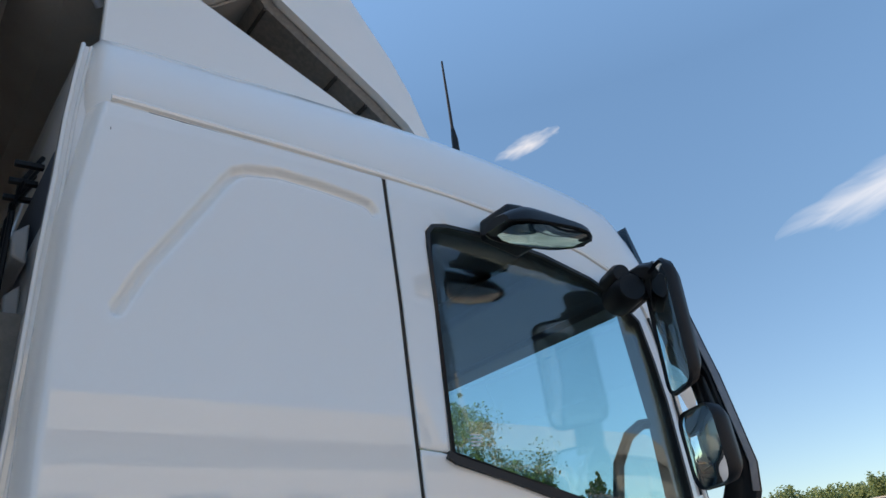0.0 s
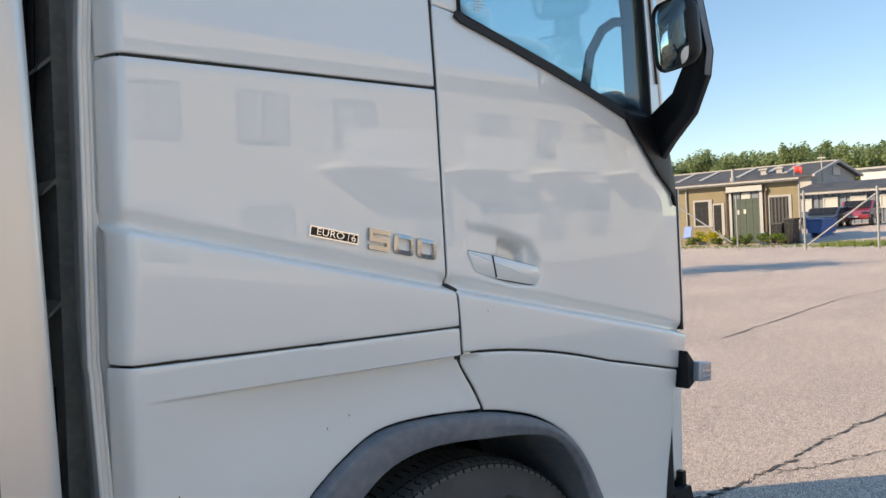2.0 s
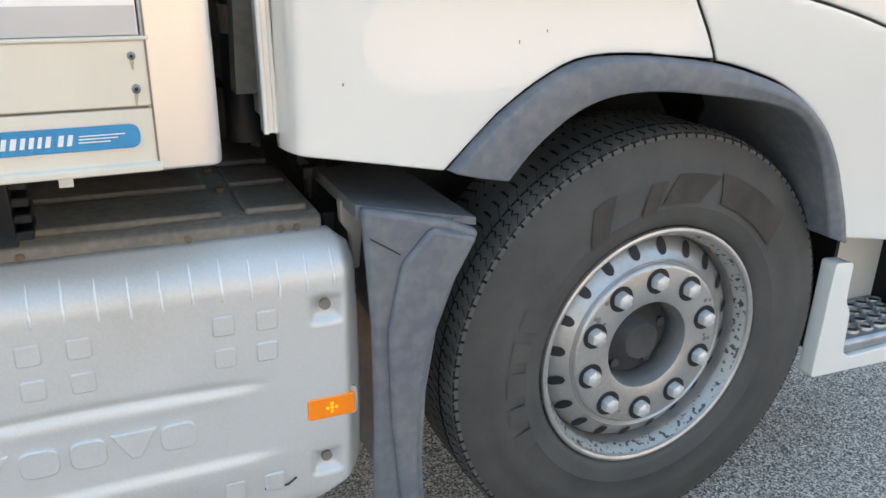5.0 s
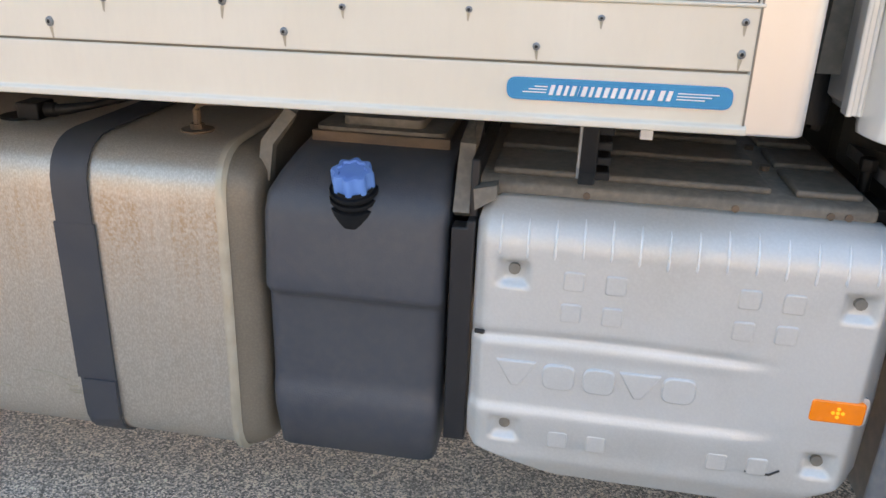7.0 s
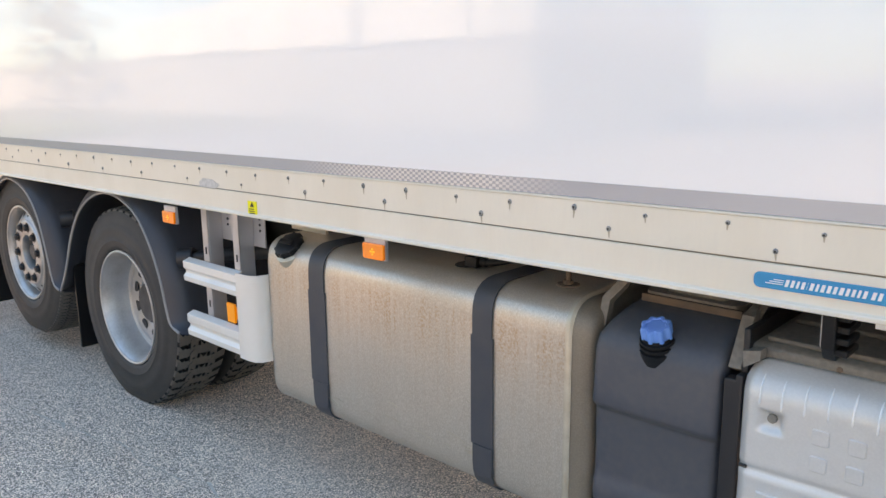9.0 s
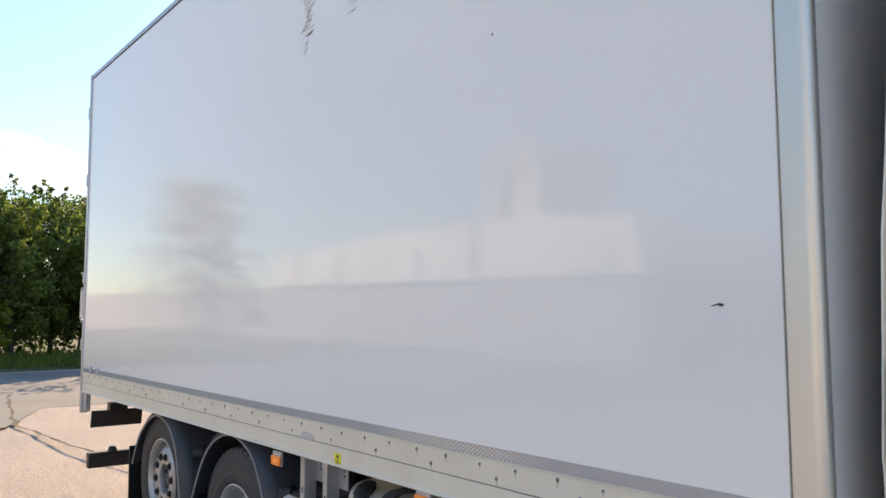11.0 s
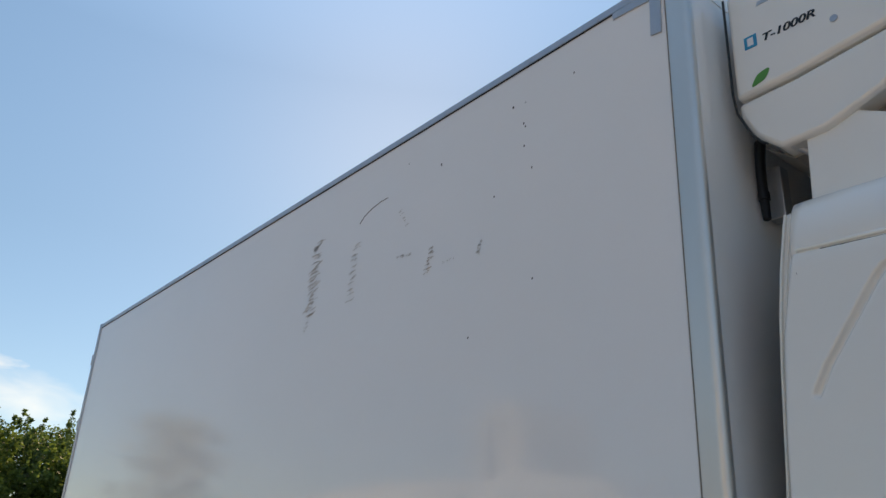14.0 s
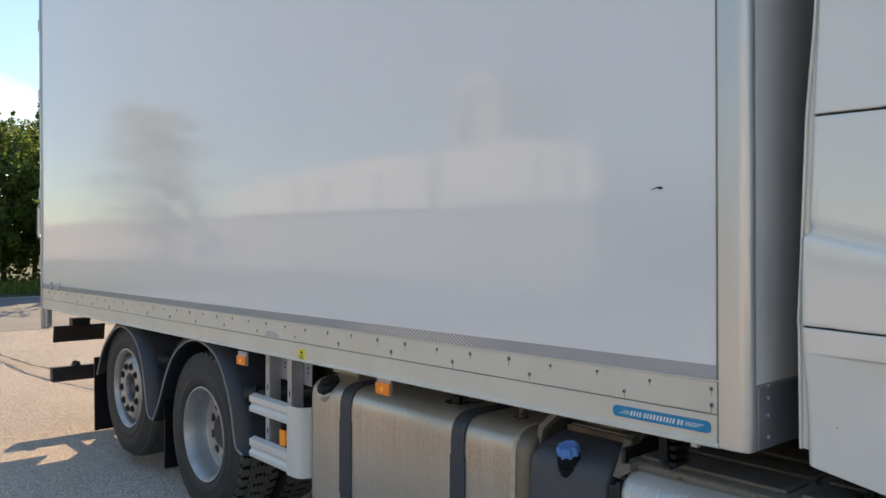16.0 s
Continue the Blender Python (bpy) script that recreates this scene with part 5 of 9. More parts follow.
for i in range(4):
    for j in range(4):
        x, z = 0.906 + i * 0.014 + (j % 2) * 0.006, 1.112 + j * 0.014
        add_tube(bm, [(x, -0.016, z), (x, -0.019, z)], 0.0042, 6)
part("lamp_lens_cells", bm, CHROME, fog)
bm = bmesh.new()
add_prism(bm, [(0.862, 1.205), (0.898, 1.166), (0.896, 1.102), (0.862, 1.085)], 0.008, 0.12)
part("lamp_bracket", bm, BLACK_PLASTIC, fog)
flap = thing("front_mud_guard", "slate grey plastic mud guard behind the front wheel", "")
flap.parent = truck
bm = bmesh.new()
add_prism(bm, [(-0.735, 0.945), (-0.57, 0.905), (-0.500, 0.875), (-0.545, 0.79), (-0.585, 0.68), (-0.605, 0.55), (-0.610, 0.40), (-0.600, 0.22), (-0.715, 0.22), (-0.712, 0.5), (-0.715, 0.70)], 0.055, 0.085)
bevel(part("guard_face", bm, GREY_PLASTIC, flap), 0.012, 3)
bm = bmesh.new()
add_prism(bm, [(-0.605, 0.897), (-0.512, 0.868), (-0.56, 0.78), (-0.60, 0.67), (-0.622, 0.55), (-0.628, 0.40), (-0.62, 0.24), (-0.655, 0.24), (-0.682, 0.5), (-0.690, 0.70), (-0.662, 0.835)], 0.042, 0.06)
bevel(part("guard_rib", bm, GREY_PLASTIC, flap), 0.014, 3)
# black line paints the shade in the crease beside the fold
bm = bmesh.new()
add_prism(bm, [(-0.722, 0.889), (-0.664, 0.851), (-0.664, 0.848), (-0.722, 0.886)], 0.0535, 0.056)
part("guard_crease", bm, BLACK_INK, flap, "thin dark line painted for a crease's shade", smooth=0)
bm = bmesh.new()
for z0, z1 in ((0.9, 0.75), (0.75, 0.6), (0.6, 0.42), (0.42, 0.22)):
    x0, x1 = (lerp_table(-z, [(-0.9, -0.53), (-0.75, -0.57), (-0.6, -0.61), (-0.42, -0.62), (-0.22, -0.61)]) for z in (z0, z1))
    add_prism(bm, [(x0, z0), (x0 - 0.02, z0), (x1 - 0.02, z1), (x1, z1)], 0.075, 0.55)
add_prism(bm, [(-0.74, 0.945), (-0.50, 0.895), (-0.50, 0.88), (-0.74, 0.92)], 0.08, 0.5)
part("guard_return", bm, GREY_PLASTIC, flap)


# ---- wheels ----
def tyre_mesh(R, w, ri, lugs, rows, kind):
    """The carcass of a tyre about the y axis, outer side at y = 0, and its tread blocks."""
    bm = bmesh.new()
    prof = [(ri + 0.004, 0.026), (ri + 0.012, 0.012), (ri + 0.03, 0.008), (ri + 0.055, 0.002), (ri + 0.058, 0.0045), (ri + 0.10, 0.0), (ri + 0.135, 0.002), (ri + 0.140, 0.0055), (R - 0.062, 0.010), (R - 0.034, 0.0165), (R - 0.021, 0.0232), (R - 0.030, 0.030), (R - 0.030, w - 0.03), (R - 0.04, w - 0.015), (ri + 0.09, w), (ri + 0.01, w - 0.02)]
    add_lathe(bm, prof, 96)
    bmesh.ops.recalc_face_normals(bm, faces=bm.faces[:])
    for f in bm.faces:
        # groove floor takes the second material, which holds painted shade
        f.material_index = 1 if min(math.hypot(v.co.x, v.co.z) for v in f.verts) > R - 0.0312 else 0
    tb = bmesh.new()
    step_y = (w - 0.044) / rows
    pitch = math.tau / lugs
    gap = 0.0070 if kind else 0.0050

    def block(rows4, a, wide):
        """One tread block: a skin over stations across the tread, with walls down to the groove."""
        rows4 = [(y, r - 0.011 * (max(0.0, 0.085 - min(y, w - y)) / 0.062) ** 1.7, s) for y, r, s in rows4]
        top = [[tb.verts.new((r * math.sin(q), y, r * math.cos(q))) for q in (a + s, a + s + wide)] for y, r, s in rows4]
        low = [[tb.verts.new(((R - 0.031) * math.sin(q), y, (R - 0.031) * math.cos(q))) for q in (a + s, a + s + wide)] for y, r, s in rows4]
        for k in range(len(rows4) - 1):
            tb.faces.new((top[k][0], top[k][1], top[k + 1][1], top[k + 1][0]))
            for e in (0, 1):
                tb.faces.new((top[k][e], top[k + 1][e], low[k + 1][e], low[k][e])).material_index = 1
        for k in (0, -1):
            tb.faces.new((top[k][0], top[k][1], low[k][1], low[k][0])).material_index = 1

    for j in range(rows):
        y0, y1 = 0.022 + j * step_y + gap, 0.022 + (j + 1) * step_y - gap
        ym, edge = (y0 + y1) / 2, j in (0, rows - 1)
        for k in range(lugs):
            a = (k + (0.5 * (j % 2) if kind else 0.0)) * pitch
            if edge:
                for h in (0,) if kind else (0, 0.5):
                    sk = 0.34 * pitch
                    st = [(0.0225, R - 0.016, 0.0), (0.0255, R - 0.005, 0.0), (0.032, R, 0.02 * pitch), (0.032 + (y1 - 0.032) * 0.33, R, sk * 0.7), (0.032 + (y1 - 0.032) * 0.66, R, sk * 0.35), (y1, R, sk)]
                    if j:
                        st = [(w - y, r, s) for y, r, s in st]
                    block(st, a + h * pitch, (0.64 if kind else 0.395) * pitch)
            else:
                sk = (0.16 if kind else 0.20) * pitch * (1 if (j + kind) % 2 else -1)
                if kind:
                    block([(y0, R, -sk), (ym, R, sk), (y1, R, -sk)], a, 0.66 * pitch)
                else:
                    for h in (0, 0.5):
                        block([(y0, R, -sk), (ym, R, 0), (y1, R, sk)], a + h * pitch, 0.40 * pitch)
    bmesh.ops.recalc_face_normals(tb, faces=tb.faces[:])
    for b in (bm, tb):
        for v in b.verts:
            v.co.z = max(v.co.z, -0.5)
    return bm, tb


def wheel(name, x, y, deep, label, spin=1.2, chipped=False, cap_mat=None, z=0.5):
    """A wheel with its outer tyre wall at y; deep: a drive wheel with its disc far inside the rim."""
    w = thing(name, label, "")
    w.parent = truck
    R, ri, width = 0.527, 0.300, 0.315
    bm, tb = tyre_mesh(R, width, ri, 58 if not deep else 46, 5, 1 if deep else 0)
    part("tyre", bm, [RUBBER if chipped else RUBBER_SHADED, GROOVE_SHADE], w, "worn black tyre", smooth=50)
    part("tread", tb, [TREAD if chipped else TREAD_SHADED, GROOVE_SHADE], w, "dusty tread blocks", smooth=0)
    bm = bmesh.new()
    add_lathe(bm, [(0.304, 0.020), (0.302, 0.012), (0.296, 0.010), (0.290, 0.013), (0.287, 0.022)], 72)
    bmesh.ops.recalc_face_normals(bm, faces=bm.faces[:])
    part("rim_flange", bm, RIM_SILVER, w, "dull rim edge")
    if chipped:
        bm = bmesh.new()
        add_lathe(bm, [(0.2875, 0.0195), (0.2815, 0.029), (0.2755, 0.0405), (0.2735, 0.048)], 72)
        bmesh.ops.recalc_face_normals(bm, faces=bm.faces[:])
        part("worn_rim_band", bm, RIM_CHIPPED, w, "black worn band inside the rim")
    bm = bmesh.new()
    if deep:
        add_lathe(bm, [(0.288, 0.020), (0.276, 0.040), (0.268, 0.09), (0.262, 0.13), (0.256, 0.15), (0.235, 0.158), (0.220, 0.150), (0.205, 0.152), (0.14, 0.165), (0.115, 0.20)], 72)
    else:
        add_lathe(bm, [(0.288, 0.022), (0.280, 0.032), (0.2735, 0.050), (0.276, 0.065), (0.270, 0.085), (0.269, 0.13), (0.255, 0.16)], 72)
    bmesh.ops.recalc_face_normals(bm, faces=bm.faces[:])
    part("rim", bm, RIM_SILVER, w, "silver steel rim")
    if not deep:
        bm = bmesh.new()
        # disc; its ventilation slots follow as black ovals laid on the shoulder
        prof = [(0.271, 0.100), (0.268, 0.082), (0.258, 0.066), (0.232, 0.048), (0.222, 0.042), (0.218, 0.038), (0.214, 0.041), (0.211, 0.035), (0.207, 0.039), (0.204, 0.0335), (0.198, 0.032), (0.150, 0.0315), (0.122, 0.032), (0.112, 0.036), (0.107, 0.055), (0.105, 0.13)]
        add_lathe(bm, prof, 100)
        bmesh.ops.recalc_face_normals(bm, faces=bm.faces[:])
        disc = part("disc", bm, RIM_SILVER, w, "silver wheel disc with vent slots", smooth=50)
        m = disc.modifiers.new("solid", "SOLIDIFY")
        m.thickness, m.offset = 0.006, -1
        # black ovals laid on the disc stand for shade in the slots
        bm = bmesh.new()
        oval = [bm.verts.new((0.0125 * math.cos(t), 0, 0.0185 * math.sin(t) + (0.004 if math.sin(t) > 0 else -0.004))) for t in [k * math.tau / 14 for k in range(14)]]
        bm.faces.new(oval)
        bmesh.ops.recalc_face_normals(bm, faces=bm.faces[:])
        hole = part("vent_slot", bm, BLACK_INK, w, "black oval painted for a vent slot's shade", smooth=0)
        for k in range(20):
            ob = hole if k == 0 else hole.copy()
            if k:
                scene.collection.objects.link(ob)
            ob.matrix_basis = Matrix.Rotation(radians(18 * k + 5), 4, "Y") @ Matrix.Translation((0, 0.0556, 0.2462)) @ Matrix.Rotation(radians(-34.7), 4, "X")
        bm = bmesh.new()
        add_lathe(bm, [(0.270, 0.150), (0.09, 0.155)], 40)
        part("brake_drum", bm, CHASSIS, w)
        bm = bmesh.new()
        add_lathe(bm, [(0.108, 0.105), (0.085, 0.100), (0.060, 0.082), (0.050, 0.062), (0.046, 0.058), (0.0005, 0.056)], 40)
        for k in range(5):
            a = k * math.tau / 5
            add_tube(bm, [(0.082 * math.sin(a), 0.104, 0.082 * math.cos(a)), (0.082 * math.sin(a), 0.088, 0.082 * math.cos(a))], 0.012, 10)
        part("hub_cap", bm, HUB_DARK, w, "dusty dark hub")
        caps = 10
    else:
        bm = bmesh.new()
        add_lathe(bm, [(0.115, 0.20), (0.11, 0.145), (0.095, 0.130), (0.0005, 0.128)], 40)
        part("hub_cap", bm, HUB_DARK, w, "dusty drive hub")
        caps = 10
    bm = bmesh.new()
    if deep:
        # black disc stands for the shade inside a hand hole
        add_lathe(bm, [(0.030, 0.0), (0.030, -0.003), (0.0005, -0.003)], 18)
        cap = part("hand_hole", bm, BLACK_INK, w, "black disc painted for a hand hole's shade")
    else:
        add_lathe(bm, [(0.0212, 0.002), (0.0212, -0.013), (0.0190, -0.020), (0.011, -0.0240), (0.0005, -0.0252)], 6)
        # black ring round the cap paints the shade of its recess
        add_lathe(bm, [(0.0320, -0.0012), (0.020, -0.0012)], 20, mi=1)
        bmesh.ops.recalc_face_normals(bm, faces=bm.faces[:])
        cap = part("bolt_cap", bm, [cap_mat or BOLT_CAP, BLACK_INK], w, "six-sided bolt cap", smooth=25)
    for k in range(caps):
        a = radians(spin + 36 * k)
        r, yy = (0.180, 0.1580) if deep else (0.1675, 0.0318)
        ob = cap if k == 0 else cap.copy()
        if k:
            scene.collection.objects.link(ob)
        ob.location = (r * math.sin(a), yy, r * math.cos(a))
    w.location = (x, y, z)
    return w


front = wheel("front_wheel", 0.0, 0.098, False, "front wheel with silver disc and pale bolt caps", 1.2, True)
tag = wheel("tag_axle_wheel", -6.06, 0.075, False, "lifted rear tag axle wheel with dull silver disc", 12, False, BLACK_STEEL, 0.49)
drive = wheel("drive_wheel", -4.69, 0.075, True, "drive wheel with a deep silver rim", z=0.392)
# dark printed marks and plain raised blocks on the front tyre wall
for a0, a1, r0, r1, lean, mat, up in ((-37, -29, 0.352, 0.432, 7, RUBBER_MARK, 0.0016), (-15, -9, 0.352, 0.420, 5, RUBBER_MARK, 0.0016), (-6, 10, 0.365, 0.432, 6, RUBBER_MARK, 0.0016), (20, 52, 0.372, 0.440, -4, RUBBER_MARK, 0.0016),
                                      (-118, -111, 0.355, 0.40, 0, RUBBER, 0.002), (-107, -100, 0.355, 0.40, 0, RUBBER, 0.002), (-96, -87, 0.355, 0.40, 0, RUBBER, 0.002), (-83, -76, 0.355, 0.40, 0, RUBBER, 0.002), (-72, -65, 0.355, 0.40, 0, RUBBER, 0.002)):
    bm = bmesh.new()
    n = max(2, int(abs(a1 - a0) / 3))
    ang = [a0 + (a1 - a0) * k / n for k in range(n + 1)]
    rows = [[bm.verts.new((q * math.sin(radians(g + lean * f)), -up if mat is RUBBER else -up, q * math.cos(radians(g + lean * f)))) for q, f in ((r0, 0.0), ((r0 + r1) / 2, 0.5), (r1, 1.0))] for g in ang]
    for p, q in zip(rows, rows[1:]):
        for k in range(2):
            bm.faces.new((p[k], q[k], q[k + 1], p[k + 1]))
    bmesh.ops.recalc_face_normals(bm, faces=bm.faces[:])
    part("wall_marking", bm, mat, front, "faded marking on the tyre wall", smooth=0)
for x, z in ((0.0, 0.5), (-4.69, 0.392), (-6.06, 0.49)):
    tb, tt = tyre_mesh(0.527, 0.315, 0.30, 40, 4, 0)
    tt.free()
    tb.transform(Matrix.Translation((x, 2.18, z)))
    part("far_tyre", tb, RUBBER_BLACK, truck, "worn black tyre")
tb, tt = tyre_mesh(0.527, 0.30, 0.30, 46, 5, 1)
for b, m in ((tb, [RUBBER_SHADED, GROOVE_SHADE]), (tt, [TREAD_SHADED, GROOVE_SHADE])):
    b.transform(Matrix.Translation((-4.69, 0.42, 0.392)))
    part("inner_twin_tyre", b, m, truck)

rnd = random.Random(31)
for ang, rad, n in ((-52, 0.172, 4), (-70, 0.175, 3), (95, 0.172, 3), (118, 0.18, 2), (-155, 0.17, 2), (60, 0.18, 2)):
    for k in range(n):
        bm = bmesh.new()
        a, q, sz = radians(ang + rnd.uniform(-7, 7)), rad + rnd.uniform(-0.018, 0.018), rnd.uniform(0.004, 0.009)
        bm.faces.new([bm.verts.new((q * math.sin(a) + sz * rnd.uniform(0.5, 1.1) * math.cos(t), 0.0308, q * math.cos(a) + sz * rnd.uniform(0.5, 1.1) * math.sin(t))) for t in (0, 0.9, 1.8, 2.8, 3.7, 4.6, 5.5)])
        bmesh.ops.recalc_face_normals(bm, faces=bm.faces[:])
        part("paint_chip", bm, DUSTY_METAL, front, "flaked patch on the disc", smooth=0)

# ---- chassis ----
bm = bmesh.new()
for y in (0.85, 1.62):
    add_box(bm, -7.9, 0.8, y, y + 0.08, 0.72, 1.0)
for x in (-7.6, -6.6, -5.2, -3.9, -2.9, -1.9, -0.95):
    add_box(bm, x, x + 0.12, 0.70, 2.36, 0.98, 1.06)
part("chassis_frame", bm, CHASSIS, truck, "dark dusty chassis frame")
for x, z in ((0.0, 0.5), (-4.69, 0.392), (-6.06, 0.49)):
    bm = bmesh.new()
    add_tube(bm, [(x, 0.3, z), (x, 2.2, z)], 0.09, 12)
    add_box(bm, x - 0.12, x + 0.12, 0.55, 0.75, z, 0.95)
    part("axle", bm, CHASSIS, truck)
for dims in ((-3.85, -0.75, 0.80, 0.84, 0.35, 1.05), (-0.72, 0.95, 0.62, 0.68, 0.55, 1.9), (-7.9, -3.9, 0.75, 0.79, 0.6, 1.05)):
    bm = bmesh.new()
    add_box(bm, *dims)
    part("inner_shield", bm, CHASSIS, truck)
for path in ([(-4.10, 0.12, 0.735), (-3.50, 0.62, 0.80), (-3.2, 0.8, 0.84)], [(-5.40, 0.10, 0.78), (-5.2, 0.5, 0.80), (-5.1, 0.7, 0.81)]):
    bm = bmesh.new()
    add_tube(bm, path, 0.033, 12)
    p, q = Vector(path[0]), (Vector(path[1]) - Vector(path[0])).normalized()
    add_tube(bm, [p - q * 0.02, p + q * 0.05], 0.05, 12)
    part("fender_tube", bm, BLACK_STEEL, truck, "dark fender mounting tube")

# rear fenders with a white edge line
DRIVE_ARCH = [(-5.42, 0.365), (-5.31, 0.51), (-5.19, 0.71), (-5.05, 0.865), (-4.87, 0.962), (-4.70, 0.997), (-4.54, 0.980), (-4.39, 0.915), (-4.28, 0.79), (-4.205, 0.64), (-4.165, 0.49), (-4.135, 0.425), (-4.06, 0.40)]
TAG_ARCH = [(-6.64, 0.52), (-6.55, 0.67), (-6.43, 0.80), (-6.23, 0.925), (-6.04, 0.967), (-5.81, 0.913), (-5.66, 0.775), (-5.58, 0.566), (-5.53, 0.40), (-5.455, 0.36)]
for cx, arch in ((-4.66, DRIVE_ARCH), (-6.05, TAG_ARCH)):
    fender = thing("rear_fender", "dark navy plastic fender with a pale edge line", "")
    fender.parent = truck
    a = smooth_path(arch, 4)
    bm = bmesh.new()
    rows = []
    for (x, z) in a:
        d = Vector((x - cx, z - 0.45)).normalized()
        rows.append([bm.verts.new((x + d.x * k, y, z + d.y * k)) for k, y in ((0.0, 0.05), (0.015, 0.043), (0.055, 0.075), (0.070, 0.14), (0.072, 0.62), (0.05, 0.62), (0.045, 0.15), (0.0, 0.07))])
    for q, w in zip(rows, rows[1:]):
        for k in range(8):
            bm.faces.new((q[k], w[k], w[(k + 1) % 8], q[(k + 1) % 8]))
    bm.faces.new(rows[0]), bm.faces.new(rows[-1][::-1])
    bmesh.ops.recalc_face_normals(bm, faces=bm.faces[:])
    part("fender_shell", bm, NAVY_PLASTIC, fender, smooth=60)
    bm = bmesh.new()
    add_tube(bm, [(x, 0.045, z) for x, z in a], 0.0065, 6)
    part("edge_line", bm, TRIM_WHITE, fender, "pale edge line")
bm = bmesh.new()
add_box(bm, -5.335, -5.32, 0.09, 0.62, 0.03, 0.52)
part("mud_flap", bm, BLACK_PLASTIC, truck, "black rubber mud flap")
bm = bmesh.new()
add_prism(bm, [(-6.68, 0.66), (-6.665, 0.66), (-6.65, 0.06), (-6.665, 0.06)], 0.03, 0.62)
part("mud_flap", bm, BLACK_PLASTIC, truck, "black rubber mud flap")

# ---- cargo box ----
box = thing("cargo_box", "white insulated cargo box with aluminium edges", "")
box.parent = truck
box.matrix_basis = RAKE
X0, X1, WID = -8.11, -1.074, 2.56
bm = bmesh.new()
add_box(bm, X0, X1, 0.004, 0.06, 1.250, 4.12)
side = part("side_wall", bm, BOX_WHITE, box, "glossy white side panel with scuffs", smooth=0)
bm = bmesh.new()
add_box(bm, X0, X1 + 0.1, WID - 0.06, WID - 0.004, 1.06, 4.12)
add_box(bm, X0 + 0.01, X1 + 0.1, 0.06, WID - 0.06, 4.08, 4.148)
add_box(bm, X0 + 0.01, X1 + 0.1, 0.06, WID - 0.06, 1.06, 1.14)
part("far_wall_roof_floor", bm, BOX_WHITE, box, smooth=0)
bm = bmesh.new()
add_box(bm, -1.04, -0.978, 0.0475, WID - 0.0475, 1.24, 4.12)
part("front_wall", bm, BOX_WHITE, box, "white front wall", smooth=0)
bm = bmesh.new()
add_box(bm, -1.04, -0.970, 0.0475, WID - 0.0475, 1.06, 1.238)
for y in (0.10,):
    for z in (1.09, 1.15, 1.20, 1.235):
        add_tube(bm, [(-0.970, y, z), (-0.964, y, z)], 0.006, 6)
part("front_sill", bm, ALU_TRIM, box, "grey riveted front sill", smooth=30)
# corner post: flat face, rounded nose
bm = bmesh.new()
POST = [(-1.072, 0.0), (-1.006, -0.001)] + [(-0.999 + 0.025 * math.sin(radians(t)), 0.024 - 0.025 * math.cos(radians(t))) for t in (10, 25, 40, 55, 70, 85)] + [(-0.9735, 0.030), (-0.9735, 0.043), (-0.99, 0.046), (-1.072, 0.045)]
add_prism(bm, POST, 1.056, 4.138, axis="z")
post = bevel(part("corner_post", bm, POST_ALU, box, "satin aluminium corner post", smooth=50), 0.004)
bm = bmesh.new()
add_box(bm, -1.0685, -1.0655, -0.0018, 0.003, 1.058, 4.10)
part("post_seam", bm, GROOVE_DIRT, box, "thin grimy joint beside the post", smooth=0)
bm = bmesh.new()
add_prism(bm, [(-1.325, 4.116), (-1.083, 4.116), (-1.092, 3.888), (-1.142, 3.895), (-1.137, 4.070), (-1.325, 4.082)], -0.003, 0.004)
part("corner_patch", bm, ALU_TRIM, box, "grey corner patch plate", smooth=0)
bm = bmesh.new()
add_prism(bm, [(0.004, 4.114), (-0.004, 4.114), (-0.004, 4.15), (0.005, 4.158), (0.06, 4.158), (0.06, 4.145), (0.006, 4.145)], X0 - 0.02, X1 + 0.1, axis="x")
for k in range(34):
    x = -1.2 - k * 0.205
    add_tube(bm, [(x, -0.004, 4.126), (x, -0.007, 4.126)], 0.005, 6)
seam = bmesh.new()
add_box(seam, X0 + 0.01, X1, -0.001, 0.003, 4.1085, 4.1135)
part("trim_seam", seam, GAP, box, "dark joint under the roof edge", smooth=0)
part("roof_trim", bm, ALU_TRIM, box, "grey riveted aluminium roof edge", smooth=30)
bm = bmesh.new()
add_box(bm, X0 - 0.05, X0, -0.008, 0.06, 0.86, 4.158)
add_box(bm, X0 - 0.05, X0, WID - 0.06, WID, 0.86, 4.158)
add_box(bm, X0 - 0.05, X0, 0.06, WID - 0.06, 4.06, 4.158)
add_box(bm, X0, X0 + 0.09, 0.012, 0.06, 0.88, 1.058)
bevel(part("rear_frame", bm, ALU_TRIM, box, "grey aluminium rear frame"), 0.006)
bm = bmesh.new()
add_box(bm, X0 - 0.04, X0 - 0.005, 0.05, WID - 0.05, 1.05, 4.07)
part("rear_door", bm, BOX_WHITE, box, smooth=0)
for z in (3.72, 3.05, 2.1, 1.45):
    bm = bmesh.new()
    add_box(bm, X0 - 0.075, X0 - 0.02, -0.012, 0.03, z, z + 0.11)
    bevel(part("door_hinge", bm, ALU_TRIM, box), 0.004)
bm = bmesh.new()
add_tube(bm, [(X0 - 0.05, -0.01, 2.05), (X0 - 0.10, -0.01, 2.02), (X0 - 0.10, -0.01, 1.76), (X0 - 0.05, -0.01, 1.73)], 0.012, 8)
part("door_loop", bm, ALU_TRIM, box)
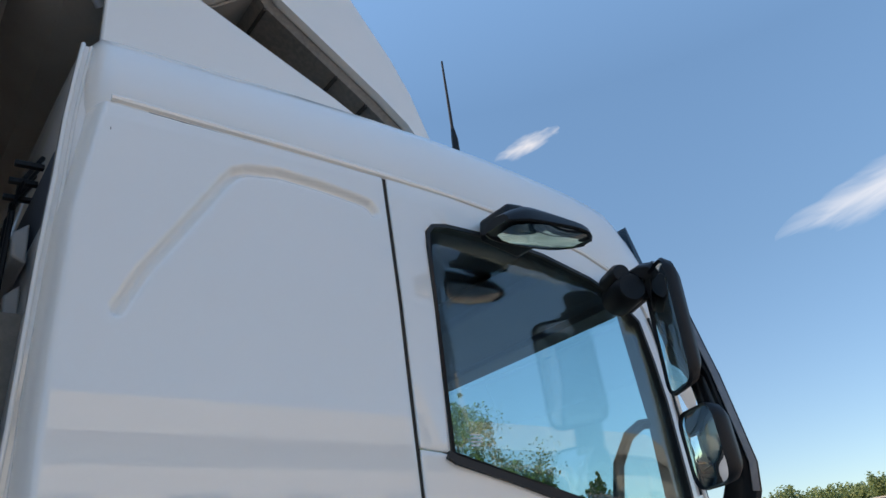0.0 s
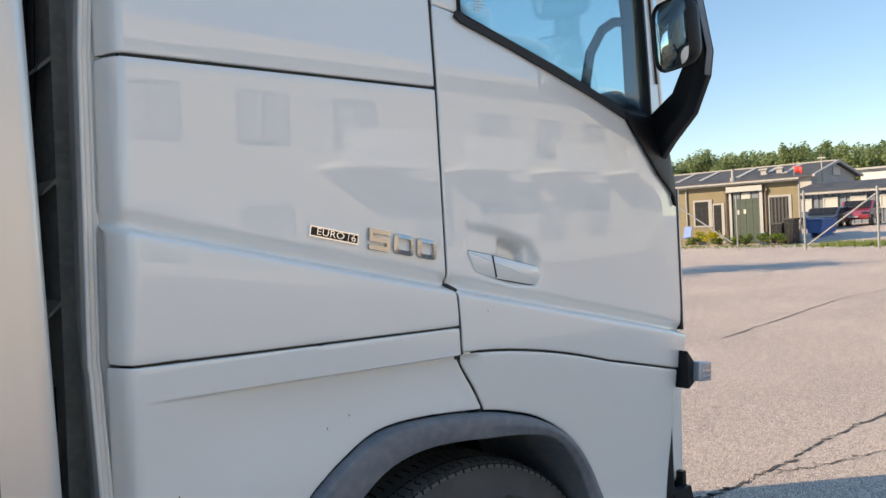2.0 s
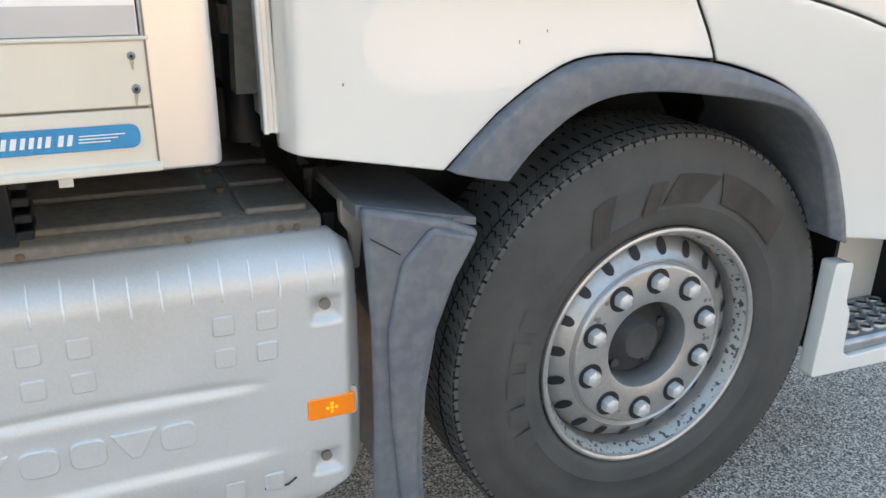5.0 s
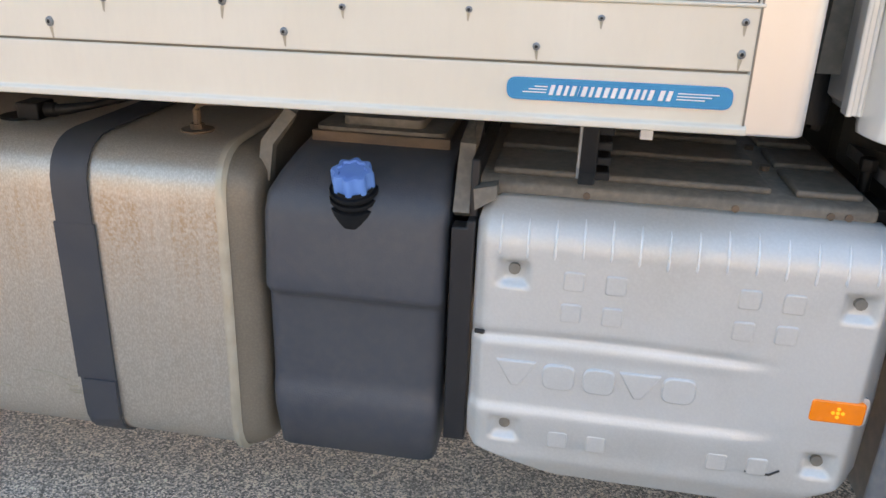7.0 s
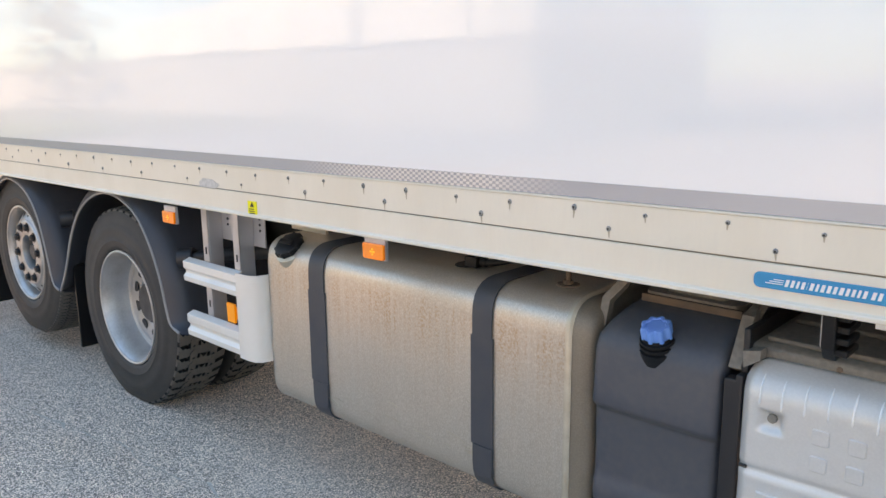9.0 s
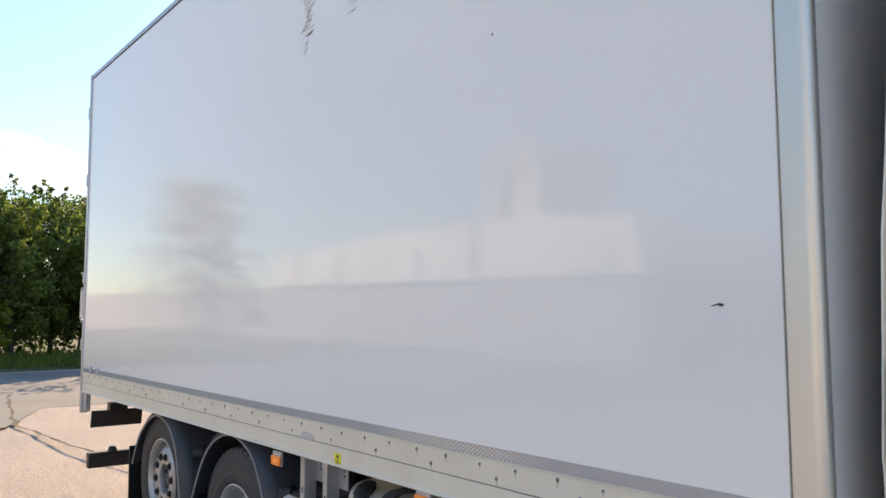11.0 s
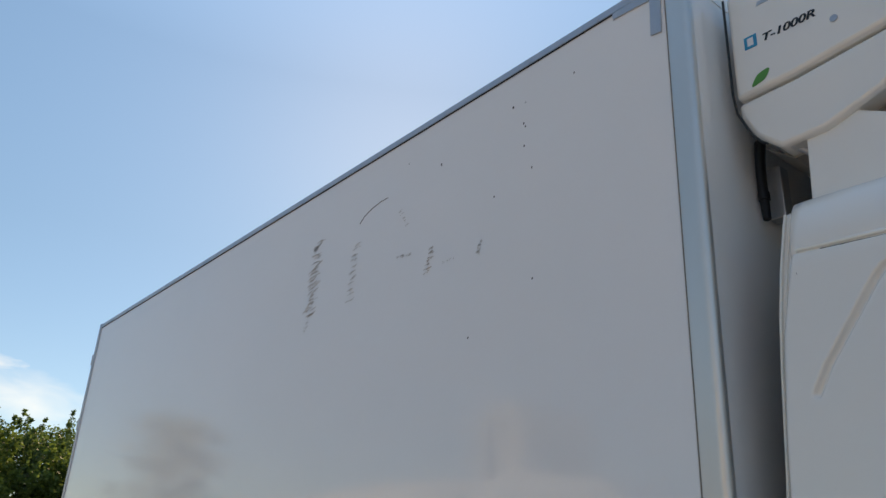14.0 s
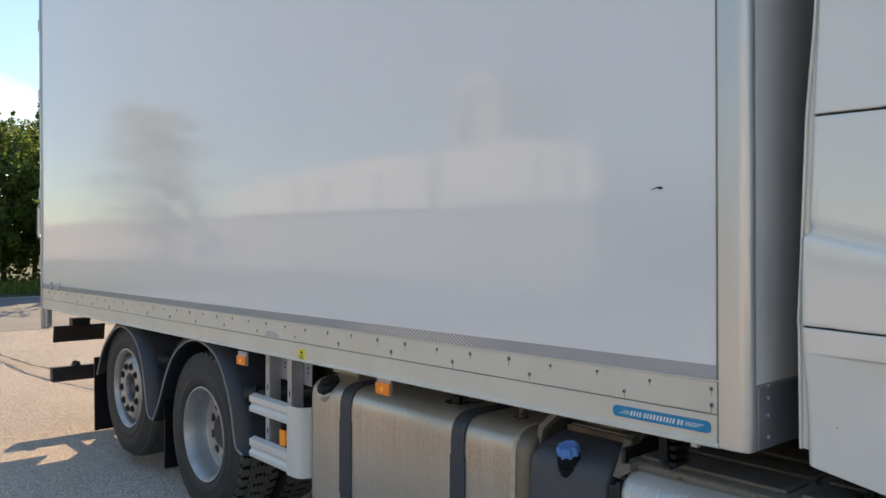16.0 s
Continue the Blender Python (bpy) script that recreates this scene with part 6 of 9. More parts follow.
# lower rail in two profiles, tape over it
rail = thing("side_rail", "dirty off-white riveted aluminium side rail", "")
rail.parent = truck
rail.matrix_basis = RAKE
bm = bmesh.new()
add_box(bm, X0, X1 + 0.012, 0.0, 0.05, 1.1518, 1.243)
for z in (1.243,):
    add_box(bm, X0, X1 + 0.012, -0.003, 0.05, z, z + 0.006)
bevel(part("upper_profile", bm, RAIL_WHITE, rail), 0.002)
bm = bmesh.new()
add_prism(bm, [(0.0, 1.148), (0.0, 1.072), (-0.008, 1.068), (-0.008, 1.058), (0.0, 1.056), (0.05, 1.056), (0.05, 1.148)], X0, X1 + 0.012, axis="x")
bevel(part("lower_profile", bm, RAIL_WHITE, rail), 0.002)
bm = bmesh.new()
add_box(bm, X0 + 0.003, X1 + 0.008, 0.006, 0.05, 1.146, 1.155)
part("rail_groove", bm, GROOVE_DIRT, rail, smooth=0)
bm = bmesh.new()
add_box(bm, X0, X1 - 0.002, 0.0015, 0.0035, 1.250, 1.289)
part("reflective_tape", bm, TAPE, rail, "silver chequered reflective tape", smooth=0)
bm = bmesh.new()
add_lathe(bm, [(0.0060, 0.0), (0.0055, -0.0028), (0.0031, -0.0042)], 8)
bm.faces.new([bm.verts.new((0.0026 * math.sin(k * math.tau / 8), -0.0043, 0.0026 * math.cos(k * math.tau / 8))) for k in range(8)][::-1]).material_index = 1
q = [bm.verts.new(p) for p in ((-0.0028, -0.0006, -0.006), (0.0028, -0.0006, -0.006), (0.0010, -0.0006, -0.020), (-0.0014, -0.0006, -0.018))]
bm.faces.new(q).material_index = 2
bmesh.ops.recalc_face_normals(bm, faces=bm.faces[:])
rivet = part("rivet", bm, [GALV, BLACK_INK, DIRT_INK], rail, "", smooth=0)
rivet.location = (-1.087, 0, 1.222)
rnd = random.Random(4)
spots = [(-1.29 - 0.2 * k, 1.2225) for k in range(34)] + [(-1.087, 1.179)] + [(-1.387 - 0.4015 * k, 1.1775) for k in range(17)]
for x, z in spots:
    ob = rivet.copy()
    scene.collection.objects.link(ob)
    ob.location = (x + rnd.uniform(-0.004, 0.004), 0, z + rnd.uniform(-0.003, 0.003))
    ob.rotation_euler = (0, rnd.uniform(-0.12, 0.12), 0)
    ob.scale = (1, 1, rnd.uniform(0.6, 1.5) if rnd.random() < 0.8 else 2.2)
    ob.scale = (ob.scale.z ** 0.2,) * 2 + (ob.scale.z ** 0.5,)
# blue maker's plate with plain bars
plate = thing("maker_plate", "blue rounded plate with plain white bars", "")
plate.parent = truck
plate.matrix_basis = RAKE
bm = bmesh.new()
add_prism(bm, rounded([(-1.427, 1.094), (-1.088, 1.094), (-1.088, 1.128), (-1.427, 1.128)], 0.0165, 8), -0.003, 0.004)
part("plate", bm, BLUE_DECAL, plate)
x = -1.362
for wd in (0.0105, 0.0105, 0.009, 0.0105, 0.0045, 0.011, 0.009, 0.011, 0.011, 0.0105, 0.0115, 0.010, 0.010, 0.009, 0.0105, 0.0, 0.011, 0.0105):
    if wd:
        bm = bmesh.new()
        add_prism(bm, [(x, 1.1030), (x + wd - 0.004, 1.1030), (x + wd, 1.1185), (x + 0.004, 1.1185)], -0.0038, -0.0028)
        part("plate_mark", bm, WHITE_DECAL, plate, "plain white bar", smooth=0)
    x += (wd or 0.0035) + 0.0008
for k in range(3):
    for x0, x1 in ((-1.402 + 0.009 * k, -1.3655 + 0.001 * k), (x + 0.004 + 0.001 * k, -1.128 + 0.010 * k)):
        bm = bmesh.new()
        add_box(bm, x0, x1, -0.0038, -0.0028, 1.1055 + k * 0.0045, 1.1072 + k * 0.0045)
        part("plate_stripe", bm, WHITE_DECAL, plate, "thin white stripe", smooth=0)
bm = bmesh.new()
add_box(bm, -3.356, -3.297, -0.002, 0.001, 1.066, 1.120)
yl = part("warning_label", bm, YELLOW, rail, "yellow warning label", smooth=0)
bm = bmesh.new()
add_prism(bm, [(-3.340, 1.098), (-3.313, 1.098), (-3.3265, 1.117)], -0.003, -0.0015)
for k in range(3):
    add_box(bm, -3.348, -3.308 - 0.004 * k, -0.003, -0.0015, 1.072 + 0.008 * k, 1.075 + 0.008 * k)
part("label_marks", bm, BLACK_INK, rail, "black warning triangle and plain bars", smooth=0)
for x in (-7.83, -7.60):
    bm = bmesh.new()
    add_box(bm, x, x + 0.055, -0.016, 0.01, 1.245, 1.315)
    bevel(part("rope_clip", bm, ALU_TRIM, rail, "small grey rope clip"), 0.006)
bm = bmesh.new()
add_prism(bm, [(-3.70, 1.150), (-3.58, 1.150), (-3.55, 1.166), (-3.60, 1.184), (-3.67, 1.186), (-3.70, 1.17)], -0.0015, 0.001)
part("rail_dent", bm, SCUFF, rail, "scraped dent in the rail", smooth=0)


def marker_lamp(x, z, w, h, y, parent, bracket=True):
    lamp = thing("side_marker", "orange side marker lamp", "")
    lamp.parent = parent
    if bracket:
        lamp.matrix_basis = RAKE
    bm = bmesh.new()
    if bracket:
        add_box(bm, x - w / 2, x + w / 2, y, y + 0.012, z - h / 2 - 0.002, z + h / 2 + 0.022)
    else:
        add_prism(bm, rounded([(x - w / 2 - 0.008, z - h / 2 - 0.008), (x + w / 2 + 0.008, z - h / 2 - 0.008), (x + w / 2 + 0.008, z + h / 2 + 0.008), (x - w / 2 - 0.008, z + h / 2 + 0.008)], 0.014), y, y + 0.012)
    part("lamp_bracket", bm, ALU_TRIM if bracket else SHIELD_ALU, lamp)
    bm = bmesh.new()
    add_prism(bm, rounded([(x - w / 2, z - h / 2), (x + w / 2, z - h / 2), (x + w / 2, z + h / 2), (x - w / 2, z + h / 2)], 0.008), y - 0.012, y)
    bevel(part("lens", bm, ORANGE, lamp, "orange lens"), 0.003)
    bm = bmesh.new()
    for dx, dz in ((-0.0085, 0), (0.0085, 0), (0, 0.0085), (0, -0.0085), (0, 0)):
        add_tube(bm, [(x + dx, y - 0.010, z + dz), (x + dx, y - 0.0135, z + dz)], 0.0034, 8)
    part("light_cells", bm, LAMP_CORE, lamp, "lit amber cells")


marker_lamp(-2.643, 1.015, 0.098, 0.052, 0.0, truck)
marker_lamp(-3.972, 0.997, 0.098, 0.052, 0.0, truck)
# scuffs on the side wall
scuffs = thing("side_wall_scuffs", "grey brown scrape marks on the white side panel", "")
scuffs.parent = truck
scuffs.matrix_basis = RAKE
rnd = random.Random(11)


def scuff(x0, z0, x1, z1, w, n, lab, mat=None):
    bm = bmesh.new()
    for i in range(n):
        t = (i + rnd.uniform(-0.3, 0.3)) / max(n - 1, 1)
        for j in range(3):
            cx, cz = x0 + (x1 - x0) * t + rnd.uniform(-w, w) * 0.55, z0 + (z1 - z0) * t + rnd.uniform(-0.006, 0.006)
            s = rnd.uniform(0.15, 0.6) * w
            h = rnd.uniform(0.002, 0.0058)
            a = rnd.uniform(-0.1, 0.35)
            pts = [(-s, -h), (-s * 0.2, -h * rnd.uniform(0.4, 1.1)), (s, -h * 0.3), (s * rnd.uniform(0.6, 1), h * 0.8), (0, h * rnd.uniform(0.5, 1.2)), (-s * 0.9, h * 0.2)]
            ca, sa = math.cos(a), math.sin(a)
            bm.faces.new([bm.verts.new((cx + px * ca - pz * sa, 0.0028, cz + px * sa + pz * ca)) for px, pz in pts])
    tagged(part("scrape", bm, mat or SCUFF, scuffs, smooth=0), lab, kind="stuff")


scuff(-3.655, 3.75, -3.68, 3.28, 0.085, 20, "ladder-like brown scrape", SCUFF_BROWN)
scuff(-3.70, 3.23, -3.72, 3.18, 0.030, 3, "")
scuff(-3.215, 3.61, -3.235, 3.27, 0.05, 11, "")
scuff(-2.80, 3.68, -2.73, 3.58, 0.02, 5, "")
scuff(-2.80, 3.41, -2.68, 3.395, 0.02, 5, "")
scuff(-2.50, 3.37, -2.53, 3.25, 0.040, 7, "", SCUFF_BROWN)
scuff(-2.40, 3.27, -2.33, 3.27, 0.01, 4, "")
scuff(-2.14, 3.30, -2.15, 3.24, 0.018, 5, "")
for x, z in ((-1.856, 3.69), (-1.849, 3.92), (-1.93, 3.93), (-1.806, 3.56), (-1.80, 3.03), (-1.85, 3.79), (-2.46, 3.83), (-2.75, 3.95), (-1.55, 3.93), (-1.86, 3.81), (-2.2, 2.85), (-2.05, 3.5)):
    bm = bmesh.new()
    s = rnd.uniform(0.005, 0.010)
    bm.faces.new([bm.verts.new((x + s * rnd.uniform(0.5, 1) * math.cos(k), 0.0028, z + s * rnd.uniform(0.6, 1.2) * math.sin(k))) for k in (0, 1.2, 2.4, 3.7, 5)])
    part("chip", bm, CHASSIS, scuffs, "small dark chip", smooth=0)
bm = bmesh.new()
add_prism(bm, [(-1.285, 1.800), (-1.262, 1.807), (-1.25, 1.806), (-1.245, 1.80), (-1.254, 1.798), (-1.266, 1.803), (-1.285, 1.798)], 0.0015, 0.0045)
part("chip", bm, CHASSIS, scuffs, "", smooth=0)
bm = bmesh.new()
add_tube(bm, [(-3.20, 0.003, 3.73), (-3.16, 0.003, 3.765), (-3.09, 0.003, 3.79), (-3.0, 0.003, 3.806), (-2.93, 0.003, 3.807)], 0.0025, 5)
part("scratch", bm, DUSTY_METAL, scuffs, "long curved scratch", smooth=0)

# refrigeration unit on the front wall
unit = thing("refrigeration_unit", "white refrigeration unit on the box front", "")
unit.parent = truck
unit.matrix_basis = RAKE
bm = bmesh.new()
add_prism(bm, [(-0.925, 4.07), (-0.925, 3.575), (-0.70, 3.585), (-0.37, 3.625), (-0.18, 3.70), (-0.15, 3.90), (-0.22, 4.04), (-0.35, 4.08)], 0.205, 2.35)
bevel(part("cover", bm, CAB_WHITE, unit, "white unit cover"), 0.02, 3)
bm = bmesh.new()
add_prism(bm, [(-0.925, 3.565), (-0.70, 3.575), (-0.37, 3.615), (-0.20, 3.68), (-0.24, 3.55), (-0.42, 3.40), (-0.62, 3.33), (-0.78, 3.32), (-0.87, 3.40), (-0.92, 3.50)], 0.215, 2.34)
bevel(part("belly", bm, CAB_WHITE, unit, "white rounded unit belly"), 0.02, 3)
# brown sheet under the white belly: dirt plus shade painted in
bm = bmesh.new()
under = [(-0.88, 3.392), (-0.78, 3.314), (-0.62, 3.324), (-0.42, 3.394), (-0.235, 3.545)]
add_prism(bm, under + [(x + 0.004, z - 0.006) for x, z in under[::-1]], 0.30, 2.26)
part("underside", bm, DUSTY_PALE, unit, "underside of the unit, dirt and shade in its colour", smooth=30)
bm = bmesh.new()
add_tube(bm, [(-0.932, 0.20, 4.05), (-0.932, 0.20, 3.60), (-0.925, 0.205, 3.52), (-0.88, 0.21, 3.41), (-0.84, 0.215, 3.36)], 0.005, 6)
part("unit_seal", bm, SEAL, unit)
for dx in (-0.0014, 0.0, 0.0014):
    add_text("model_letters", "T-1000R", 0.047, Matrix.Translation((-0.695 + dx, 0.2035 + dx * 0.2, 3.792)) @ Matrix.Rotation(radians(90), 4, "X"), BLACK_INK, unit, "dark model lettering", shear=0.25, squash=1.25)
bm = bmesh.new()
add_prism(bm, [(-0.80, 3.948), (-0.69, 3.948), (-0.685, 3.965), (-0.795, 3.965)], 0.2025, 0.206)
part("small_marks", bm, ALU_TRIM, unit, "plain grey bar", smooth=0)
bm = bmesh.new()
add_box(bm, -0.865, -0.815, 0.2025, 0.206, 3.775, 3.83)
part("emblem", bm, BLUE_DECAL, unit, "blue and white emblem", smooth=0)
bm = bmesh.new()
add_box(bm, -0.852, -0.828, 0.2015, 0.206, 3.785, 3.82)
part("emblem", bm, WHITE_DECAL, unit, "", smooth=0)
bm = bmesh.new()
add_prism(bm, rounded([(-0.862, 3.60), (-0.80, 3.615), (-0.775, 3.66), (-0.83, 3.65)], 0.02), 0.2025, 0.206)
part("leaf_emblem", bm, GREEN_LEAF, unit, "green leaf mark", smooth=0)
for x, z in ((-0.52, 3.86), (-0.53, 3.73)):
    bm = bmesh.new()
    add_tube(bm, [(x, 0.20, z), (x, 0.208, z)], 0.014, 12)
    part("unit_screw", bm, ALU_TRIM, unit)
bm = bmesh.new()
add_prism(bm, [(0.0, 4.02), (0.0, 4.10), (0.11, 4.06), (0.11, 3.98)], -0.9865, -0.984, axis="x")
bm.transform(Matrix.Translation((0, 0.09, -0.03)))
part("maker_sticker", bm, BLUE_DECAL, unit, "small blue sticker with plain marks", smooth=0)
bm = bmesh.new()
add_tube(bm, [(-0.900, 0.375, 3.475), (-0.922, 0.375, 3.487), (-0.940, 0.375, 3.465), (-0.946, 0.375, 3.41), (-0.950, 0.375, 3.34), (-0.950, 0.375, 3.26), (-0.948, 0.375, 3.20), (-0.946, 0.375, 3.145)], [0.022, 0.022, 0.022, 0.020, 0.020, 0.019, 0.017, 0.015], 10)
add_tube(bm, [(-0.949, 0.375, 3.255), (-0.948, 0.375, 3.225)], 0.0225, 10)
part("hose", bm, BLACK_PLASTIC, unit, "black drain hose")
bm = bmesh.new()
add_tube(bm, [(-0.915, 0.26, 3.475), (-0.88, 0.25, 3.480), (-0.845, 0.25, 3.462), (-0.80, 0.26, 3.40), (-0.745, 0.28, 3.33), (-0.70, 0.32, 3.29)], 0.013, 10)
part("drain_pipe", bm, ALU_TRIM, unit, "pale grey drain pipe")
bm = bmesh.new()
add_box(bm, -0.972, -0.905, 0.44, 0.50, 3.17, 3.385)
bevel(part("junction_box", bm, ALU_TRIM, unit, "grey junction box"), 0.004)

# ---- fuel tank ----
tank = thing("fuel_tank", "weathered brushed aluminium fuel tank with two slate straps", "")
tank.parent = truck


def tank_outline(y0, y1, z0, z1, r):
    return rounded([(y0, z0), (y1, z0), (y1, z1), (y0, z1)], r, 6)


bm = bmesh.new()
secs = []
for x, s in ((-3.425, 0.0), (-3.418, -0.02), (-3.40, 0.0), (-3.385, 0.002), (-3.38, 0.0), (-1.975, 0.0), (-1.97, 0.002)):
    secs.append([bm.verts.new((x, a, b)) for a, b in tank_outline(0.11 - s * 0.3 + (0.02 if x == -3.425 else 0), 0.74, 0.235 + (0.02 if x == -3.425 else 0), 0.925 - (0.02 if x == -3.425 else 0), 0.105)])
for q, w in zip(secs, secs[1:]):
    for k in range(len(q)):
        bm.faces.new((q[k], q[(k + 1) % len(q)], w[(k + 1) % len(q)], w[k]))
bm.faces.new(secs[0])
bmesh.ops.recalc_face_normals(bm, faces=bm.faces[:])
part("tank_shell", bm, TANK_ALU, tank, smooth=50)
bm = bmesh.new()
secs = []
for x, s in ((-1.978, 0.0), (-1.975, -0.006), (-1.962, -0.007), (-1.955, 0.0)):
    secs.append([bm.verts.new((x, a, b)) for a, b in tank_outline(0.108 + s, 0.742 - s, 0.233 + s, 0.927 - s, 0.105)])
for q, w in zip(secs, secs[1:]):
    for k in range(len(q)):
        bm.faces.new((q[k], q[(k + 1) % len(q)], w[(k + 1) % len(q)], w[k]))
bmesh.ops.recalc_face_normals(bm, faces=bm.faces[:])
part("end_seam", bm, TANK_RIM, tank, "pale rolled end seam", smooth=50)
bm = bmesh.new()
secs = []
for x, s in ((-1.957, 0.0), (-1.935, 0.004), (-1.91, 0.015), (-1.897, 0.03), (-1.893, 0.06)):
    secs.append([bm.verts.new((x, a, b)) for a, b in tank_outline(0.11 + s, 0.74 - s, 0.235 + s, 0.925 - s, 0.10)])
for q, w in zip(secs, secs[1:]):
    for k in range(len(q)):
        bm.faces.new((q[k], q[(k + 1) % len(q)], w[(k + 1) % len(q)], w[k]))
bm.faces.new(secs[-1])
bmesh.ops.recalc_face_normals(bm, faces=bm.faces[:])
part("tank_end", bm, TANK_END, tank, "dark brown rounded tank end", smooth=60)
for cx, w0 in ((-2.280, 0.078), (-3.095, 0.088)):
    o = tank_outline(0.104, 0.80, 0.229, 0.931, 0.108)
    run = [p for p in o if p[0] < 0.5 or p[1] > 0.6]
    run = sorted(run, key=lambda p: math.atan2(p[1] - 0.55, p[0] - 0.45) % math.tau)
    bm = bmesh.new()
    rings = [[bm.verts.new((cx + dx * w0 / 2, y + (0.45 - y) * e, z + (0.6 - z) * e)) for dx, e in ((-1, 0.0), (1, 0.0), (1, 0.012), (-1, 0.012))] for y, z in run]
    for q, w in zip(rings, rings[1:]):
        for k in range(4):
            bm.faces.new((q[k], q[(k + 1) % 4], w[(k + 1) % 4], w[k]))
    bmesh.ops.recalc_face_normals(bm, faces=bm.faces[:])
    part("tank_strap", bm, STRAP, tank, "slate painted steel strap", smooth=50)
    bm = bmesh.new()
    add_box(bm, cx - w0 / 2 - 0.006, cx + w0 / 2 + 0.004, 0.1035, 0.110, 0.40, 0.76)
    add_prism(bm, [(cx - w0 / 2 + 0.01, 0.40), (cx + w0 / 2 + 0.005, 0.40), (cx + w0 / 2 + 0.004, 0.305), (cx - w0 / 2 + 0.015, 0.295)], 0.099, 0.112)
    part("strap_pad", bm, STRAP, tank, "slate strap pad", smooth=30)
fill = Matrix.Translation((-3.295, 0.150, 0.886)) @ Matrix.Rotation(radians(38), 4, "X")
bm = bmesh.new()
add_tube(bm, [(0, 0, -0.05), (0, 0, 0.004), (0, 0, 0.012)], [0.074, 0.072, 0.062], 24)
bm.transform(fill)
part("filler_neck", bm, TANK_RIM, tank, "pale filler neck")
bm = bmesh.new()
add_tube(bm, [(0, 0, 0.010), (0, 0, 0.034), (0, 0, 0.042)], [0.060, 0.060, 0.046], 20)
for k in range(10):
    a = k * math.tau / 10
    add_tube(bm, [(0.058 * math.cos(a), 0.058 * math.sin(a), 0.012), (0.058 * math.cos(a), 0.058 * math.sin(a), 0.036)], 0.007, 6)
add_box(bm, -0.040, 0.040, -0.010, 0.010, 0.040, 0.050)
bm.transform(fill)
bevel(part("filler_cap", bm, BLACK_PLASTIC, tank, "black fuel filler cap"), 0.003)
bm = bmesh.new()
add_tube(bm, [(-2.485, 0.275, 0.922), (-2.485, 0.275, 0.929)], 0.045, 20)
add_box(bm, -2.475, -2.425, 0.245, 0.305, 0.926, 0.962)
bevel(part("sender_fitting", bm, BLACK_PLASTIC, tank, "black sender fitting"), 0.003)
bm = bmesh.new()
add_tube(bm, [(-2.425, 0.275, 0.944), (-2.405, 0.277, 0.945), (-2.400, 0.278, 0.945), (-2.375, 0.28, 0.948), (-2.33, 0.30, 0.955), (-2.25, 0.40, 0.97)], [0.016, 0.016, 0.012, 0.012, 0.008, 0.008], 10)
part("sender_plug", bm, BLACK_PLASTIC, tank, "black cable plug")
bm = bmesh.new()
add_tube(bm, [(-2.082, 0.272, 0.922), (-2.082, 0.272, 0.929)], 0.034, 18)
add_tube(bm, [(-2.082, 0.272, 0.928), (-2.082, 0.272, 0.940)], 0.015, 6)
add_tube(bm, [(-2.082, 0.272, 0.938), (-2.082, 0.272, 0.968), (-2.078, 0.274, 0.980), (-2.066, 0.278, 0.985), (-2.02, 0.29, 0.985)], [0.008, 0.008, 0.008, 0.008, 0.008], 8)
part("pipe_fitting", bm, RUSTY, tank, "rusty pipe fitting")
bm = bmesh.new()
add_box(bm, -3.50, -3.27, 0.30, 0.312, 0.925, 1.04)
part("tank_backplate", bm, RAIL_WHITE, tank, "pale beige plate on the tank")

for i in range(16):
    bm = bmesh.new()
    x, z = rnd.uniform(-3.38, -2.1), 0.34 + abs(rnd.gauss(0, 0.06))
    ln = rnd.uniform(0.02, 0.09)
    add_band(bm, [(x, 0.1082, z), (x + ln * 0.5, 0.1082, z + rnd.uniform(-0.004, 0.004)), (x + ln, 0.1085, z - ln * rnd.uniform(-0.05, 0.2))], 0.002, rnd.uniform(0.0012, 0.003))
    part("scratch", bm, TANK_RIM, tank, "pale scratch", smooth=0)

# ---- urea tank ----
urea = thing("urea_tank", "charcoal plastic tank with a blue cap", "")
urea.parent = truck
bm = bmesh.new()
PROF = [(0.282, 0.135), (0.294, 0.112), (0.39, 0.104), (0.430, 0.106), (0.440, 0.113), (0.475, 0.116), (0.640, 0.112), (0.648, 0.111), (0.654, 0.106), (0.666, 0.094), (0.674, 0.092), (0.70, 0.095), (0.82, 0.099), (0.855, 0.109), (0.89, 0.140), (0.915, 0.19), (0.928, 0.25), (0.93, 0.60)]
secs = []
for z, y in PROF:
    xl = lerp_table(z, [(0.28, -1.862), (0.30, -1.882), (0.43, -1.887), (0.80, -1.887), (0.86, -1.880), (0.93, -1.84)])
    xr = lerp_table(z, [(0.28, -1.545), (0.31, -1.528), (0.85, -1.524), (0.93, -1.533)])
    r = 0.035
    ring = rounded([(xl, 0.72), (xl, y), (xr, y), (xr, 0.72)], r, 5)
    secs.append([bm.verts.new((a, max(b, y), z)) for a, b in ring])
for q, w in zip(secs, secs[1:]):
    for k in range(len(q)):
        bm.faces.new((q[k], q[(k + 1) % len(q)], w[(k + 1) % len(q)], w[k]))
bm.faces.new(secs[0]), bm.faces.new(secs[-1])
bmesh.ops.recalc_face_normals(bm, faces=bm.faces[:])
part("tank_body", bm, TANK_PLASTIC, urea, "charcoal moulded body", smooth=60)
tipm = Matrix.Translation((-1.708, 0.126, 0.879)) @ Matrix.Rotation(radians(20), 4, "X")
bm = bmesh.new()
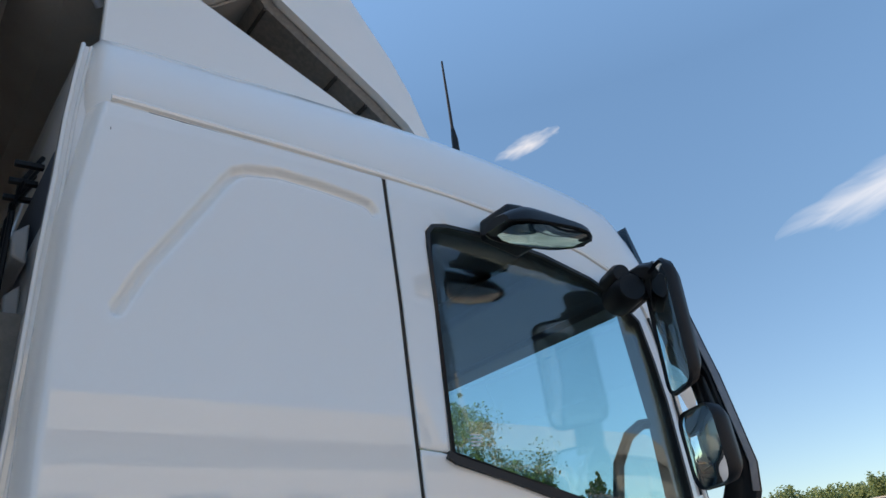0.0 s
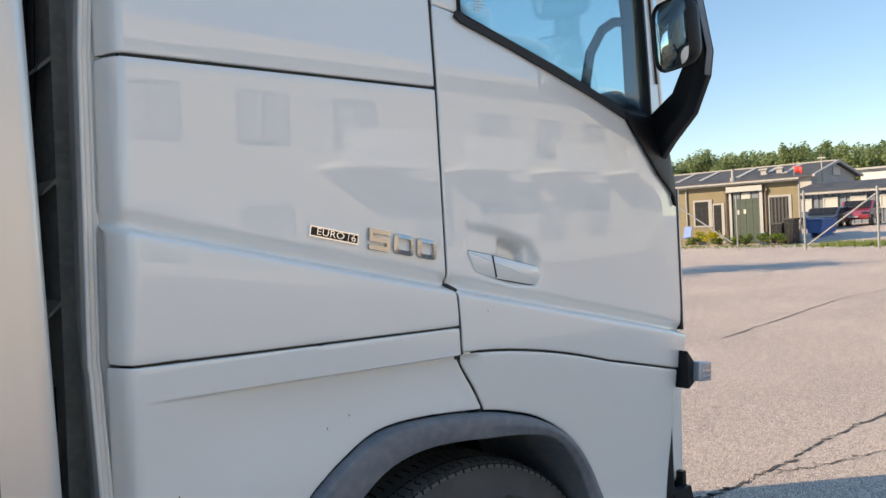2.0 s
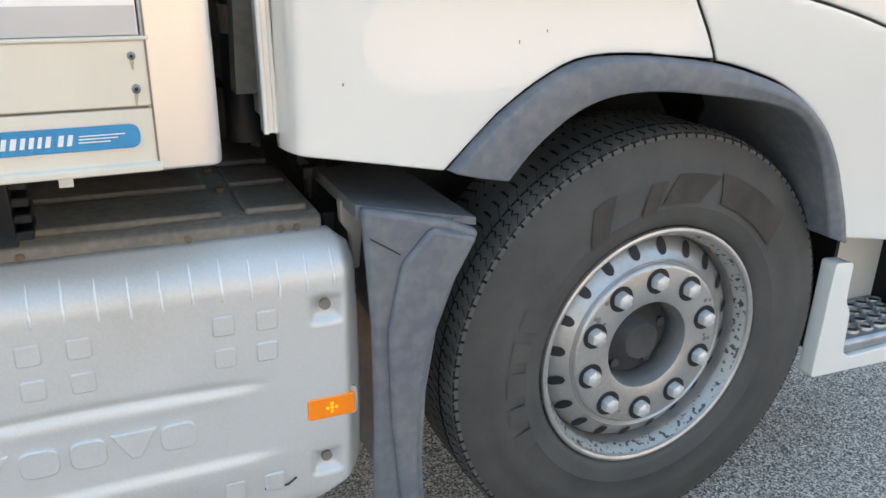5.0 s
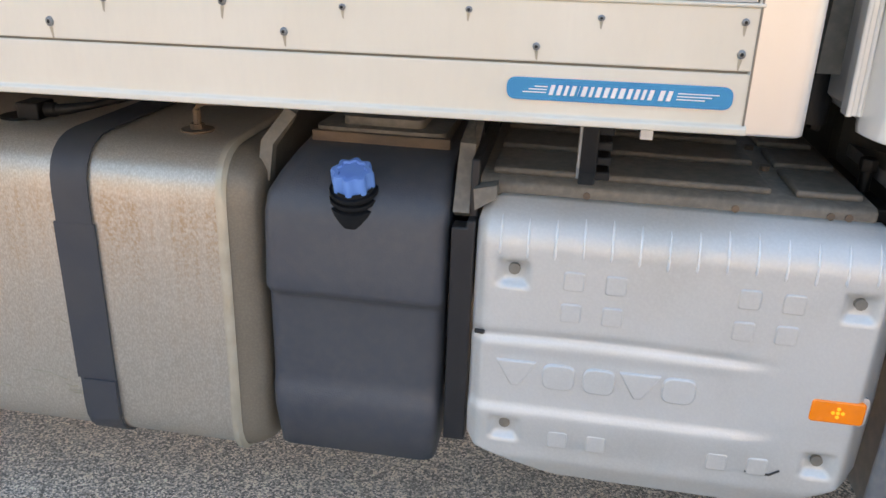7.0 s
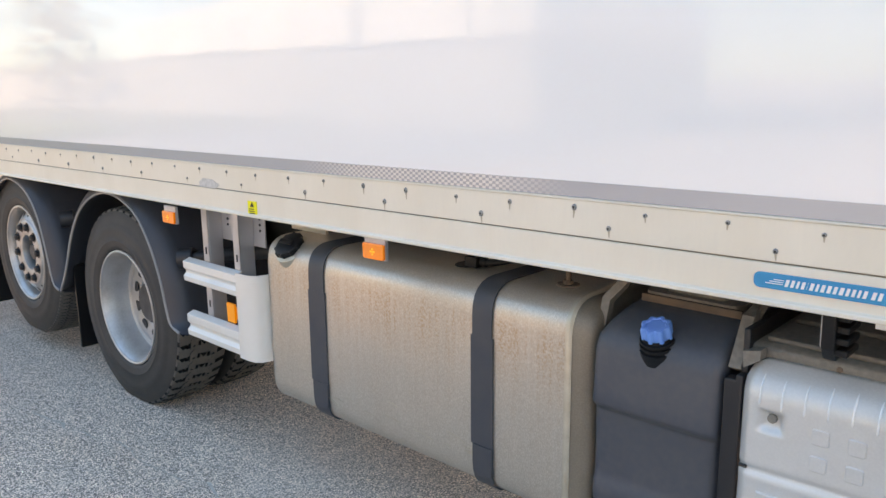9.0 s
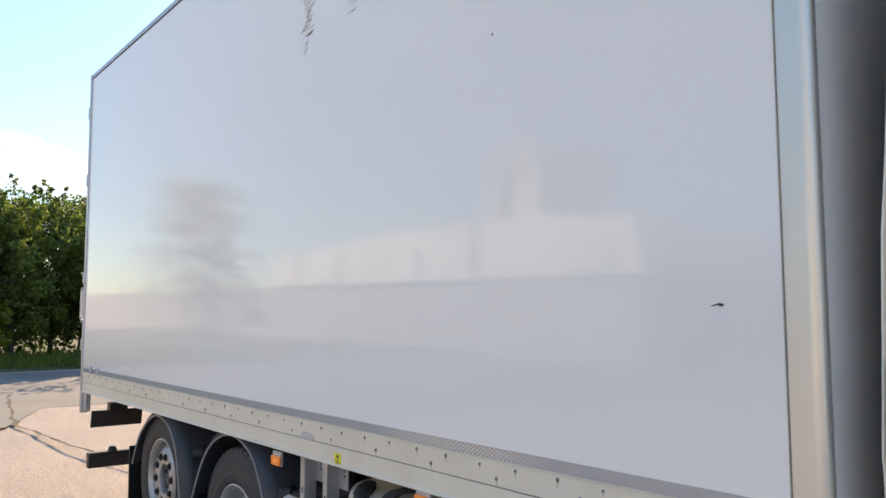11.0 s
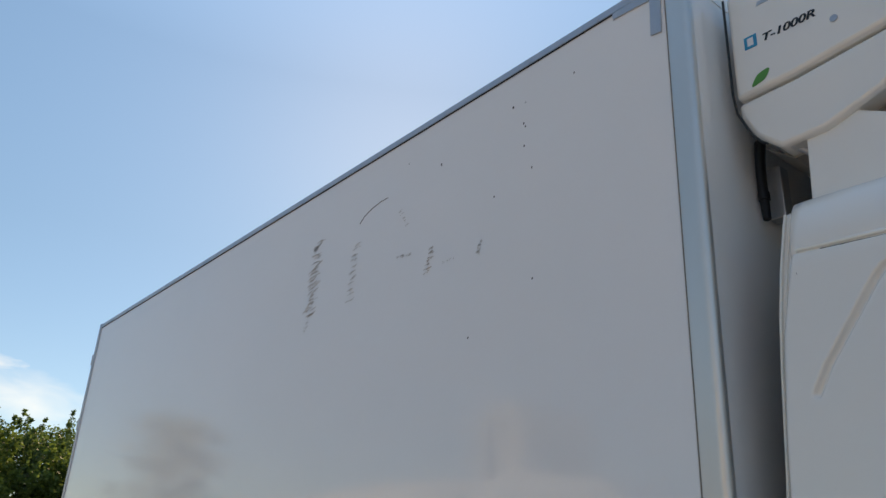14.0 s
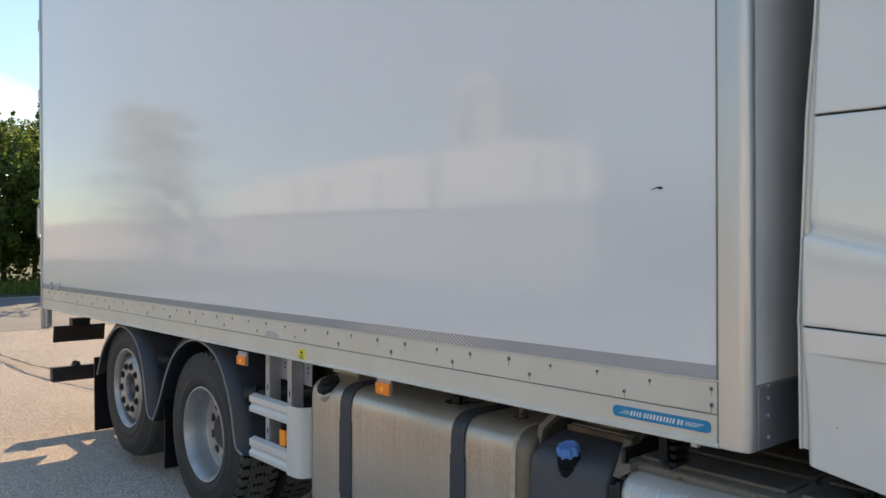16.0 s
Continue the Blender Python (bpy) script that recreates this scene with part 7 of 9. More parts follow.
add_lathe(bm, [(0.052, 0.06), (0.051, 0.028), (0.044, 0.026), (0.044, 0.020), (0.049, 0.019), (0.048, 0.013), (0.042, 0.012), (0.042, 0.006), (0.047, 0.005), (0.046, -0.001), (0.040, -0.002), (0.038, -0.010)], 28)
bm.transform(tipm @ Matrix.Rotation(radians(-90), 4, "X"))
part("filler_collar", bm, BLACK_PLASTIC, urea, "black ribbed collar")
bm = bmesh.new()
rr = []
for z, s in ((0.006, 1.0), (0.034, 1.0), (0.041, 0.93), (0.042, 0.70), (0.038, 0.66)):
    rr.append([bm.verts.new(((0.0375 + 0.004 * math.cos(8 * t)) * s * math.cos(t), (0.0375 + 0.004 * math.cos(8 * t)) * s * math.sin(t), z)) for t in [k * math.tau / 48 for k in range(48)]])
for q, w in zip(rr, rr[1:]):
    for k in range(48):
        bm.faces.new((q[k], q[(k + 1) % 48], w[(k + 1) % 48], w[k]))
bm.faces.new(rr[-1])
bmesh.ops.recalc_face_normals(bm, faces=bm.faces[:])
bm.transform(tipm)
part("filler_cap", bm, BLUE_CAP, urea, "blue scalloped filler cap", smooth=50)
bm = bmesh.new()
add_band(bm, [(-1.80, 0.62, 1.03), (-1.85, 0.34, 1.01), (-1.87, 0.24, 0.98), (-1.90, 0.20, 0.93), (-1.905, 0.19, 0.86)], 0.03, 0.025)
part("support_arm", bm, DUSTY_METAL, urea, "dusty steel support arm", smooth=30)
bm = bmesh.new()
add_band(bm, [(-1.49, 0.62, 1.03), (-1.50, 0.34, 1.01), (-1.505, 0.20, 0.95), (-1.505, 0.14, 0.84)], 0.035, 0.03)
part("support_arm", bm, DUSTY_METAL, urea, "dusty steel support arm", smooth=30)
bm = bmesh.new()
add_prism(bm, rounded([(-1.83, 0.27), (-1.56, 0.27), (-1.56, 0.66), (-1.80, 0.66)], 0.03), 0.93, 0.955, axis="z")
add_prism(bm, rounded([(-1.78, 0.30), (-1.61, 0.30), (-1.61, 0.52), (-1.77, 0.52)], 0.02), 0.955, 0.972, axis="z")
part("pump_cover", bm, DUSTY_METAL, urea, "dusty brown pump cover", smooth=30)
bm = bmesh.new()
add_box(bm, -1.735, -1.655, 0.34, 0.42, 0.972, 0.9735)
part("cover_label", bm, ALU_TRIM, urea, "grey label", smooth=0)
bm = bmesh.new()
add_box(bm, -1.83, -1.55, 0.258, 0.272, 0.928, 0.948)
part("rusty_strip", bm, RUSTY, urea, "rusty strip", smooth=0)
bm = bmesh.new()
add_prism(bm, [(-1.518, 0.365), (-1.474, 0.365), (-1.474, 0.842), (-1.490, 0.842), (-1.490, 0.828), (-1.518, 0.828)], 0.10, 0.14)
add_box(bm, -1.49, -1.474, 0.13, 0.50, 0.38, 0.95)
bevel(part("bracket_post", bm, BLACK_STEEL, urea, "black bracket post"), 0.004)

# ---- heat shield box ----
shield = thing("exhaust_shield", "dented silver pressed exhaust shield", "")
shield.parent = truck
SH = [(-1.470, 0.39), (-1.455, 0.372), (-1.316, 0.318), (-1.28, 0.310), (-0.90, 0.304), (-0.865, 0.312), (-0.738, 0.385), (-0.727, 0.41), (-0.725, 0.57), (-0.733, 0.83), (-0.742, 0.862), (-0.775, 0.888), (-1.43, 0.886), (-1.462, 0.872), (-1.470, 0.84)]
SQUARES = [(-1.2875, 0.7495), (-1.2125, 0.749), (-1.288, 0.686), (-1.213, 0.686), (-0.982, 0.7485), (-0.907, 0.7475), (-0.983, 0.686), (-0.909, 0.686), (-1.288, 0.410), (-1.214, 0.410), (-0.985, 0.406), (-0.91, 0.405)]
BOLTS = [(-1.397, 0.760), (-0.797, 0.756), (-1.394, 0.427), (-0.803, 0.427)]


def shield_y(x, z):
    """Relief of the pressed sheet: rolled top, ribs, pads, bolt dishes, two long creases."""
    y = 0.085
    if z > 0.80:
        y += 0.09 * ((z - 0.80) / 0.10) ** 2.2
    y += 0.02 * smooth01((-1.445 - x) / 0.025) + 0.03 * smooth01((x + 0.765) / 0.04)
    y += 0.02 * smooth01((0.36 - z) / 0.06)
    for a, b in BOLTS:
        d = max(abs(x - a) * 0.9, abs(z - b + 0.006)) - 0.02
        y += 0.016 * (1 - smooth01((d + 0.005) / 0.014))
    y -= 0.0075 * smooth01((0.470 - z + 0.01) / 0.02) * smooth01((-0.86 - x) / 0.12) - 0.0075 * smooth01((0.455 - z) / 0.08) * smooth01((-0.86 - x) / 0.12)
    y += 0.006 * math.exp(-((z - 0.626 - 0.004 * math.sin(9 * x)) / 0.008) ** 2) * smooth01((-0.89 - x) / 0.12)
    y -= 0.002 * math.exp(-((z - 0.606) / 0.012) ** 2) * smooth01((-0.89 - x) / 0.12)
    return y


side_panel("shield_sheet", SH, SHIELD_ALU, shield, "dented pressed silver sheet", res=0.0062, yfun=shield_y, thick=0.006, edge=0)
for k in range(14):
    x = -1.425 + 0.0495 * k
    bm = bmesh.new()
    low = 0.790 + 0.004 * math.sin(5 * k)
    add_tube(bm, [(x, shield_y(x, z) - 0.0004, z) for z in (low, low + 0.006, low + 0.02, low + 0.04, low + 0.058, low + 0.068)], [0.0008, 0.0028, 0.0027, 0.0026, 0.0024, 0.0008], 10)
    part("pressed_rib", bm, SHIELD_HIGHLIGHT, shield, smooth=80)
bm = bmesh.new()
for x, w in ((-1.380, 0.078), (-1.298, 0.062), (-1.222, 0.060), (-1.148, 0.078), (-1.075, 0.062)):
    a, b = w / 2, 0.027
    if w > 0.07:
        add_prism(bm, [(x - a, 0.549 + b), (x + a, 0.549 + b), (x + 0.008, 0.549 - b), (x - 0.008, 0.549 - b)], 0.0795, 0.088)
    else:
        add_prism(bm, rounded([(x - a, 0.549 - b), (x + a, 0.549 - b), (x + a, 0.549 + b), (x - a, 0.549 + b)], 0.02), 0.0795, 0.088)
bevel(part("embossed_shape", bm, SHIELD_ALU, shield, "plain embossed shapes"), 0.003)
for a, b in SQUARES:
    bm = bmesh.new()
    y = shield_y(a, b)
    add_prism(bm, rounded([(a - 0.019, b - 0.019), (a + 0.019, b - 0.019), (a + 0.019, b + 0.019), (a - 0.019, b + 0.019)], 0.007, 4), y - 0.0034, y + 0.002)
    bevel(part("embossed_pad", bm, SHIELD_ALU, shield, smooth=50), 0.0032, 3)
for a, b in BOLTS:
    bm = bmesh.new()
    add_tube(bm, [(a, 0.102, b), (a, 0.092, b)], 0.011, 10)
    part("bolt", bm, DUSTY_METAL, shield, "dull grey bolt")
marker_lamp(-0.793, 0.543, 0.094, 0.046, 0.094, truck, bracket=False)
bm = bmesh.new()
add_tube(bm, [(-0.93, 0.083, 0.392), (-0.905, 0.083, 0.390), (-0.885, 0.083, 0.390), (-0.868, 0.083, 0.402)], 0.0022, 5)
part("scratch", bm, CHASSIS, shield, "dark scratch", smooth=0)
bm = bmesh.new()
add_tube(bm, [(-1.462, 0.090, 0.627), (-1.445, 0.084, 0.629)], 0.005, 5)
part("scratch", bm, CHASSIS, shield, "dark scratches", smooth=0)
# dusty ribbed cover over it
bm = bmesh.new()
add_prism(bm, [(0.152, 0.878), (0.150, 0.904), (0.160, 0.911), (0.78, 0.916), (0.78, 0.88)], -1.478, -0.783, axis="x")
bevel(part("top_cover", bm, DUSTY_METAL, shield, "dusty ribbed top cover"), 0.004)
for y0, y1 in ((0.185, 0.335), (0.365, 0.490), (0.535, 0.70)):
    for x0, x1 in ((-1.455, -0.955), (-0.915, -0.80)):
        bm = bmesh.new()
        z = 0.913 + 0.006 * y0
        add_prism(bm, [(x0, y0), (x1, y0), (x1, y1), (x0, y1)], z - 0.004, z + 0.010, axis="z")
        bevel(part("raised_panel", bm, COVER_TOP, shield), 0.006, 3)
for x, y in ((-1.02, 0.152), (-0.86, 0.152), (-0.83, 0.152), (-1.28, 0.152)):
    bm = bmesh.new()
    add_tube(bm, [(x, y, 0.892), (x, y - 0.004, 0.892)], 0.007, 8)
    part("bolt", bm, RUSTY, shield, "rusty bolt")
for x, y in ((-0.935, 0.35), (-0.935, 0.51)):
    bm = bmesh.new()
    add_tube(bm, [(x, y, 0.912), (x, y, 0.922)], 0.010, 8)
    part("bolt", bm, RUSTY, shield, "rusty bolt")
bm = bmesh.new()
add_prism(bm, [(-1.478, 0.86), (-1.44, 0.885), (-1.44, 0.91), (-1.482, 0.90)], 0.11, 0.148)
part("end_bracket", bm, DUSTY_METAL, shield, smooth=30)
bm = bmesh.new()
add_prism(bm, rounded([(-0.745, 0.930), (-0.705, 0.926), (-0.699, 0.880), (-0.707, 0.79), (-0.720, 0.79), (-0.724, 0.86), (-0.742, 0.885)], 0.006), 0.16, 0.185)
bevel(part("end_bracket", bm, DUSTY_PALE, shield, "pale dusty clamp"), 0.003)
bm = bmesh.new()
add_box(bm, -0.772, -0.745, 0.19, 0.55, 0.86, 0.90)
add_tube(bm, [(-0.765, 0.30, 0.90), (-0.765, 0.30, 0.955)], 0.012, 8)
add_tube(bm, [(-0.765, 0.30, 0.94), (-0.765, 0.30, 0.965)], 0.017, 6)
bevel(part("clamp_bar", bm, BLACK_PLASTIC, shield, "black clamp bar with a bolt"), 0.003)
# work lamp hanging under the rail, white clip, cables
lamp = thing("work_lamp", "black work lamp hanging under the box rail", "")
lamp.parent = truck
bm = bmesh.new()
add_prism(bm, [(0.06, 1.05), (0.17, 1.05), (0.16, 0.935), (0.09, 0.93), (0.065, 0.96)], -1.300, -1.272, axis="x")
for k in range(4):
    add_box(bm, -1.275, -1.248, 0.075, 0.155, 0.945 + k * 0.026, 0.960 + k * 0.026)
bevel(part("lamp_body", bm, BLACK_PLASTIC, lamp), 0.003)
bm = bmesh.new()
add_prism(bm, [(0.068, 1.045), (0.162, 1.045), (0.153, 0.945), (0.095, 0.94), (0.073, 0.965)], -1.304, -1.300, axis="x")
part("lamp_glass", bm, STEP_ALU, lamp, "ridged grey lamp glass", smooth=0)
bm = bmesh.new()
add_box(bm, -1.205, -1.185, 0.09, 0.11, 1.018, 1.042)
part("cable_clip", bm, WHITE_DECAL, truck, "white cable clip", smooth=0)
bm = bmesh.new()
add_tube(bm, [(-1.27, 0.12, 1.03), (-1.23, 0.10, 1.035), (-1.19, 0.10, 1.03)], 0.004, 6)
part("air_hose", bm, BLACK_PLASTIC, truck, "black cable under the rail")
for k in range(3):
    bm = bmesh.new()
    add_tube(bm, [(-0.86, 0.36 + 0.05 * k, 1.0), (-0.80, 0.35 + 0.05 * k, 1.3), (-0.90, 0.36 + 0.05 * k, 1.55), (-0.93, 0.40 + 0.05 * k, 1.9)], 0.014, 8)
    part("air_hose", bm, BLACK_PLASTIC, truck, "black hose behind the cab")
bm = bmesh.new()
add_tube(bm, [(-0.88, 0.33, 1.02), (-0.88, 0.33, 1.22), (-0.88, 0.33, 1.36)], [0.035, 0.035, 0.028], 12)
part("air_hose", bm, BLACK_PLASTIC, truck, "black hose behind the cab")
bm = bmesh.new()
add_tube(bm, [(-0.70, 0.4, 0.98), (-0.60, 0.35, 1.0), (-0.4, 0.4, 1.05)], 0.05, 10)
part("air_hose", bm, BLACK_PLASTIC, truck, "black hoses behind the cab")
bm = bmesh.new()
add_tube(bm, [(-0.88, 0.33, 1.22), (-0.88, 0.33, 1.27)], 0.037, 12)
part("brown_coupling", bm, RUSTY, truck, "brown hose coupling")

# ---- side guard ----
guard = thing("side_guard", "pale aluminium side guard with two planks", "")
guard.parent = truck
for z0, z1 in ((0.655, 0.767), (0.400, 0.522)):
    h = z1 - z0
    bm = bmesh.new()
    add_prism(bm, [(0.075, z0), (0.050, z0 + h * 0.10), (0.048, z0 + h * 0.30), (0.062, z0 + h * 0.42), (0.062, z0 + h * 0.5), (0.050, z0 + h * 0.62), (0.050, z1 - 0.012), (0.085, z1), (0.085, z1 - 0.01), (0.062, z1 - 0.02), (0.080, z0)], -3.985, -3.562, axis="x")
    bevel(part("guard_plank", bm, GUARD_ALU, guard, "pale ribbed plank"), 0.002)
bm = bmesh.new()
CURVE = [(-3.562, 0.050), (-3.50, 0.050), (-3.465, 0.056), (-3.44, 0.075), (-3.428, 0.11), (-3.425, 0.22), (-3.425, 0.42)]
add_prism(bm, CURVE + [(x - 0.006, y + 0.004) for x, y in CURVE[::-1]], 0.400, 0.767, axis="z")
part("guard_end", bm, GUARD_ALU, guard, "pale curved end panel", smooth=60)
for x in (-3.868, -3.625):
    bm = bmesh.new()
    add_box(bm, x, x + 0.05, 0.09, 0.10, 0.45, 1.04)
    add_box(bm, x + 0.042, x + 0.05, 0.09, 0.16, 0.45, 1.04)
    add_box(bm, x, x + 0.13, 0.16, 0.168, 0.86, 1.03)
    bevel(part("guard_post", bm, ALU_TRIM, guard, "aluminium guard post"), 0.002)
    # black bars stand for the shade inside the post's slots
    bm = bmesh.new()
    for z in (0.56, 0.80):
        add_box(bm, x + 0.021, x + 0.028, 0.087, 0.091, z, z + 0.030)
    for k in range(3):
        add_tube(bm, [(x + 0.10, 0.157, 0.93 + 0.025 * k), (x + 0.10, 0.161, 0.93 + 0.025 * k)], 0.006, 6)
    part("slot", bm, BLACK_INK, guard, smooth=0)
bm = bmesh.new()
add_box(bm, -3.685, -3.628, 0.076, 0.086, 0.530, 0.612)
add_box(bm, -3.650, -3.600, 0.085, 0.0895, 0.545, 0.600)
part("guard_reflector", bm, ORANGE_PALE, guard, "small orange reflector", smooth=0)

# ---- rear under-run gear ----
rear = thing("rear_underrun", "dark steel rear light bar and under-run beam", "")
rear.parent = truck
bm = bmesh.new()
add_prism(bm, [(-7.93, 0.655), (-7.90, 0.655), (-7.87, 0.81), (-7.90, 0.81)], 0.04, 0.50)
add_box(bm, -7.90, -7.80, 0.18, 0.34, 0.81, 0.88)
add_tube(bm, [(-7.86, 0.30, 0.84), (-7.84, 0.36, 0.88), (-7.84, 0.36, 0.95)], 0.012, 6)
part("light_plate", bm, BLACK_STEEL, rear, "dark rear light plate")
bm = bmesh.new()
add_box(bm, -7.95, -7.86, 0.02, 2.5, 0.285, 0.425)
for y in (0.75, 1.7):
    add_box(bm, -7.9, -7.3, y, y + 0.06, 0.36, 0.95)
add_box(bm, -7.9, -6.6, 0.44, 0.50, 0.32, 0.40)
add_tube(bm, [(-7.90, 0.24, 0.42), (-7.90, 0.24, 0.47)], [0.05, 0.03], 8)
bevel(part("underrun_beam", bm, BLACK_STEEL, rear, "dark under-run beam"), 0.008)


# ---- surroundings ----
def leaf_cloud(bm, centre, radius, count, size, rnd, squash=0.8):
    """A clump of small folded leaves scattered through an uneven ball."""
    for _ in range(count):
        d = Vector((rnd.gauss(0, 1), rnd.gauss(0, 1), rnd.gauss(0, 1))).normalized() * radius * rnd.random() ** 0.45
        p = Vector(centre) + Vector((d.x, d.y, d.z * squash))
        s = size * rnd.uniform(0.6, 1.4)
        u = Vector((rnd.gauss(0, 1), rnd.gauss(0, 1), rnd.gauss(0, 0.7))).normalized()
        v = u.cross(Vector((rnd.gauss(0, 1), rnd.gauss(0, 1), rnd.gauss(0, 1)))).normalized()
        q = [bm.verts.new(p + u * a * s + v * b * s) for a, b in ((-1, 0), (0, -0.55), (1, 0), (0, 0.55))]
        bm.faces.new(q)


def tree(x, y, h, spread, seed, leaf, leaves=260, size=0.10, label="leafy green tree at the roadside", low=0.12, group="roadside trees"):
    rnd = random.Random(seed)
    t = thing("tree", label, "tree", group)
    bm = bmesh.new()
    lean = (rnd.uniform(-0.05, 0.05), rnd.uniform(-0.05, 0.05))
    trunk = [(lean[0] * h * k, lean[1] * h * k, h * 0.9 * k) for k in (0, 0.2, 0.45, 0.7, 1.0)]
    r0 = 0.012 * h + 0.03
    add_tube(bm, trunk, [r0, r0 * 0.8, r0 * 0.6, r0 * 0.35, 0.012], 7)
    tips = [Vector(trunk[-1])]
    for k in range(26):
        f = low + (0.95 - low) * (k + rnd.random()) / 26
        base = Vector((lean[0] * h * f, lean[1] * h * f, h * 0.9 * f))
        a = k * 2.4 + rnd.uniform(-0.4, 0.4)
        reach = spread * (0.45 + 0.75 * math.sin(math.pi * min(1, (f * 0.85 + 0.18)))) * rnd.uniform(0.6, 1.15)
        tip = base + Vector((math.cos(a) * reach, math.sin(a) * reach, reach * rnd.uniform(0.2, 0.6)))
        mid = base.lerp(tip, 0.55) + Vector((0, 0, 0.08 * reach))
        add_tube(bm, [base, mid, tip], [r0 * 0.35 * (1 - f * 0.6), r0 * 0.2 * (1 - f * 0.6), 0.006], 5)
        tips += [tip, mid]
    part("trunk", bm, BARK, t, "grey brown trunk and limbs")
    bm = bmesh.new()
    for p in tips:
        leaf_cloud(bm, p, spread * rnd.uniform(0.22, 0.42), leaves // 4, size, rnd, 0.9)
        for _ in range(2):
            leaf_cloud(bm, p + Vector((rnd.gauss(0, 0.3), rnd.gauss(0, 0.3), rnd.gauss(0.0, 0.3))) * spread * 0.5, spread * 0.15, leaves // 7, size, rnd, 1.0)
    for p in rnd.sample([q for q in tips if q.z > 0.55 * h], 9):
        for k in range(4):
            leaf_cloud(bm, p + Vector((rnd.gauss(0, 0.05), rnd.gauss(0, 0.05), 0.16 + 0.13 * k)) * spread, spread * (0.11 - 0.022 * k), leaves // 16, size, rnd, 1.6)
    part("crown", bm, leaf, t, "crown of small green leaves", smooth=0)
    t.location = (x, y, 0)
    return t


# verge and wood behind the truck
bm = bmesh.new()
VERGE = [(-24.0, -30), (-24.2, -8), (-23.9, 1), (-24.1, 4), (-23.8, 12), (-23.5, 40), (-60, 40), (-60, -30)]
lo = [bm.verts.new((x, y, 0.0)) for x, y in VERGE]
hi = [bm.verts.new((x - (0.3 if x > -50 else 0), y, 0.10)) for x, y in VERGE]
bm.faces.new(hi)
for k in range(len(lo)):
    bm.faces.new((lo[k], lo[(k + 1) % 8], hi[(k + 1) % 8], hi[k]))
bmesh.ops.recalc_face_normals(bm, faces=bm.faces[:])
tagged(link_mesh("verge", bm, SOIL, smooth=0), "grassy verge beside the road", "verge", kind="structure")
bm = bmesh.new()
rnd = random.Random(21)
for _ in range(15000):
    x, y = -24.1 - abs(rnd.gauss(0, 1)) * 2.2, rnd.uniform(-9, 13)
    h, a = rnd.uniform(0.12, 0.42), rnd.uniform(0, math.tau)
    w = 0.018
    dx, dy = math.cos(a) * w, math.sin(a) * w
    bx, by = rnd.gauss(0, 0.1), rnd.gauss(0, 0.1)
    bm.faces.new([bm.verts.new(p) for p in ((x - dx, y - dy, 0.08), (x + dx, y + dy, 0.08), (x + bx, y + by, 0.08 + h))])
tagged(link_mesh("tall_grass", bm, LEAF, smooth=0), "tall uncut green grass along the road edge", "grass", kind="stuff")
spec = [(-28.4, 1.2, 6.0, 1.8, LEAF_DARK), (-27.4, 2.6, 5.6, 1.5, LEAF), (-29.0, 4.0, 6.0, 1.8, LEAF_DARK), (-27.8, 5.2, 5.2, 1.5, LEAF), (-29.5, 7.0, 5.8, 1.9, LEAF_DARK), (-28.0, 9.0, 5.4, 1.7, LEAF), (-30.0, 11.5, 6.2, 2.0, LEAF_DARK), (-31.5, 2.2, 6.6, 2.0, LEAF_DARK), (-31.8, 5.6, 6.6, 2.1, LEAF_DARK)]
for i, (x, y, h, s, lf) in enumerate(spec):
    tree(x, y, h * 0.92, s * 0.95, 100 + i, lf, 420, 0.070)
tree(-26.0, 1.3, 2.3, 0.8, 140, LEAF_BRIGHT, 120, 0.09, "young yellow-green sapling at the verge", 0.05)
bm = bmesh.new()
rnd = random.Random(5)
for _ in range(150):
    leaf_cloud(bm, (-29.5 + rnd.gauss(0, 1.6), rnd.uniform(-1, 14), rnd.uniform(0.2, 2.8)), 0.95, 110, 0.10, rnd)
tagged(link_mesh("undergrowth", bm, LEAF_DARK, smooth=0), "dense dark undergrowth below the trees", "undergrowth", kind="stuff")
# road along the verge, crack, yard markings
bm = bmesh.new()
bm.faces.new([bm.verts.new(p) for p in ((-23.9, -60, 0.004), (-23.6, 60, 0.004), (-16.6, 60, 0.004), (-15.9, 20, 0.004), (-15.3, 1.1, 0.004), (-13.2, 0.2, 0.004), (-11.5, -2.0, 0.004), (-11.0, -60, 0.004))][::-1])
bmesh.ops.recalc_face_normals(bm, faces=bm.faces[:])
tagged(link_mesh("road", bm, ROAD, smooth=0), "darker grey asphalt road past the yard", "road", kind="structure")


def crack(pts, seed, w=0.03, mat=CRACK, label="thin dark crack in the asphalt"):
    rnd = random.Random(seed)
    bm = bmesh.new()
    run = [Vector(a).lerp(Vector(b), k / 14) for a, b in zip(pts, pts[1:]) for k in range(14)]
    prev = None
    for p in run:
        o = Vector((rnd.gauss(0, 0.018), rnd.gauss(0, 0.018), 0))
        ww = w * rnd.uniform(0.3, 1.3)
        cur = (bm.verts.new((p.x + o.x - ww / 2, p.y + o.y - ww / 2, 0.006)), bm.verts.new((p.x + o.x + ww / 2, p.y + o.y + ww / 2, 0.006)))
        if prev:
            bm.faces.new((prev[0], cur[0], cur[1], prev[1]))
        prev = cur
    tagged(link_mesh("asphalt_crack", bm, mat, smooth=0), label, "crack", kind="structure")


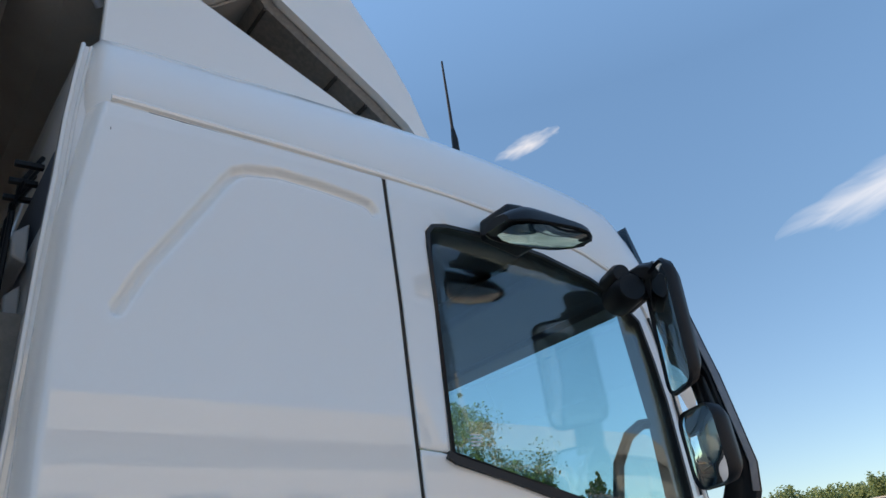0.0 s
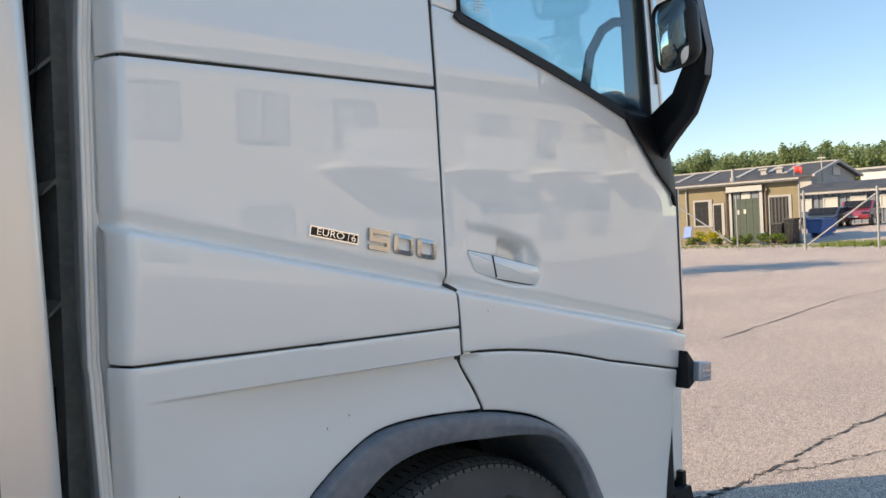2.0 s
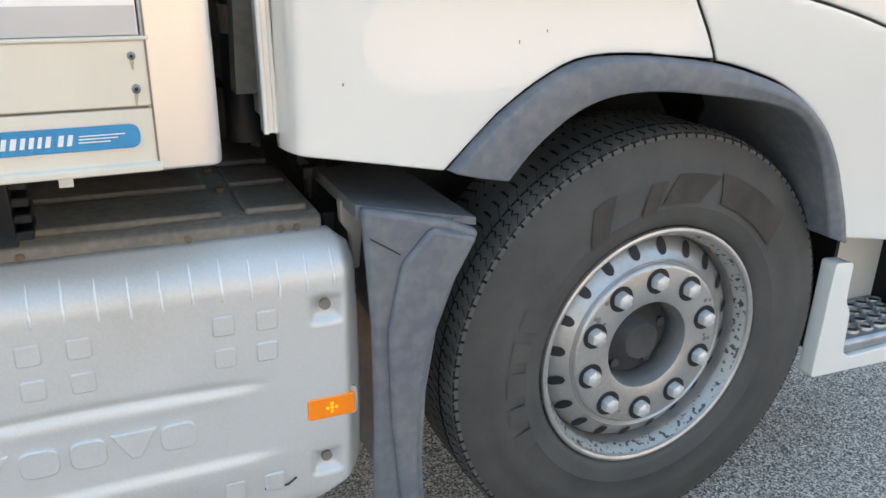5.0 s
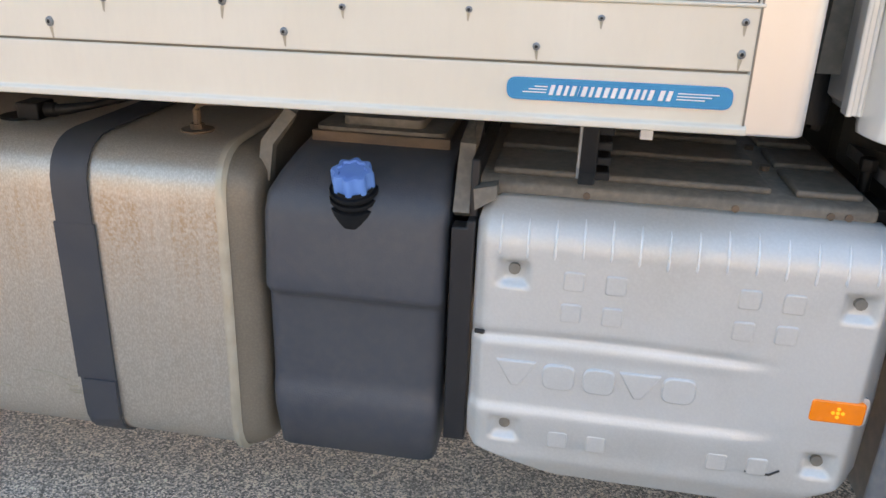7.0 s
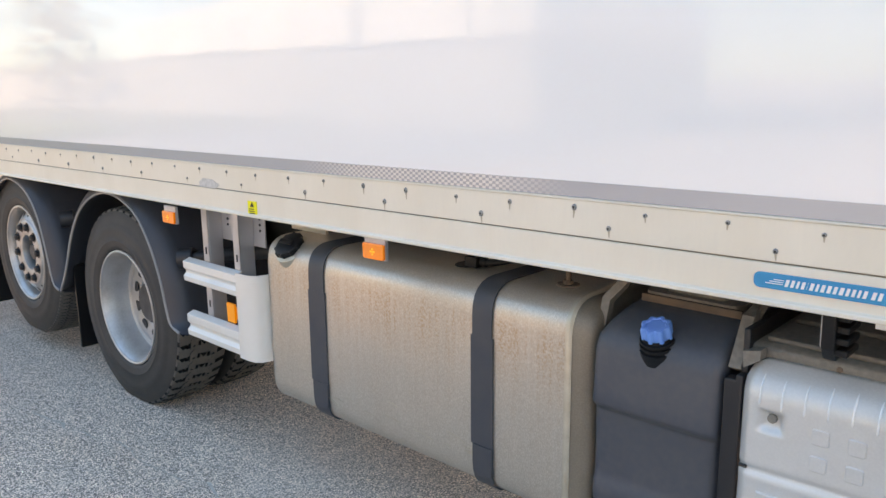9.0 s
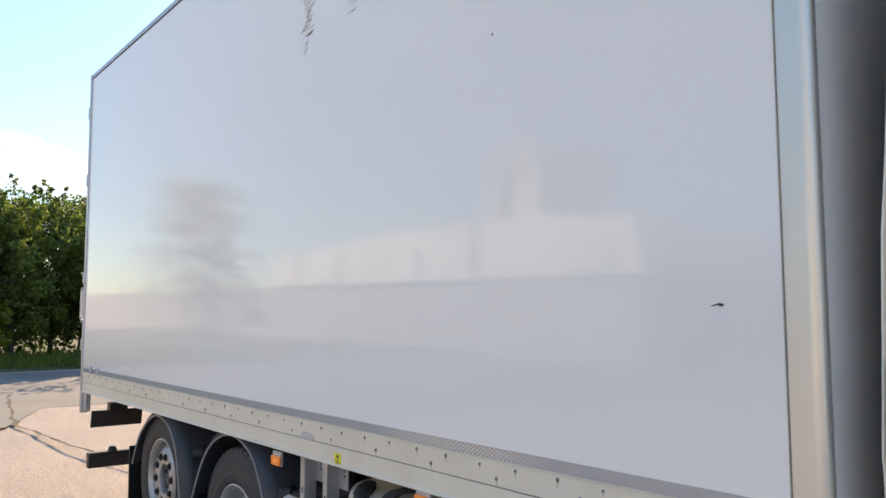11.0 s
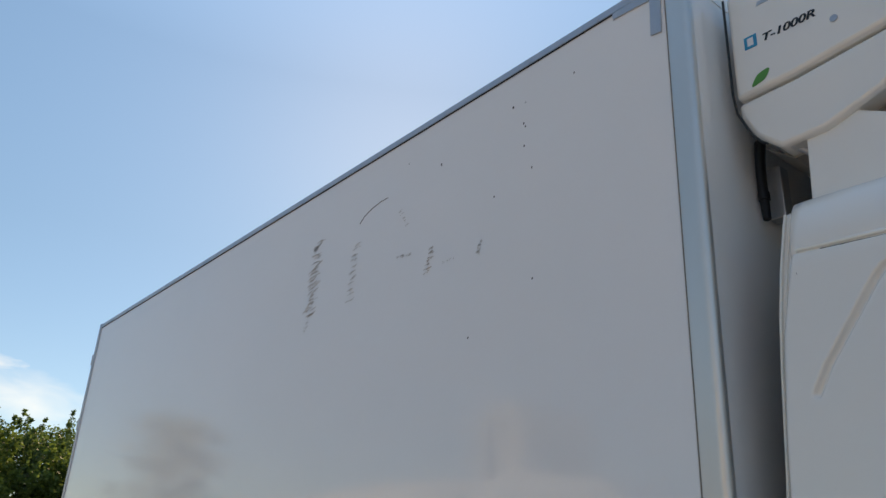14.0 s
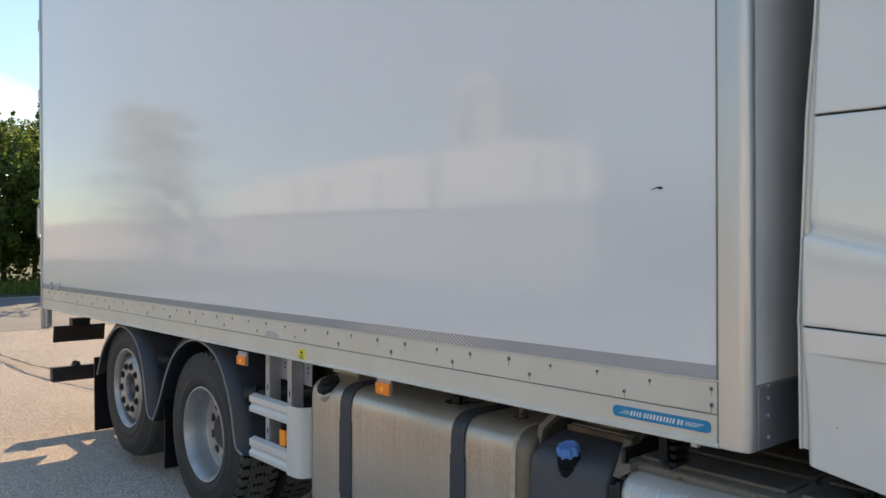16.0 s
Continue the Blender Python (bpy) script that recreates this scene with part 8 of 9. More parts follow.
crack([(-18, 1.0, 0), (-13.5, 0.35, 0), (-10.9, 0.6, 0), (-8.6, 1.2, 0)], 1, 0.07)
crack([(2.2, 1.16, 0), (2.64, 1.09, 0), (3.07, 1.04, 0), (3.64, 1.05, 0), (4.33, 1.08, 0), (4.88, 1.04, 0), (6.2, 0.98, 0), (8.5, 1.15, 0)], 2, 0.022)
crack([(3.33, 1.0, 0), (3.7, 0.86, 0), (4.09, 0.72, 0), (4.9, 0.5, 0)], 3, 0.010)
crack([(-4.6, -0.42, 0), (-3.2, -0.25, 0), (-1.8, -0.12, 0), (0.2, 0.02, 0)], 5, 0.011, PALE_SEAM, "pale worn seam in the asphalt")
crack([(8.0, 4.0, 0), (13.0, 4.6, 0), (20.0, 4.2, 0)], 4, 0.03)


def window(parent, x, y0, y1, z0, z1, frame_mat=TRIM_WHITE, nx=-1, cross=True, axis="x", pane=None):
    """A framed window set on a wall that faces along x (or y, by axis)."""
    def bx(bm, a0, a1, d0, d1, c0, c1):
        if axis == "x":
            add_box(bm, min(d0, d1), max(d0, d1), a0, a1, c0, c1)
        else:
            add_box(bm, a0, a1, min(d0, d1), max(d0, d1), c0, c1)
    bm = bmesh.new()
    w = 0.09
    for a0, a1, c0, c1 in ((y0, y1, z1 - w, z1), (y0, y1, z0, z0 + w), (y0, y0 + w, z0 + w, z1 - w), (y1 - w, y1, z0 + w, z1 - w)):
        bx(bm, a0, a1, x + nx * 0.06, x, c0, c1)
    if cross:
        m = (y0 + y1) / 2
        bx(bm, m - 0.035, m + 0.035, x + nx * 0.055, x, z0 + w, z1 - w)
    win = part("window", bm, frame_mat, parent, "framed window", smooth=0)
    bm = bmesh.new()
    bx(bm, y0 + w, y1 - w, x + nx * 0.02, x + nx * 0.004, z0 + w, z1 - w)
    part("pane", bm, pane or DARK_ROOM, win, smooth=0)
    return win


# low ochre workshop across the yard
shop = thing("workshop", "low ochre workshop with a white fascia and a green door", "building")
bm = bmesh.new()
add_prism(bm, [(36, 15.78), (37.4, 16.5), (37.4, 25.5), (36, 25.5)], 0, 3.0, axis="z")
part("wall", bm, OCHRE, shop, "ochre rendered wall", smooth=0)
bm = bmesh.new()
add_prism(bm, [(35.62, 15.66), (37.6, 16.6), (37.6, 25.8), (35.62, 25.8)], 2.98, 3.04, axis="z")
add_prism(bm, [(35.54, 15.60), (37.6, 16.6), (37.6, 25.85), (35.54, 25.85)], 3.04, 3.12, axis="z")
part("fascia", bm, TRIM_WHITE, shop, "white fascia board", smooth=0)
bm = bmesh.new()
add_prism(bm, [(35.57, 15.63), (37.6, 16.62), (37.6, 25.82), (35.57, 25.82)], 3.122, 3.165, axis="z")
part("roof", bm, ROOF_DARK, shop, "dark felt roof", smooth=0)
window(shop, 36, 20.33, 21.42, 0.92, 2.34, cross=False)
bm = bmesh.new()
add_box(bm, 35.93, 35.96, 20.42, 20.54, 1.01, 2.25)
part("mullion", bm, TRIM_WHITE, shop, "white window post", smooth=0)
bm = bmesh.new()
add_box(bm, 35.95, 36.0, 19.66, 20.30, 0.05, 2.12)
d = part("door", bm, TRIM_WHITE, shop, "white framed side door", smooth=0)
bm = bmesh.new()
add_box(bm, 35.93, 35.95, 19.84, 20.24, 0.45, 2.04)
part("door_glass", bm, DARK_ROOM, d, smooth=0)
bm = bmesh.new()
add_box(bm, 35.965, 35.985, 17.73, 19.20, 0.06, 2.62)
gate = part("green_door", bm, GREEN_DOOR, shop, "faded green boarded double door", smooth=0)
for k in range(8):
    y = 17.75 + k * 0.18
    bm = bmesh.new()
    add_box(bm, 35.92 + 0.01 * (k % 2), 35.963, y, y + 0.172, 0.1, 2.22)
    part("board", bm, GREEN_DOOR, gate, smooth=0)
for y0, y1, mat in ((18.78, 19.12, GREY_WALL), (18.22, 18.70, CURTAIN), (17.80, 18.14, GREY_WALL)):
    bm = bmesh.new()
    add_box(bm, 35.93, 35.95, y0, y1, 2.27, 2.58)
    part("door_light", bm, mat, gate, "dusty pane over the door", smooth=0)
for y, z in ((18.82, 1.50), (18.47, 1.52)):
    bm = bmesh.new()
    add_box(bm, 35.912, 35.918, y, y + 0.13, z, z + 0.22)
    part("paper_notice", bm, CURTAIN, gate, "small pale paper notice", smooth=0)
bm = bmesh.new()
add_box(bm, 35.85, 35.99, 17.56, 17.73, 0.06, 2.63)
add_box(bm, 35.85, 35.99, 19.20, 19.33, 0.06, 2.63)
add_box(bm, 35.70, 35.99, 17.50, 19.40, 2.63, 2.90)
part("door_frame", bm, GALV, gate, smooth=0)
for y in (19.52, 17.42):
    bm = bmesh.new()
    add_tube(bm, [(35.90, y, 0.08), (35.90, y, 2.62)], 0.05, 8)
    add_box(bm, 35.84, 35.96, y - 0.10, y + 0.10, 2.60, 2.72)
    part("rusty_post", bm, RUSTY, shop, "rusty steel post beside the green door")
bm = bmesh.new()
add_box(bm, 35.96, 36.0, 16.18, 17.36, 0.05, 2.36)
bay = part("doorway", bm, TRIM_WHITE, shop, "open dark doorway", smooth=0)
# dark panel stands for the unlit inside of the doorway
bm = bmesh.new()
add_box(bm, 35.94, 35.97, 16.34, 17.26, 0.05, 2.26)
part("dark_opening", bm, DARK_ROOM, bay, smooth=0)
for k in range(5):
    bm = bmesh.new()
    add_box(bm, 35.925, 35.938, 16.38 + 0.18 * k, 16.47 + 0.18 * k, 0.75, 2.22)
    part("hanging_strip", bm, CABIN_DARK, bay, "dark hanging strip", smooth=0)
for y in (21.80, 15.78):
    bm = bmesh.new()
    add_tube(bm, [(35.93, y, 0.1), (35.93, y, 2.98)], 0.045, 8)
    part("downpipe", bm, TRIM_WHITE, shop, "white downpipe")
bm = bmesh.new()
add_tube(bm, [(36.9, 19.63, 3.2), (36.9, 19.63, 3.42), (36.9, 19.63, 3.43), (36.9, 19.63, 3.85)], [0.15, 0.15, 0.09, 0.09], 10)
part("roof_flue", bm, TRIM_WHITE, shop, "white roof flue")

# annex with blue-grey sheeting and white windows, gabled hall behind it
annex = thing("annex", "low blue-grey sheeted annex with white windows and a dark roof", "building")
bm = bmesh.new()
add_box(bm, 52, 55.5, 6.0, 23.6, 0.4, 2.68)
part("wall", bm, GREY_WALL, annex, smooth=0)
for k in range(26):
    bm = bmesh.new()
    y = 12.2 + k * 0.44
    add_box(bm, 51.94, 51.998, y, y + 0.16, 0.45, 2.6)
    part("cladding_rib", bm, GREY_WALL, annex, smooth=0)
bm = bmesh.new()
add_prism(bm, [(51.5, 2.55), (51.5, 2.72), (55.8, 3.38), (55.8, 3.20)], 5.6, 23.9)
part("roof", bm, ROOF_DARK, annex, "dark felt roof", smooth=0)
bm = bmesh.new()
add_box(bm, 51.44, 51.5, 5.6, 23.9, 2.52, 2.66)
part("gutter", bm, TRIM_WHITE, annex, "pale eaves gutter", smooth=0)
for y0, y1 in ((22.3, 23.13), (20.62, 21.56), (18.84, 19.83), (17.1, 18.05), (15.3, 16.3), (13.5, 14.5)):
    window(annex, 51.93, y0, y1, 1.40, 2.28, frame_mat=CURTAIN, cross=False, pane=CURTAIN)
hall = thing("hall", "pale gabled hall with a dark roof and white roof lights", "building")
bm = bmesh.new()
add_prism(bm, [(56.2, 0.4), (56.2, 4.10), (60, 5.04), (63.8, 4.10), (63.8, 0.4)], 24.2, 60)
part("gable_wall", bm, DARK_GREY, hall, "pale boarded gable wall", smooth=0)
bm = bmesh.new()
add_prism(bm, [(55.7, 4.02), (60, 5.11), (64.3, 4.02), (64.3, 3.92), (60, 5.0), (55.7, 3.92)], 23.9, 60.2)
part("roof", bm, ROOF_DARK, hall, "dark sloping roof", smooth=0)
bm = bmesh.new()
add_prism(bm, [(55.68, 4.07), (60, 5.17), (64.32, 4.07), (64.32, 3.90), (60, 5.0), (55.68, 3.90)], 23.72, 23.9)
part("verge_board", bm, TRIM_WHITE, hall, "white verge board", smooth=0)
bm = bmesh.new()
add_box(bm, 59.86, 60.14, 23.9, 60.2, 5.09, 5.19)
part("ridge_cap", bm, TRIM_WHITE, hall, "white ridge capping", smooth=0)
bm = bmesh.new()
add_box(bm, 59.8, 61.0, 24.13, 24.2, 4.02, 4.66)
part("gable_board", bm, CURTAIN, hall, "white board with plain marks", smooth=0)
for y in (26.3, 27.9, 30.0, 33.2, 35.4, 37.6, 40.5):
    bm = bmesh.new()
    add_prism(bm, [(56.9, 4.345), (59.6, 5.03), (59.6, 5.065), (56.9, 4.38)], y, y + 0.42)
    part("roof_light", bm, TRIM_WHITE, hall, "white roof light strip", smooth=0)
for x, y, z in ((57.4, 28.3, 4.44), (57.4, 27.05, 4.44)):
    bm = bmesh.new()
    add_box(bm, x - 0.15, x + 0.15, y - 0.22, y + 0.22, z - 0.05, z + 0.30)
    add_box(bm, x - 0.24, x + 0.24, y - 0.36, y + 0.36, z + 0.30, z + 0.42)
    part("roof_vent", bm, TRIM_WHITE, hall, "white capped roof vent", smooth=0)
bm = bmesh.new()
add_tube(bm, [(57.0, 23.75, 3.2), (57.0, 23.75, 5.28)], 0.05, 6)
add_box(bm, 56.95, 57.05, 23.45, 24.05, 5.20, 5.28)
part("roof_mast", bm, GALV, hall, "thin steel aerial mast")
flag = thing("red_flag", "small red flag on a thin pole by the hall", "flag")
bm = bmesh.new()
add_tube(bm, [(52.6, 23.75, 3.05), (52.6, 23.75, 4.62)], 0.025, 6)
part("pole", bm, GALV, flag)
bm = bmesh.new()
ring = [[bm.verts.new((52.6 + 0.06 * math.sin(5 * k + e), 23.74 - 0.085 * k, z - 0.02 * k)) for k in range(8)] for e, z in ((0.0, 4.60), (0.4, 4.38), (0.8, 4.14))]
for p, q in zip(ring, ring[1:]):
    for k in range(7):
        bm.faces.new((p[k], p[k + 1], q[k + 1], q[k]))
cloth = part("cloth", bm, RED_TARP, flag, "red cloth", smooth=60)
m = cloth.modifiers.new("solid", "SOLIDIFY")
m.thickness = 0.006
far = thing("far_hall", "pale distant hall behind the annex", "building")
bm = bmesh.new()
add_box(bm, 72, 90, 7, 26.9, 0.4, 4.85)
part("wall", bm, HOUSE_WALL, far, smooth=0)
bm = bmesh.new()
add_prism(bm, [(71.6, 4.75), (71.6, 4.92), (90, 5.6), (90, 4.75)], 6.6, 27.3)
part("roof", bm, GALV, far, smooth=0)

# fence, bin, cars, plants
fence = thing("mesh_fence", "galvanised mesh fence with a diagonal brace", "fence")
for y, r in ((18.6, 0.03), (15.75, 0.03), (12.88, 0.045), (10.15, 0.045), (7.5, 0.045), (4.9, 0.045)):
    bm = bmesh.new()
    add_tube(bm, [(30, y, 0), (30, y, 2.34)], r, 8)
    part("post", bm, GALV, fence)
bm = bmesh.new()
add_tube(bm, [(30, 12.75, 0.2), (30, 10.2, 2.05)], 0.035, 8)
part("brace", bm, GALV, fence)
bm = bmesh.new()
add_tube(bm, [(30, 18.55, 2.0), (30, 16.0, 0.33)], 0.030, 8)
part("brace", bm, GALV, fence)
bm = bmesh.new()
for k in range(58):
    add_tube(bm, [(30, 18.6 - 0.24 * k, 0.05), (30, 18.6 - 0.24 * k, 2.2)], 0.0008, 4)
for k in range(8):
    add_tube(bm, [(30, 18.6, 0.25 + 0.27 * k), (30, 4.9, 0.25 + 0.27 * k)], 0.0008 if k < 7 else 0.003, 4)
part("wire_mesh", bm, GALV, fence, "thin wire mesh")
skip = thing("waste_container", "blue steel waste container by the fence", "container")
bm = bmesh.new()
add_prism(bm, [(16.42, 0.34), (17.05, 0.34), (17.17, 1.00), (16.30, 1.00)], 39.5, 41.3, axis="x")
for y in (16.5, 16.95):
    add_box(bm, 39.7, 41.1, y - 0.05, y + 0.05, 0.09, 0.34)
part("body", bm, BLUE_BIN, skip, smooth=0)
bm = bmesh.new()
add_box(bm, 39.45, 41.35, 16.27, 17.2, 1.00, 1.05)
part("rim", bm, BLUE_BIN, skip, smooth=0)


def car(x, y, yaw, paint, label, tall=1.0):
    c = thing("parked_car", label, "car", "parked cars")
    bm = bmesh.new()
    prof = [(-2.1, 0.35), (2.1, 0.35), (2.15, 0.62), (1.95, 0.82), (1.0, 0.95), (0.35, 1.42), (-1.2, 1.45), (-1.95, 1.0), (-2.12, 0.85)]
    add_prism(bm, rounded(prof, 0.12), -0.85, 0.85)
    bevel(part("body", bm, paint, c), 0.08, 3)
    bm = bmesh.new()
    for s in (-1, 1):
        add_prism(bm, [(0.85, 0.98), (0.32, 1.36), (-1.1, 1.38), (-1.6, 1.02)], s * 0.845 - 0.012, s * 0.845 + 0.012)
    add_prism(bm, [(0.98, 0.99), (0.40, 1.40), (0.43, 1.42), (1.01, 1.0)], -0.7, 0.7)
    part("windows", bm, DARK_ROOM, c, "dark car windows", smooth=0)
    for sx in (-1.3, 1.3):
        for sy in (-0.8, 0.8):
            bm = bmesh.new()
            add_tube(bm, [(sx, sy - 0.1, 0.31), (sx, sy + 0.1, 0.31)], 0.31, 18)
            w = part("wheel", bm, RUBBER, c)
            bm = bmesh.new()
            add_tube(bm, [(sx, sy - 0.11, 0.31), (sx, sy + 0.11, 0.31)], 0.19, 14)
            part("hubcap", bm, RIM_SILVER, w)
    bm = bmesh.new()
    for sy in (-0.6, 0.6):
        add_box(bm, 2.02, 2.14, sy - 0.18, sy + 0.18, 0.66, 0.78)
    part("headlight", bm, CHROME, c)
    bm = bmesh.new()
    add_box(bm, 2.13, 2.17, -0.25, 0.25, 0.46, 0.56)
    part("front_plate", bm, TRIM_WHITE, c, "plain pale plate", smooth=0)
    c.matrix_basis = pose(x, y, ground_z(x), 0, 0, yaw) @ Matrix.Diagonal((1, 1, tall, 1))
    return c


car(45.2, 18.5, 187, GREY_CAR, "low dark grey car parked before the annex", 0.82)
car(47.6, 17.62, 192, RED_CAR, "dark red car parked before the annex")
car(47.5, 14.2, 200, GREY_CAR, "dark grey car parked beside the red one")
for i, (x, y, s) in enumerate(((34.5, 20.6, 0.42), (34.4, 19.70, 0.74), (34.2, 19.0, 0.36), (34.2, 18.3, 0.46), (34.2, 17.65, 0.52), (34.2, 16.75, 0.54), (34.2, 16.05, 0.5))):
    rnd = random.Random(60 + i)
    b = thing("bush", "low yellow-green bush by the workshop wall", "bush", "bushes")
    bm = bmesh.new()
    for _ in range(6):
        add_tube(bm, [(0, 0, 0), (rnd.gauss(0, 0.2), rnd.gauss(0, 0.2), s * 0.7)], [0.015, 0.006], 5)
    part("stems", bm, BARK, b)
    bm = bmesh.new()
    for _ in range(7):
        leaf_cloud(bm, (rnd.gauss(0, 0.3 * s), rnd.gauss(0, 0.45 * s), s * rnd.uniform(0.4, 0.9)), 0.4 * s, 60, 0.06, rnd)
    part("leaves", bm, BLOSSOM if i == 1 else LEAF, b, smooth=0)
    b.location = (x, y, 0)
bm = bmesh.new()
rnd = random.Random(77)
for _ in range(5200):
    x, y = 33.0 + rnd.gauss(0, 0.7), rnd.uniform(4, 23)
    if y > 13.5 and rnd.random() < 0.82:
        continue
    h = rnd.uniform(0.08, 0.25) * (0.5 if y > 13.5 else 1.0)
    bm.faces.new([bm.verts.new(p) for p in ((x, y - 0.03, 0), (x, y + 0.03, 0), (x + rnd.gauss(0, 0.05), y + rnd.gauss(0, 0.05), h))])
tagged(link_mesh("weeds", bm, LEAF, smooth=0), "weeds along the yard edge", "weeds", kind="stuff")
for x, y, w, h in ((34.9, 16.45, 0.55, 0.95), (34.9, 15.85, 0.5, 1.15)):
    bm = bmesh.new()
    add_prism(bm, [(y - w / 2 + 0.05, 0.05), (y + w / 2 - 0.05, 0.05), (y + w / 2, h), (y - w / 2, h)], x, x + 0.55, axis="x")
    b = thing("waste_bin", "black wheeled waste bin by the doorway", "bin", "bins")
    bevel(part("body", bm, BLACK_PLASTIC, b), 0.03)
    bm = bmesh.new()
    add_box(bm, x - 0.04, x + 0.58, y - w / 2 - 0.03, y + w / 2 + 0.03, h, h + 0.06)
    part("lid", bm, CABIN_DARK, b, "dark bin lid")
    bm = bmesh.new()
    for sy in (-0.18, 0.18):
        add_tube(bm, [(x + 0.45, y + sy - 0.03, 0.07), (x + 0.45, y + sy + 0.03, 0.07)], 0.07, 10)
    part("wheels", bm, RUBBER_BLACK, b)
bm = bmesh.new()
add_lathe(bm, [(0.001, -0.28), (0.20, -0.26), (0.24, 0.0), (0.20, 0.22), (0.06, 0.30), (0.001, 0.31)], 14)
bm.transform(Matrix.Translation((34.9, 17.05, 0.28)) @ Matrix.Rotation(radians(90), 4, "X"))
tagged(link_mesh("blue_sack", bm, BLUE_BIN), "blue sack leaning by the doorway", "sack")
chair = thing("garden_chair", "blue folding garden chair by the workshop wall", "chair")
for nm, pts in (("backrest", [(35.3, 0.42), (35.34, 0.42), (35.52, 1.0), (35.48, 1.0)]), ("seat", [(34.85, 0.40), (35.34, 0.38), (35.34, 0.42), (34.85, 0.44)])):
    bm = bmesh.new()
    add_prism(bm, pts, 21.25, 21.70)
    part(nm, bm, BLUE_BIN, chair, smooth=0)
for y in (21.27, 21.68):
    for x0, x1 in ((34.82, 35.36), (35.36, 34.86)):
        bm = bmesh.new()
        add_tube(bm, [(x0, y, 0.0), (x1, y, 0.42)], 0.015, 6)
        part("leg", bm, GALV, chair)

# wood on the skyline: trunks of uneven height under many small clumps
bm = bmesh.new()
rnd = random.Random(8)
for k in range(620):
    y = 6 + 84 * (k + rnd.random()) / 620
    top = lerp_table(y, [(30, 8.2), (36, 8.2), (38.8, 8.7), (40.7, 8.0), (42.8, 9.4), (45.5, 9.1), (49, 8.6), (53, 9.2), (55, 8.7), (58, 10.2), (61, 8.7), (70, 8.6), (90, 8.8)]) + rnd.uniform(-1.3, 0.5)
    x = 96 + rnd.uniform(0, 12)
    wide = rnd.uniform(1.2, 1.9)
    for f in (0.34, 0.50, 0.64, 0.78, 0.90, 0.98):
        leaf_cloud(bm, (x + rnd.gauss(0, 0.5), y + rnd.gauss(0, 0.45), top * f), wide * (1.25 - 0.80 * f), 56, 0.19, rnd, 1.15)
tagged(link_mesh("distant_wood", bm, WOOD_FAR, smooth=0), "mixed green wood on the skyline", "wood", kind="stuff")

# across the yard, behind the walk: seen as reflections in the white panels
block = thing("two_storey_house", "pale two-storey house with curtained windows across the yard", "building")
bm = bmesh.new()
add_box(bm, 0.5, 90, -30, -18, 0, 7.1)
part("wall", bm, HOUSE_WALL, block, smooth=0)
bm = bmesh.new()
add_box(bm, 0.2, 90.3, -30.2, -17.4, 7.1, 8.0)
part("fascia", bm, HOUSE_WALL, block, "white roof fascia", smooth=0)
for z0, z1 in ((1.0, 2.5), (4.3, 5.8)):
    for k in range(24):
        x = 2.0 + k * 3.4
        if (k * 7 + int(z0)) % 5 == 2:
            continue
        window(block, -18, x, x + 1.7, z0, z1, nx=1, axis="y", pane=CURTAIN)
bm = bmesh.new()
for k in range(14):
    x = 11.5 + k * 5.2
    add_box(bm, x, x + 3.4, -18.0, -16.6, 3.55, 3.72)
    add_box(bm, x, x + 3.4, -16.66, -16.6, 3.72, 4.7)
part("balcony", bm, WHITE_WALL, block, "white balcony", smooth=0)
block.matrix_basis = Matrix.Translation((0.5, -18, 0)) @ Matrix.Rotation(radians(-5), 4, "Z") @ Matrix.Translation((-0.5, 18, 0))
# unseen stand-in for white vehicles that reflect as a pale band
depot = thing("white_band_block", "unseen long white-banded block standing in for reflected white vehicles", "building")
# drawn out to x = -95 to keep bright horizon out of the panels
bm = bmesh.new()
add_box(bm, -95, -15.6, -30, -18.2, 0, 2.9)
part("wall", bm, DARK_GREY, depot, smooth=0)
for pts in ([(-41.0, 2.9), (-23.9, 2.9), (-23.9, 5.15), (-29.0, 5.15), (-41.0, 4.35)], [(-23.2, 2.9), (-15.6, 2.9), (-15.4, 3.6), (-15.8, 4.5), (-16.5, 4.85), (-20.0, 5.2), (-23.2, 4.9)]):
    bm = bmesh.new()
    add_prism(bm, pts, -30, -18.0)
    part("upper_band", bm, WHITE_WALL, depot, "white sheet cladding", smooth=0)
for x in (-38.2, -34.0, -31.6, -27.4, -18.2, -16.9):
    bm = bmesh.new()
    add_box(bm, x, x + 0.22, -18.0, -17.94, 2.95, 4.4)
    part("cladding_joint", bm, DARK_GREY, depot, "grey joint in the cladding", smooth=0)
# arch added for the tall pale outline reflected above the band
bm = bmesh.new()
add_box(bm, -22.8, -22.3, -22, -18.2, 5.0, 7.3)
add_box(bm, -20.6, -20.2, -22, -18.2, 5.2, 7.3)
add_prism(bm, [(-22.8, 7.3), (-20.2, 7.3), (-20.4, 7.75), (-21.2, 7.95), (-22.2, 7.7)], -22, -18.2)
tower = part("reflected_arch", bm, HOUSE_WALL, depot, "pale arch added for a reflected outline", smooth=0)
bm = bmesh.new()
add_box(bm, -22.3, -20.6, -21.9, -18.5, 5.0, 7.3)
part("arch_infill", bm, BEIGE_SHEET, tower, "beige sheeted face", smooth=0)
for x, y, h, sp, sd in ((12.6, 15.5, 7.2, 1.75, 410), (14.0, 14.5, 5.2, 0.62, 411), (15.6, 13.7, 4.7, 0.6, 412)):
    tree(x, y, h, sp, sd, LEAF, 620, 0.042, "leafy young tree beyond the truck", 0.2, "trees beyond the truck")

